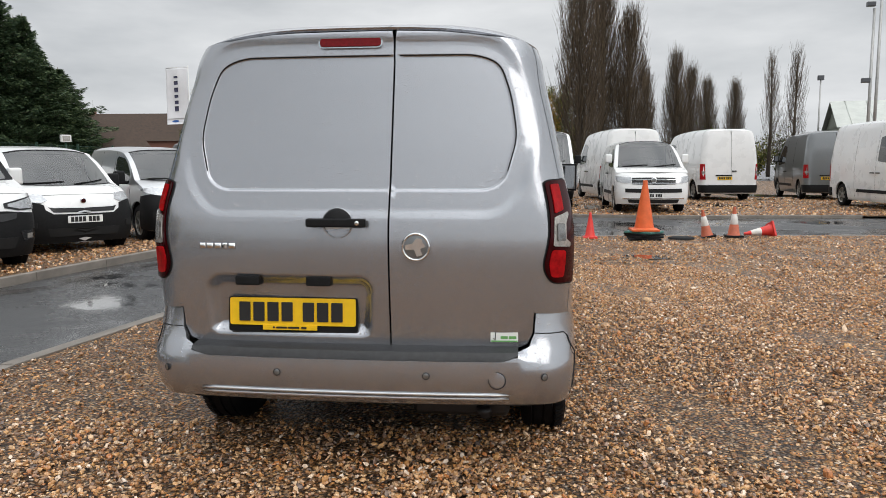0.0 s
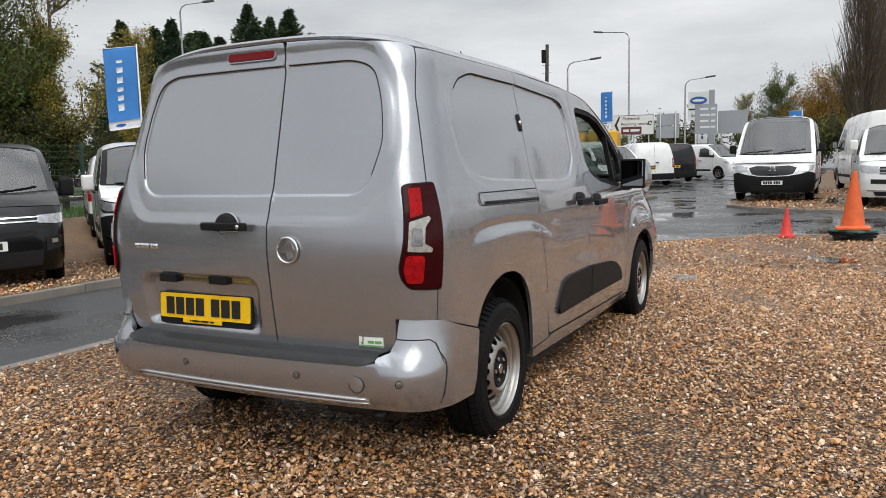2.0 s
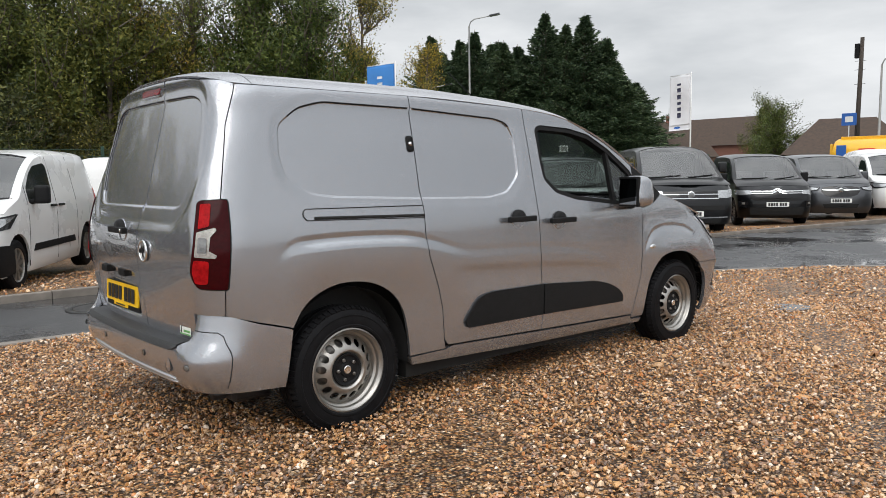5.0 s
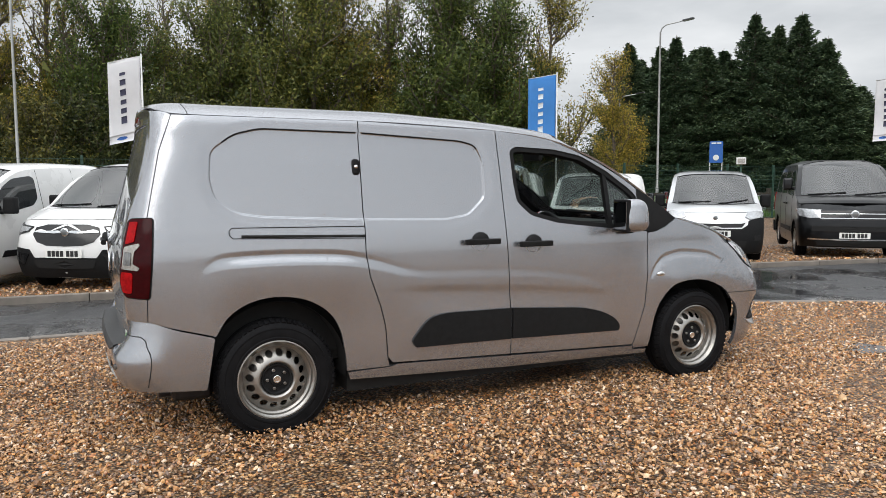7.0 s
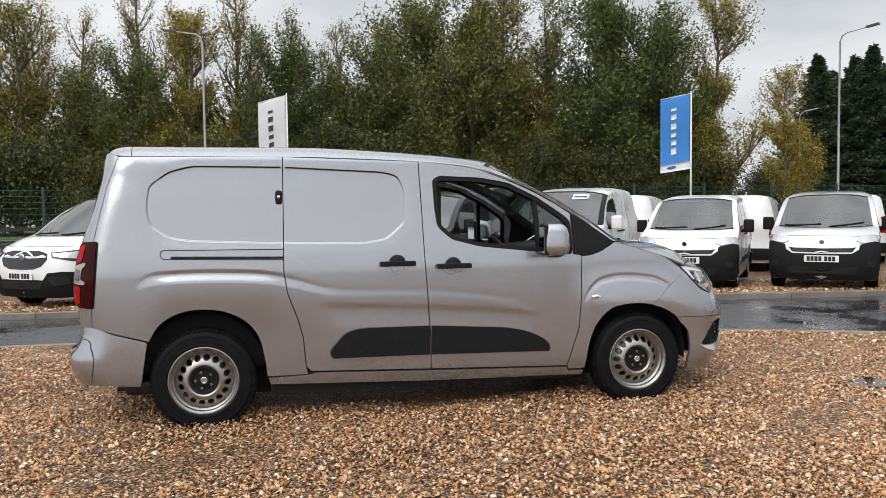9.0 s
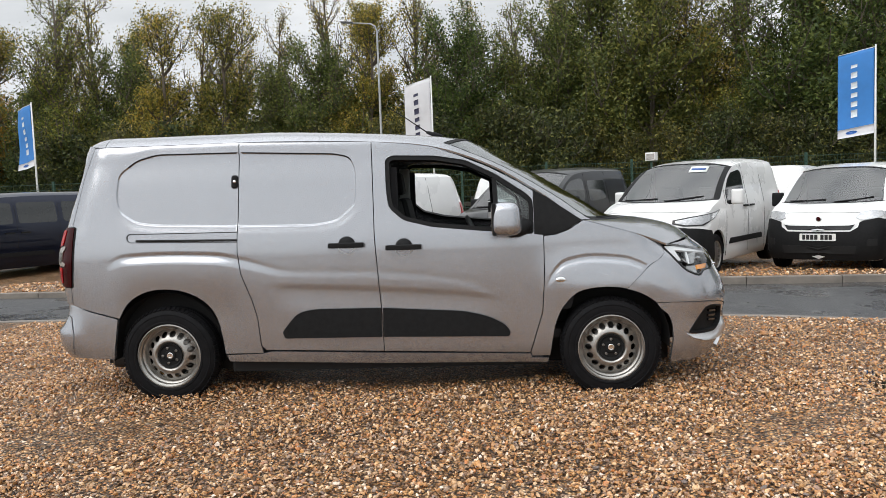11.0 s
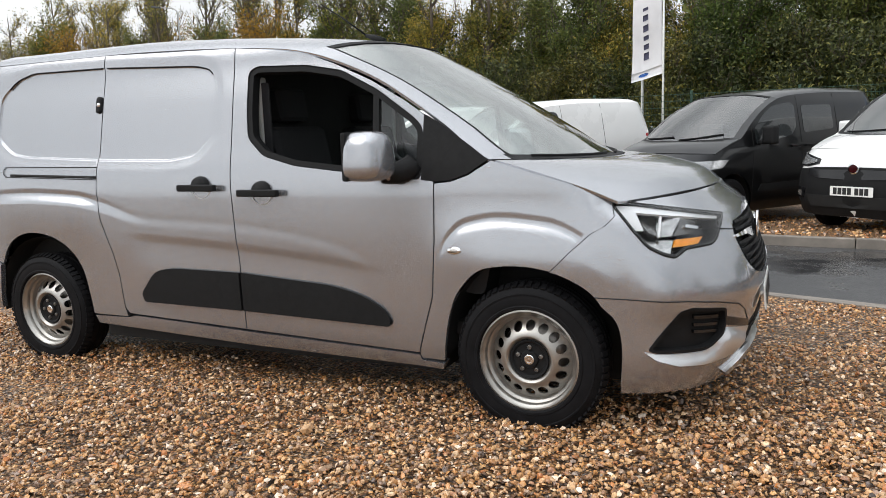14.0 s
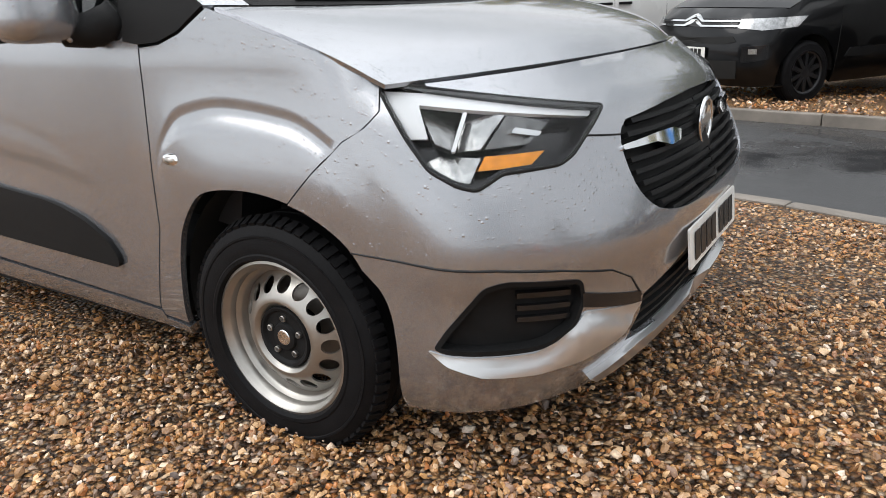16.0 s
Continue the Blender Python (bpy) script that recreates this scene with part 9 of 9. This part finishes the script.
def conifer(name, label, seed, height, width, boughs, sprays):
    """A dark spruce: whorls of drooping boughs that shorten to a pointed tip, each fringed with short needle sprays."""
    rng = np.random.default_rng(seed)
    root = thing(name, label, "tree", Matrix.Translation((0, 0, -200)), "dark conifers")
    part("trunk", tube_mesh([(0, 0, 0), (0, 0, height * 0.5), (0.03, 0, height * 0.985)], [0.16, 0.10, 0.012], 7), M_BARK, root)
    wood, verts = [], []
    for k in range(boughs):
        h = 0.03 + 0.96 * ((k + rng.uniform(0, 1)) / boughs) ** 0.88
        a = k * 2.4 + rng.uniform(-0.4, 0.4)
        ln = (width * (1 - h) ** 0.98 + 0.06) * (rng.uniform(0.66, 1.10) + (0.35 if rng.uniform() < 0.15 else 0.0))
        d = np.array((math.cos(a), math.sin(a), 0.0))
        side = np.array((-d[1], d[0], 0.0))
        rise = 0.75 * h + rng.uniform(-0.02, 0.30)
        s = np.linspace(0, 1, 5)[:, None]
        line = np.array((0, 0, h * height * 0.965)) + d * (s * ln) + np.array((0, 0, 1.0)) * (ln * (rise * s - 0.34 * s ** 2 + 0.22 * s ** 4))
        wood.append(tube([Vector(p) for p in line], [0.04, 0.03, 0.022, 0.014, 0.006], 3, False))
        n = int(sprays * (0.25 + 0.75 * (1 - h)))
        t = rng.uniform(0.10, 1.0, n) ** 0.75
        i = np.minimum(3, (t * 4).astype(int))
        f = (t * 4 - i)[:, None]
        # the bough is a flat fan, broad in the middle and hanging a little at its edges
        w = rng.uniform(-1, 1, n)
        half = 0.34 * ln * np.sin(np.clip(t, 0, 0.97) * math.pi) ** 0.8 + 0.05
        pos = line[i] * (1 - f) + line[i + 1] * f + side * (w * half)[:, None] + np.stack((0 * w, 0 * w, -0.22 * half * w * w + rng.normal(0, 0.07, n)), 1)
        out = d * 0.8 + side * (0.7 * w)[:, None] + rng.normal(0, 0.28, (n, 3)) + np.array((0, 0, -0.05))
        out /= np.linalg.norm(out, axis=1)[:, None]
        u = np.cross(out, rng.normal(0, 1, (n, 3)))
        u /= np.linalg.norm(u, axis=1)[:, None]
        size = rng.uniform(0.10, 0.27, n)[:, None]
        verts.append(np.stack((pos - u * size * 0.24, pos + u * size * 0.24, pos + out * size), 1).reshape(-1, 3))
    verts = np.concatenate(verts)
    count = len(verts) // 3
    me = bpy.data.meshes.new("needles")
    me.vertices.add(count * 3)
    me.vertices.foreach_set("co", verts.ravel())
    me.loops.add(count * 3)
    me.loops.foreach_set("vertex_index", np.arange(count * 3))
    me.polygons.add(count)
    me.polygons.foreach_set("loop_start", np.arange(count) * 3)
    me.update()
    me.validate()
    part("branchwork", mesh_from(*join(*wood)), M_BARK, root)
    part("crown", me, M_CONIFER, root)
    return root


def poplar(name, label, seed, height, width, twigs, thin=1.0):
    """A nearly bare upright poplar: a sheaf of steep fine twigs."""
    rng = np.random.default_rng(seed)
    root = thing(name, label, "tree", Matrix.Translation((0, 0, -200)), "bare poplars")
    part("trunk", tube_mesh([(0, 0, 0), (0.1, 0, height * 0.5), (0, 0.1, height * 0.98)], [0.4 * thin, 0.2 * thin, 0.03], 8), M_BARK, root)
    lots = []
    for _ in range(twigs):
        z0 = height * rng.uniform(0.06, 0.85)
        a = rng.uniform(0, 2 * math.pi)
        reach = width * 0.5 * (1 - (z0 / height) ** 2.2) * rng.uniform(0.35, 1.0)
        ln = rng.uniform(0.12, 0.30) * height
        p = [Vector((0, 0, z0)), Vector((math.cos(a) * reach * 0.65, math.sin(a) * reach * 0.65, z0 + ln * 0.35)), Vector((math.cos(a + 0.1) * reach, math.sin(a + 0.1) * reach, min(height, z0 + ln)))]
        lots.append(tube(p, [0.034 * thin, 0.022 * thin, 0.008], 3, False))
        for _ in range(4):
            q = p[1].lerp(p[2], rng.uniform(0, 0.8))
            e = Vector((rng.uniform(-0.35, 0.35), rng.uniform(-0.35, 0.35), 1)).normalized() * ln * rng.uniform(0.25, 0.5)
            lots.append(tube([q, q + e * 0.5 + Vector((rng.uniform(-0.08, 0.08), rng.uniform(-0.08, 0.08), 0)), q + e], [0.014 * thin, 0.010 * thin, 0.006], 3, False))
    part("branchwork", mesh_from(*join(*lots)), M_TWIG, root)
    return root


AUTUMN = [broadleaf("roadside_tree", "tall half-bare tree with yellowing autumn leaves", 11, 17.0, 4.6, 44, 26000, M_LEAF_A, 0.10, 0.75, 0.105, 0.26),
          broadleaf("roadside_tree", "tall slender tree with thin olive leaves", 12, 15.5, 3.9, 40, 26000, M_LEAF_A, 0.08, 0.75, 0.105, 0.26),
          broadleaf("roadside_tree", "broad dark green tree in full leaf", 13, 13.0, 4.8, 40, 26000, M_LEAF_G, 0.08, 0.6, 0.125, 0.34),
          broadleaf("roadside_tree", "tall bare-topped tree with few leaves", 14, 17.5, 4.0, 44, 11000, M_LEAF_A, 0.10, 1.0, 0.105, 0.26),
          broadleaf("roadside_tree", "rounded tree with orange autumn leaves", 15, 11.5, 4.0, 30, 18000, M_LEAF_O, 0.10, 0.6, 0.13)]
SHRUB = [broadleaf("hedge_shrub", "dense dark green roadside shrub", 21, 5.5, 3.0, 26, 11000, M_SHRUBLEAF, 0.05, 0.5, 0.13, 0.42, "shrub"),
         broadleaf("hedge_shrub", "dense olive and green roadside shrub", 22, 6.5, 3.0, 26, 11000, M_SHRUBLEAF, 0.05, 0.55, 0.13, 0.42, "shrub")]
FAR_SHRUB = [broadleaf("hedge_shrub", "low far hedge shrub in dull green", 23 + k, 5.5, 3.0, 12, 1500, m, 0.05, 0.5, 0.26, 0.6, "shrub") for k, m in enumerate((M_SHRUBLEAF, M_LEAF_G))]
CYPRESS = [conifer("conifer", "tall dark green spruce with pointed top", 31, 13.0, 3.7, 250, 240), conifer("conifer", "dense dark spruce with ragged edge", 32, 13.0, 4.1, 230, 250)]
POPLARS = [poplar("poplar", "tall bare brown poplar tree", 41, 22.0, 6.6, 760), poplar("poplar", "smaller bare brown poplar tree", 42, 16.0, 5.4, 640, 0.9), poplar("poplar", "slim bare young poplar", 43, 13.0, 3.2, 190, 0.6)]
rng = np.random.default_rng(77)


def stand(src, x, y, k=1.0, turn=None, kz=None):
    a = rng.uniform(0, 360) if turn is None else turn
    c = copy_thing(src, Matrix.Translation((x, y, 0)) @ Matrix.Rotation(radians(a), 4, "Z"))
    c.scale = (k, k, kz or k)
    return c


# two ranks of the belt, with shrubs before and below them
y = -68.0
while y < 36.5:
    n = rng.integers(0, 10)
    src = AUTUMN[[0, 1, 2, 2, 0, 1, 2, 2, 3, 1][n]] if y > -30 else AUTUMN[[0, 1, 2, 3, 4, 0, 3, 4, 2, 3][n]]
    stand(src, -50 + rng.uniform(-2.0, 1.5) + max(0, y - 12) * 0.15, y, rng.uniform(0.84, 1.08) * (1.28 if 8 < y < 33 else 1.0))
    y += rng.uniform(2.6, 4.2)
y = -70.0
while y < 38:
    stand(AUTUMN[rng.choice([0, 1, 3, 3])], -57 + rng.uniform(-2.5, 2.0), y, rng.uniform(0.95, 1.18))
    y += rng.uniform(3.0, 4.6)
# third rank behind the belt, added to block sky so the gaps turn dark
y = -66.0
while y < 36:
    stand(FAR_SHRUB[rng.integers(0, 2)], -53.5 + rng.uniform(-1.0, 1.0), y, rng.uniform(1.2, 1.6))
    y += rng.uniform(1.8, 2.6)
y = -66.0
while y < 37:
    stand(SHRUB[rng.integers(0, 2)], -46.2 + rng.uniform(-1.4, 1.0) + max(0, y - 12) * 0.15, y, rng.uniform(0.75, 1.15))
    y += rng.uniform(2.2, 3.4)
for i, (x, y, k) in enumerate(((-41.5, 37.0, 0.84), (-40.0, 38.8, 0.74), (-39.2, 39.4, 0.86), (-37.6, 40.9, 0.80), (-36.4, 42.0, 0.72), (-35.2, 43.0, 0.95), (-34.0, 44.0, 0.88), (-32.9, 44.9, 0.93), (-31.7, 46.0, 0.80), (-30.7, 47.1, 0.56), (-44.0, 40.0, 0.76), (-41.0, 43.0, 0.84), (-37.5, 46.0, 0.86), (-34.5, 49.0, 0.84))):
    stand(CYPRESS[i % 2], 3.0 + 1.75 * (x - 3.0), -1.0 + 1.75 * (y + 1.0), 1.95 + 0.35 * math.sin(3.1 * i), None, 1.86 * k)
for i in range(11):
    x, y = -42.6 + 1.12 * i, 39.0 + 1.02 * i
    stand(CYPRESS[(i + 1) % 2], 3.0 + 1.75 * (x - 3.0), -1.0 + 1.75 * (y + 1.0), 2.1, None, 1.86 * (0.78 + 0.08 * math.sin(2.3 * i)) * (1.0 if i < 9 else 0.80))
stand(AUTUMN[1], -36.2, 32.6, 0.68)
stand(POPLARS[0], 6.0, 73.0, 1.0)
stand(POPLARS[0], 8.6, 78.0, 0.95)
stand(POPLARS[1], 11.2, 77.0, 1.05)
stand(POPLARS[1], 14.2, 86.0, 0.75)
for x, y, k in ((18.0, 88.0, 0.88), (20.5, 92.0, 0.80), (23.4, 96.0, 0.74), (26.8, 96.0, 0.72)):
    stand(POPLARS[1], x, y, k)
for x, y, k in ((27.4, 84.0, 1.0), (29.6, 83.0, 1.03)):
    stand(POPLARS[2], x, y, k)
stand(AUTUMN[2], -30.5, 72.0, 0.80, None, 0.58)
stand(AUTUMN[2], -34.5, 78.0, 0.66)
for x, y, s, k in ((2.4, 92, 4, 0.9), (-2.0, 98, 2, 0.8), (5.2, 96, 2, 0.85), (-5.5, 100, 1, 0.6)):
    stand(AUTUMN[s], x, y, k)
# low far hedges behind the lots
for k in range(26):
    stand(FAR_SHRUB[k % 2], -26 + k * 2.6 + rng.uniform(-0.6, 0.6), 86 + rng.uniform(-2, 2) + (6 if k > 12 else 0), rng.uniform(0.7, 0.95))
for k in range(18):
    stand(FAR_SHRUB[k % 2], 34 + k * 2.4, 92 - k * 1.2 + rng.uniform(-1, 1), rng.uniform(0.6, 0.8))
for src in AUTUMN + SHRUB + FAR_SHRUB + CYPRESS + POPLARS:
    for o in list(src.children_recursive) + [src]:
        bpy.data.objects.remove(o)

# ---- loose stones ----
def pebble_mesh(rng, x, y, z, size):
    """Rounded flint stones, one island each: squashed, turned and lumpy."""
    n = len(x)
    t = (1 + 5 ** 0.5) / 2
    ico = np.array([(-1, t, 0), (1, t, 0), (-1, -t, 0), (1, -t, 0), (0, -1, t), (0, 1, t), (0, -1, -t), (0, 1, -t), (t, 0, -1), (t, 0, 1), (-t, 0, -1), (-t, 0, 1)]) / math.hypot(1, t)
    tri = np.array([(0, 11, 5), (0, 5, 1), (0, 1, 7), (0, 7, 10), (0, 10, 11), (1, 5, 9), (5, 11, 4), (11, 10, 2), (10, 7, 6), (7, 1, 8), (3, 9, 4), (3, 4, 2), (3, 2, 6), (3, 6, 8), (3, 8, 9), (4, 9, 5), (2, 4, 11), (6, 2, 10), (8, 6, 7), (9, 8, 1)])
    axes = size[:, None] * np.stack((rng.uniform(0.8, 1.35, n), rng.uniform(0.6, 1.0, n), rng.uniform(0.38, 0.75, n)), 1)
    p = ico[None] * (1 + rng.uniform(-0.28, 0.26, (n, 12, 1))) * axes[:, None, :]
    q = rng.normal(0, 1, (n, 4)) * np.array((1.0, 0.35, 0.35, 1.0))
    q /= np.linalg.norm(q, axis=1)[:, None]
    w, a, b, c = q.T
    R = np.stack((np.stack((1 - 2 * (b * b + c * c), 2 * (a * b - c * w), 2 * (a * c + b * w)), -1), np.stack((2 * (a * b + c * w), 1 - 2 * (a * a + c * c), 2 * (b * c - a * w)), -1),
                  np.stack((2 * (a * c - b * w), 2 * (b * c + a * w), 1 - 2 * (a * a + b * b)), -1)), 1)
    p = np.einsum("nij,nkj->nki", R, p) + np.stack((x, y, z), 1)[:, None, :]
    # the faces that lie on the bed are left open
    c = p[:, tri]
    down = np.cross(c[:, :, 1] - c[:, :, 0], c[:, :, 2] - c[:, :, 0])
    shown = down[..., 2] > -0.25 * np.linalg.norm(down, axis=-1)
    f = (tri[None] + 12 * np.arange(n)[:, None, None])[shown]
    me = bpy.data.meshes.new("stones")
    me.vertices.add(n * 12)
    me.vertices.foreach_set("co", p.reshape(-1))
    me.loops.add(len(f) * 3)
    me.loops.foreach_set("vertex_index", f.reshape(-1))
    me.polygons.add(len(f))
    me.polygons.foreach_set("loop_start", np.arange(len(f)) * 3)
    me.polygons.foreach_set("use_smooth", np.zeros(len(f), bool))
    me.update()
    return me


def scatter(seed, count, x0, y0, x1, y1, lo, hi, keep=None, base=None):
    g = np.random.default_rng(seed)
    x, y = g.uniform(x0, x1, count), g.uniform(y0, y1, count)
    if keep is not None:
        k = keep(x, y)
        x, y = x[k], y[k]
    size = lo + (hi - lo) * g.uniform(0, 1, len(x)) ** 1.9
    z = 0.040 + 0.012 * np.sin(x * 2.1 + 1.0) * np.sin(y * 1.7) + 0.008 * np.sin(x * 5.3 + y * 3.1) + g.uniform(-0.004, 0.010, len(x))
    if base is not None:
        z = base(x, y) + g.uniform(0.0, 0.012, len(x))
    return pebble_mesh(g, x, y, z, size)


yard_poly = [p for p in NEAR_EDGE if -8 < p[1] < 11.5 and p[0] < 9] + [(9.0, -8.0)]
in_yard = lambda x, y: inside(yard_poly, np.stack((x, y), 1)) & (edge_distance(NEAR_EDGE, np.stack((x, y), 1)) > 0.08)
near_lane = lambda x, y: in_yard(x, y) & ~((np.abs(x) < 0.55) & (y > 0.7) & (y < 4.2))
for i, (x0, y0, x1, y1, n) in enumerate(((-2.7, -2.2, 0.8, 0.6, 20000), (0.2, -2.4, 3.6, 0.6, 22000), (0.6, 0.6, 3.8, 3.4, 20000), (0.6, 3.4, 3.0, 6.6, 23000), (-2.2, 3.4, 0.6, 7.0, 16000), (3.0, 3.4, 4.6, 6.0, 8000), (-2.6, 0.6, 0.6, 3.4, 5000), (3.6, -1.5, 5.0, 3.4, 9500))):
    ob = part("loose_gravel", scatter(100 + i, n, x0, y0, x1, y1, 0.0055, 0.0160, near_lane), M_PEBBLE)
    tagged(ob, "loose wet flint pebbles in brown and ochre", "gravel", kind="stuff")
for i, (x0, y0, x1, y1, n) in enumerate(((0.6, 6.6, 8.5, 11.3, 15000), (-2.2, 7.0, 0.8, 11.0, 7000), (3.0, 6.0, 8.5, 6.6, 2500), (4.6, 0.0, 8.8, 6.0, 9000))):
    ob = part("loose_gravel", scatter(200 + i, n, x0, y0, x1, y1, 0.009, 0.022, in_yard), M_PEBBLE)
    tagged(ob, "loose wet flint pebbles in brown and ochre", "gravel", kind="stuff")
in_strip = lambda x, y: inside(ROW_BED, np.stack((x, y), 1)) & (edge_distance(FAR_EDGE, np.stack((x, y), 1)) > 0.10)
ob = part("loose_gravel", scatter(301, 15000, -8.6, -6.0, -3.6, 16.0, 0.014, 0.030, in_strip, lambda x, y: 0.022 - row_fall(x, y)), M_PEBBLE)
tagged(ob, "loose flint pebbles under the parked row", "gravel", kind="stuff")
in_lot = lambda x, y: inside(lot_bed, np.stack((x, y), 1)) & (edge_distance(LOT_EDGE, np.stack((x, y), 1)) > 0.15)
ob = part("loose_gravel", scatter(302, 9000, 0.5, 16.6, 14.0, 28.0, 0.022, 0.045, in_lot, lambda x, y: 0.022 + 0 * x), M_PEBBLE)
tagged(ob, "coarse wet gravel on the far lot", "gravel", kind="stuff")
g = np.random.default_rng(9)
x, y = g.uniform(-2.4, 3.6, 70), g.uniform(-1.2, 6.2, 70)
k = near_lane(x, y)
ob = part("loose_gravel", pebble_mesh(g, x[k], y[k], np.full(k.sum(), 0.048), g.uniform(0.022, 0.042, k.sum())), M_PEBBLE)
tagged(ob, "larger brown flint stones among the gravel", "gravel", kind="stuff")
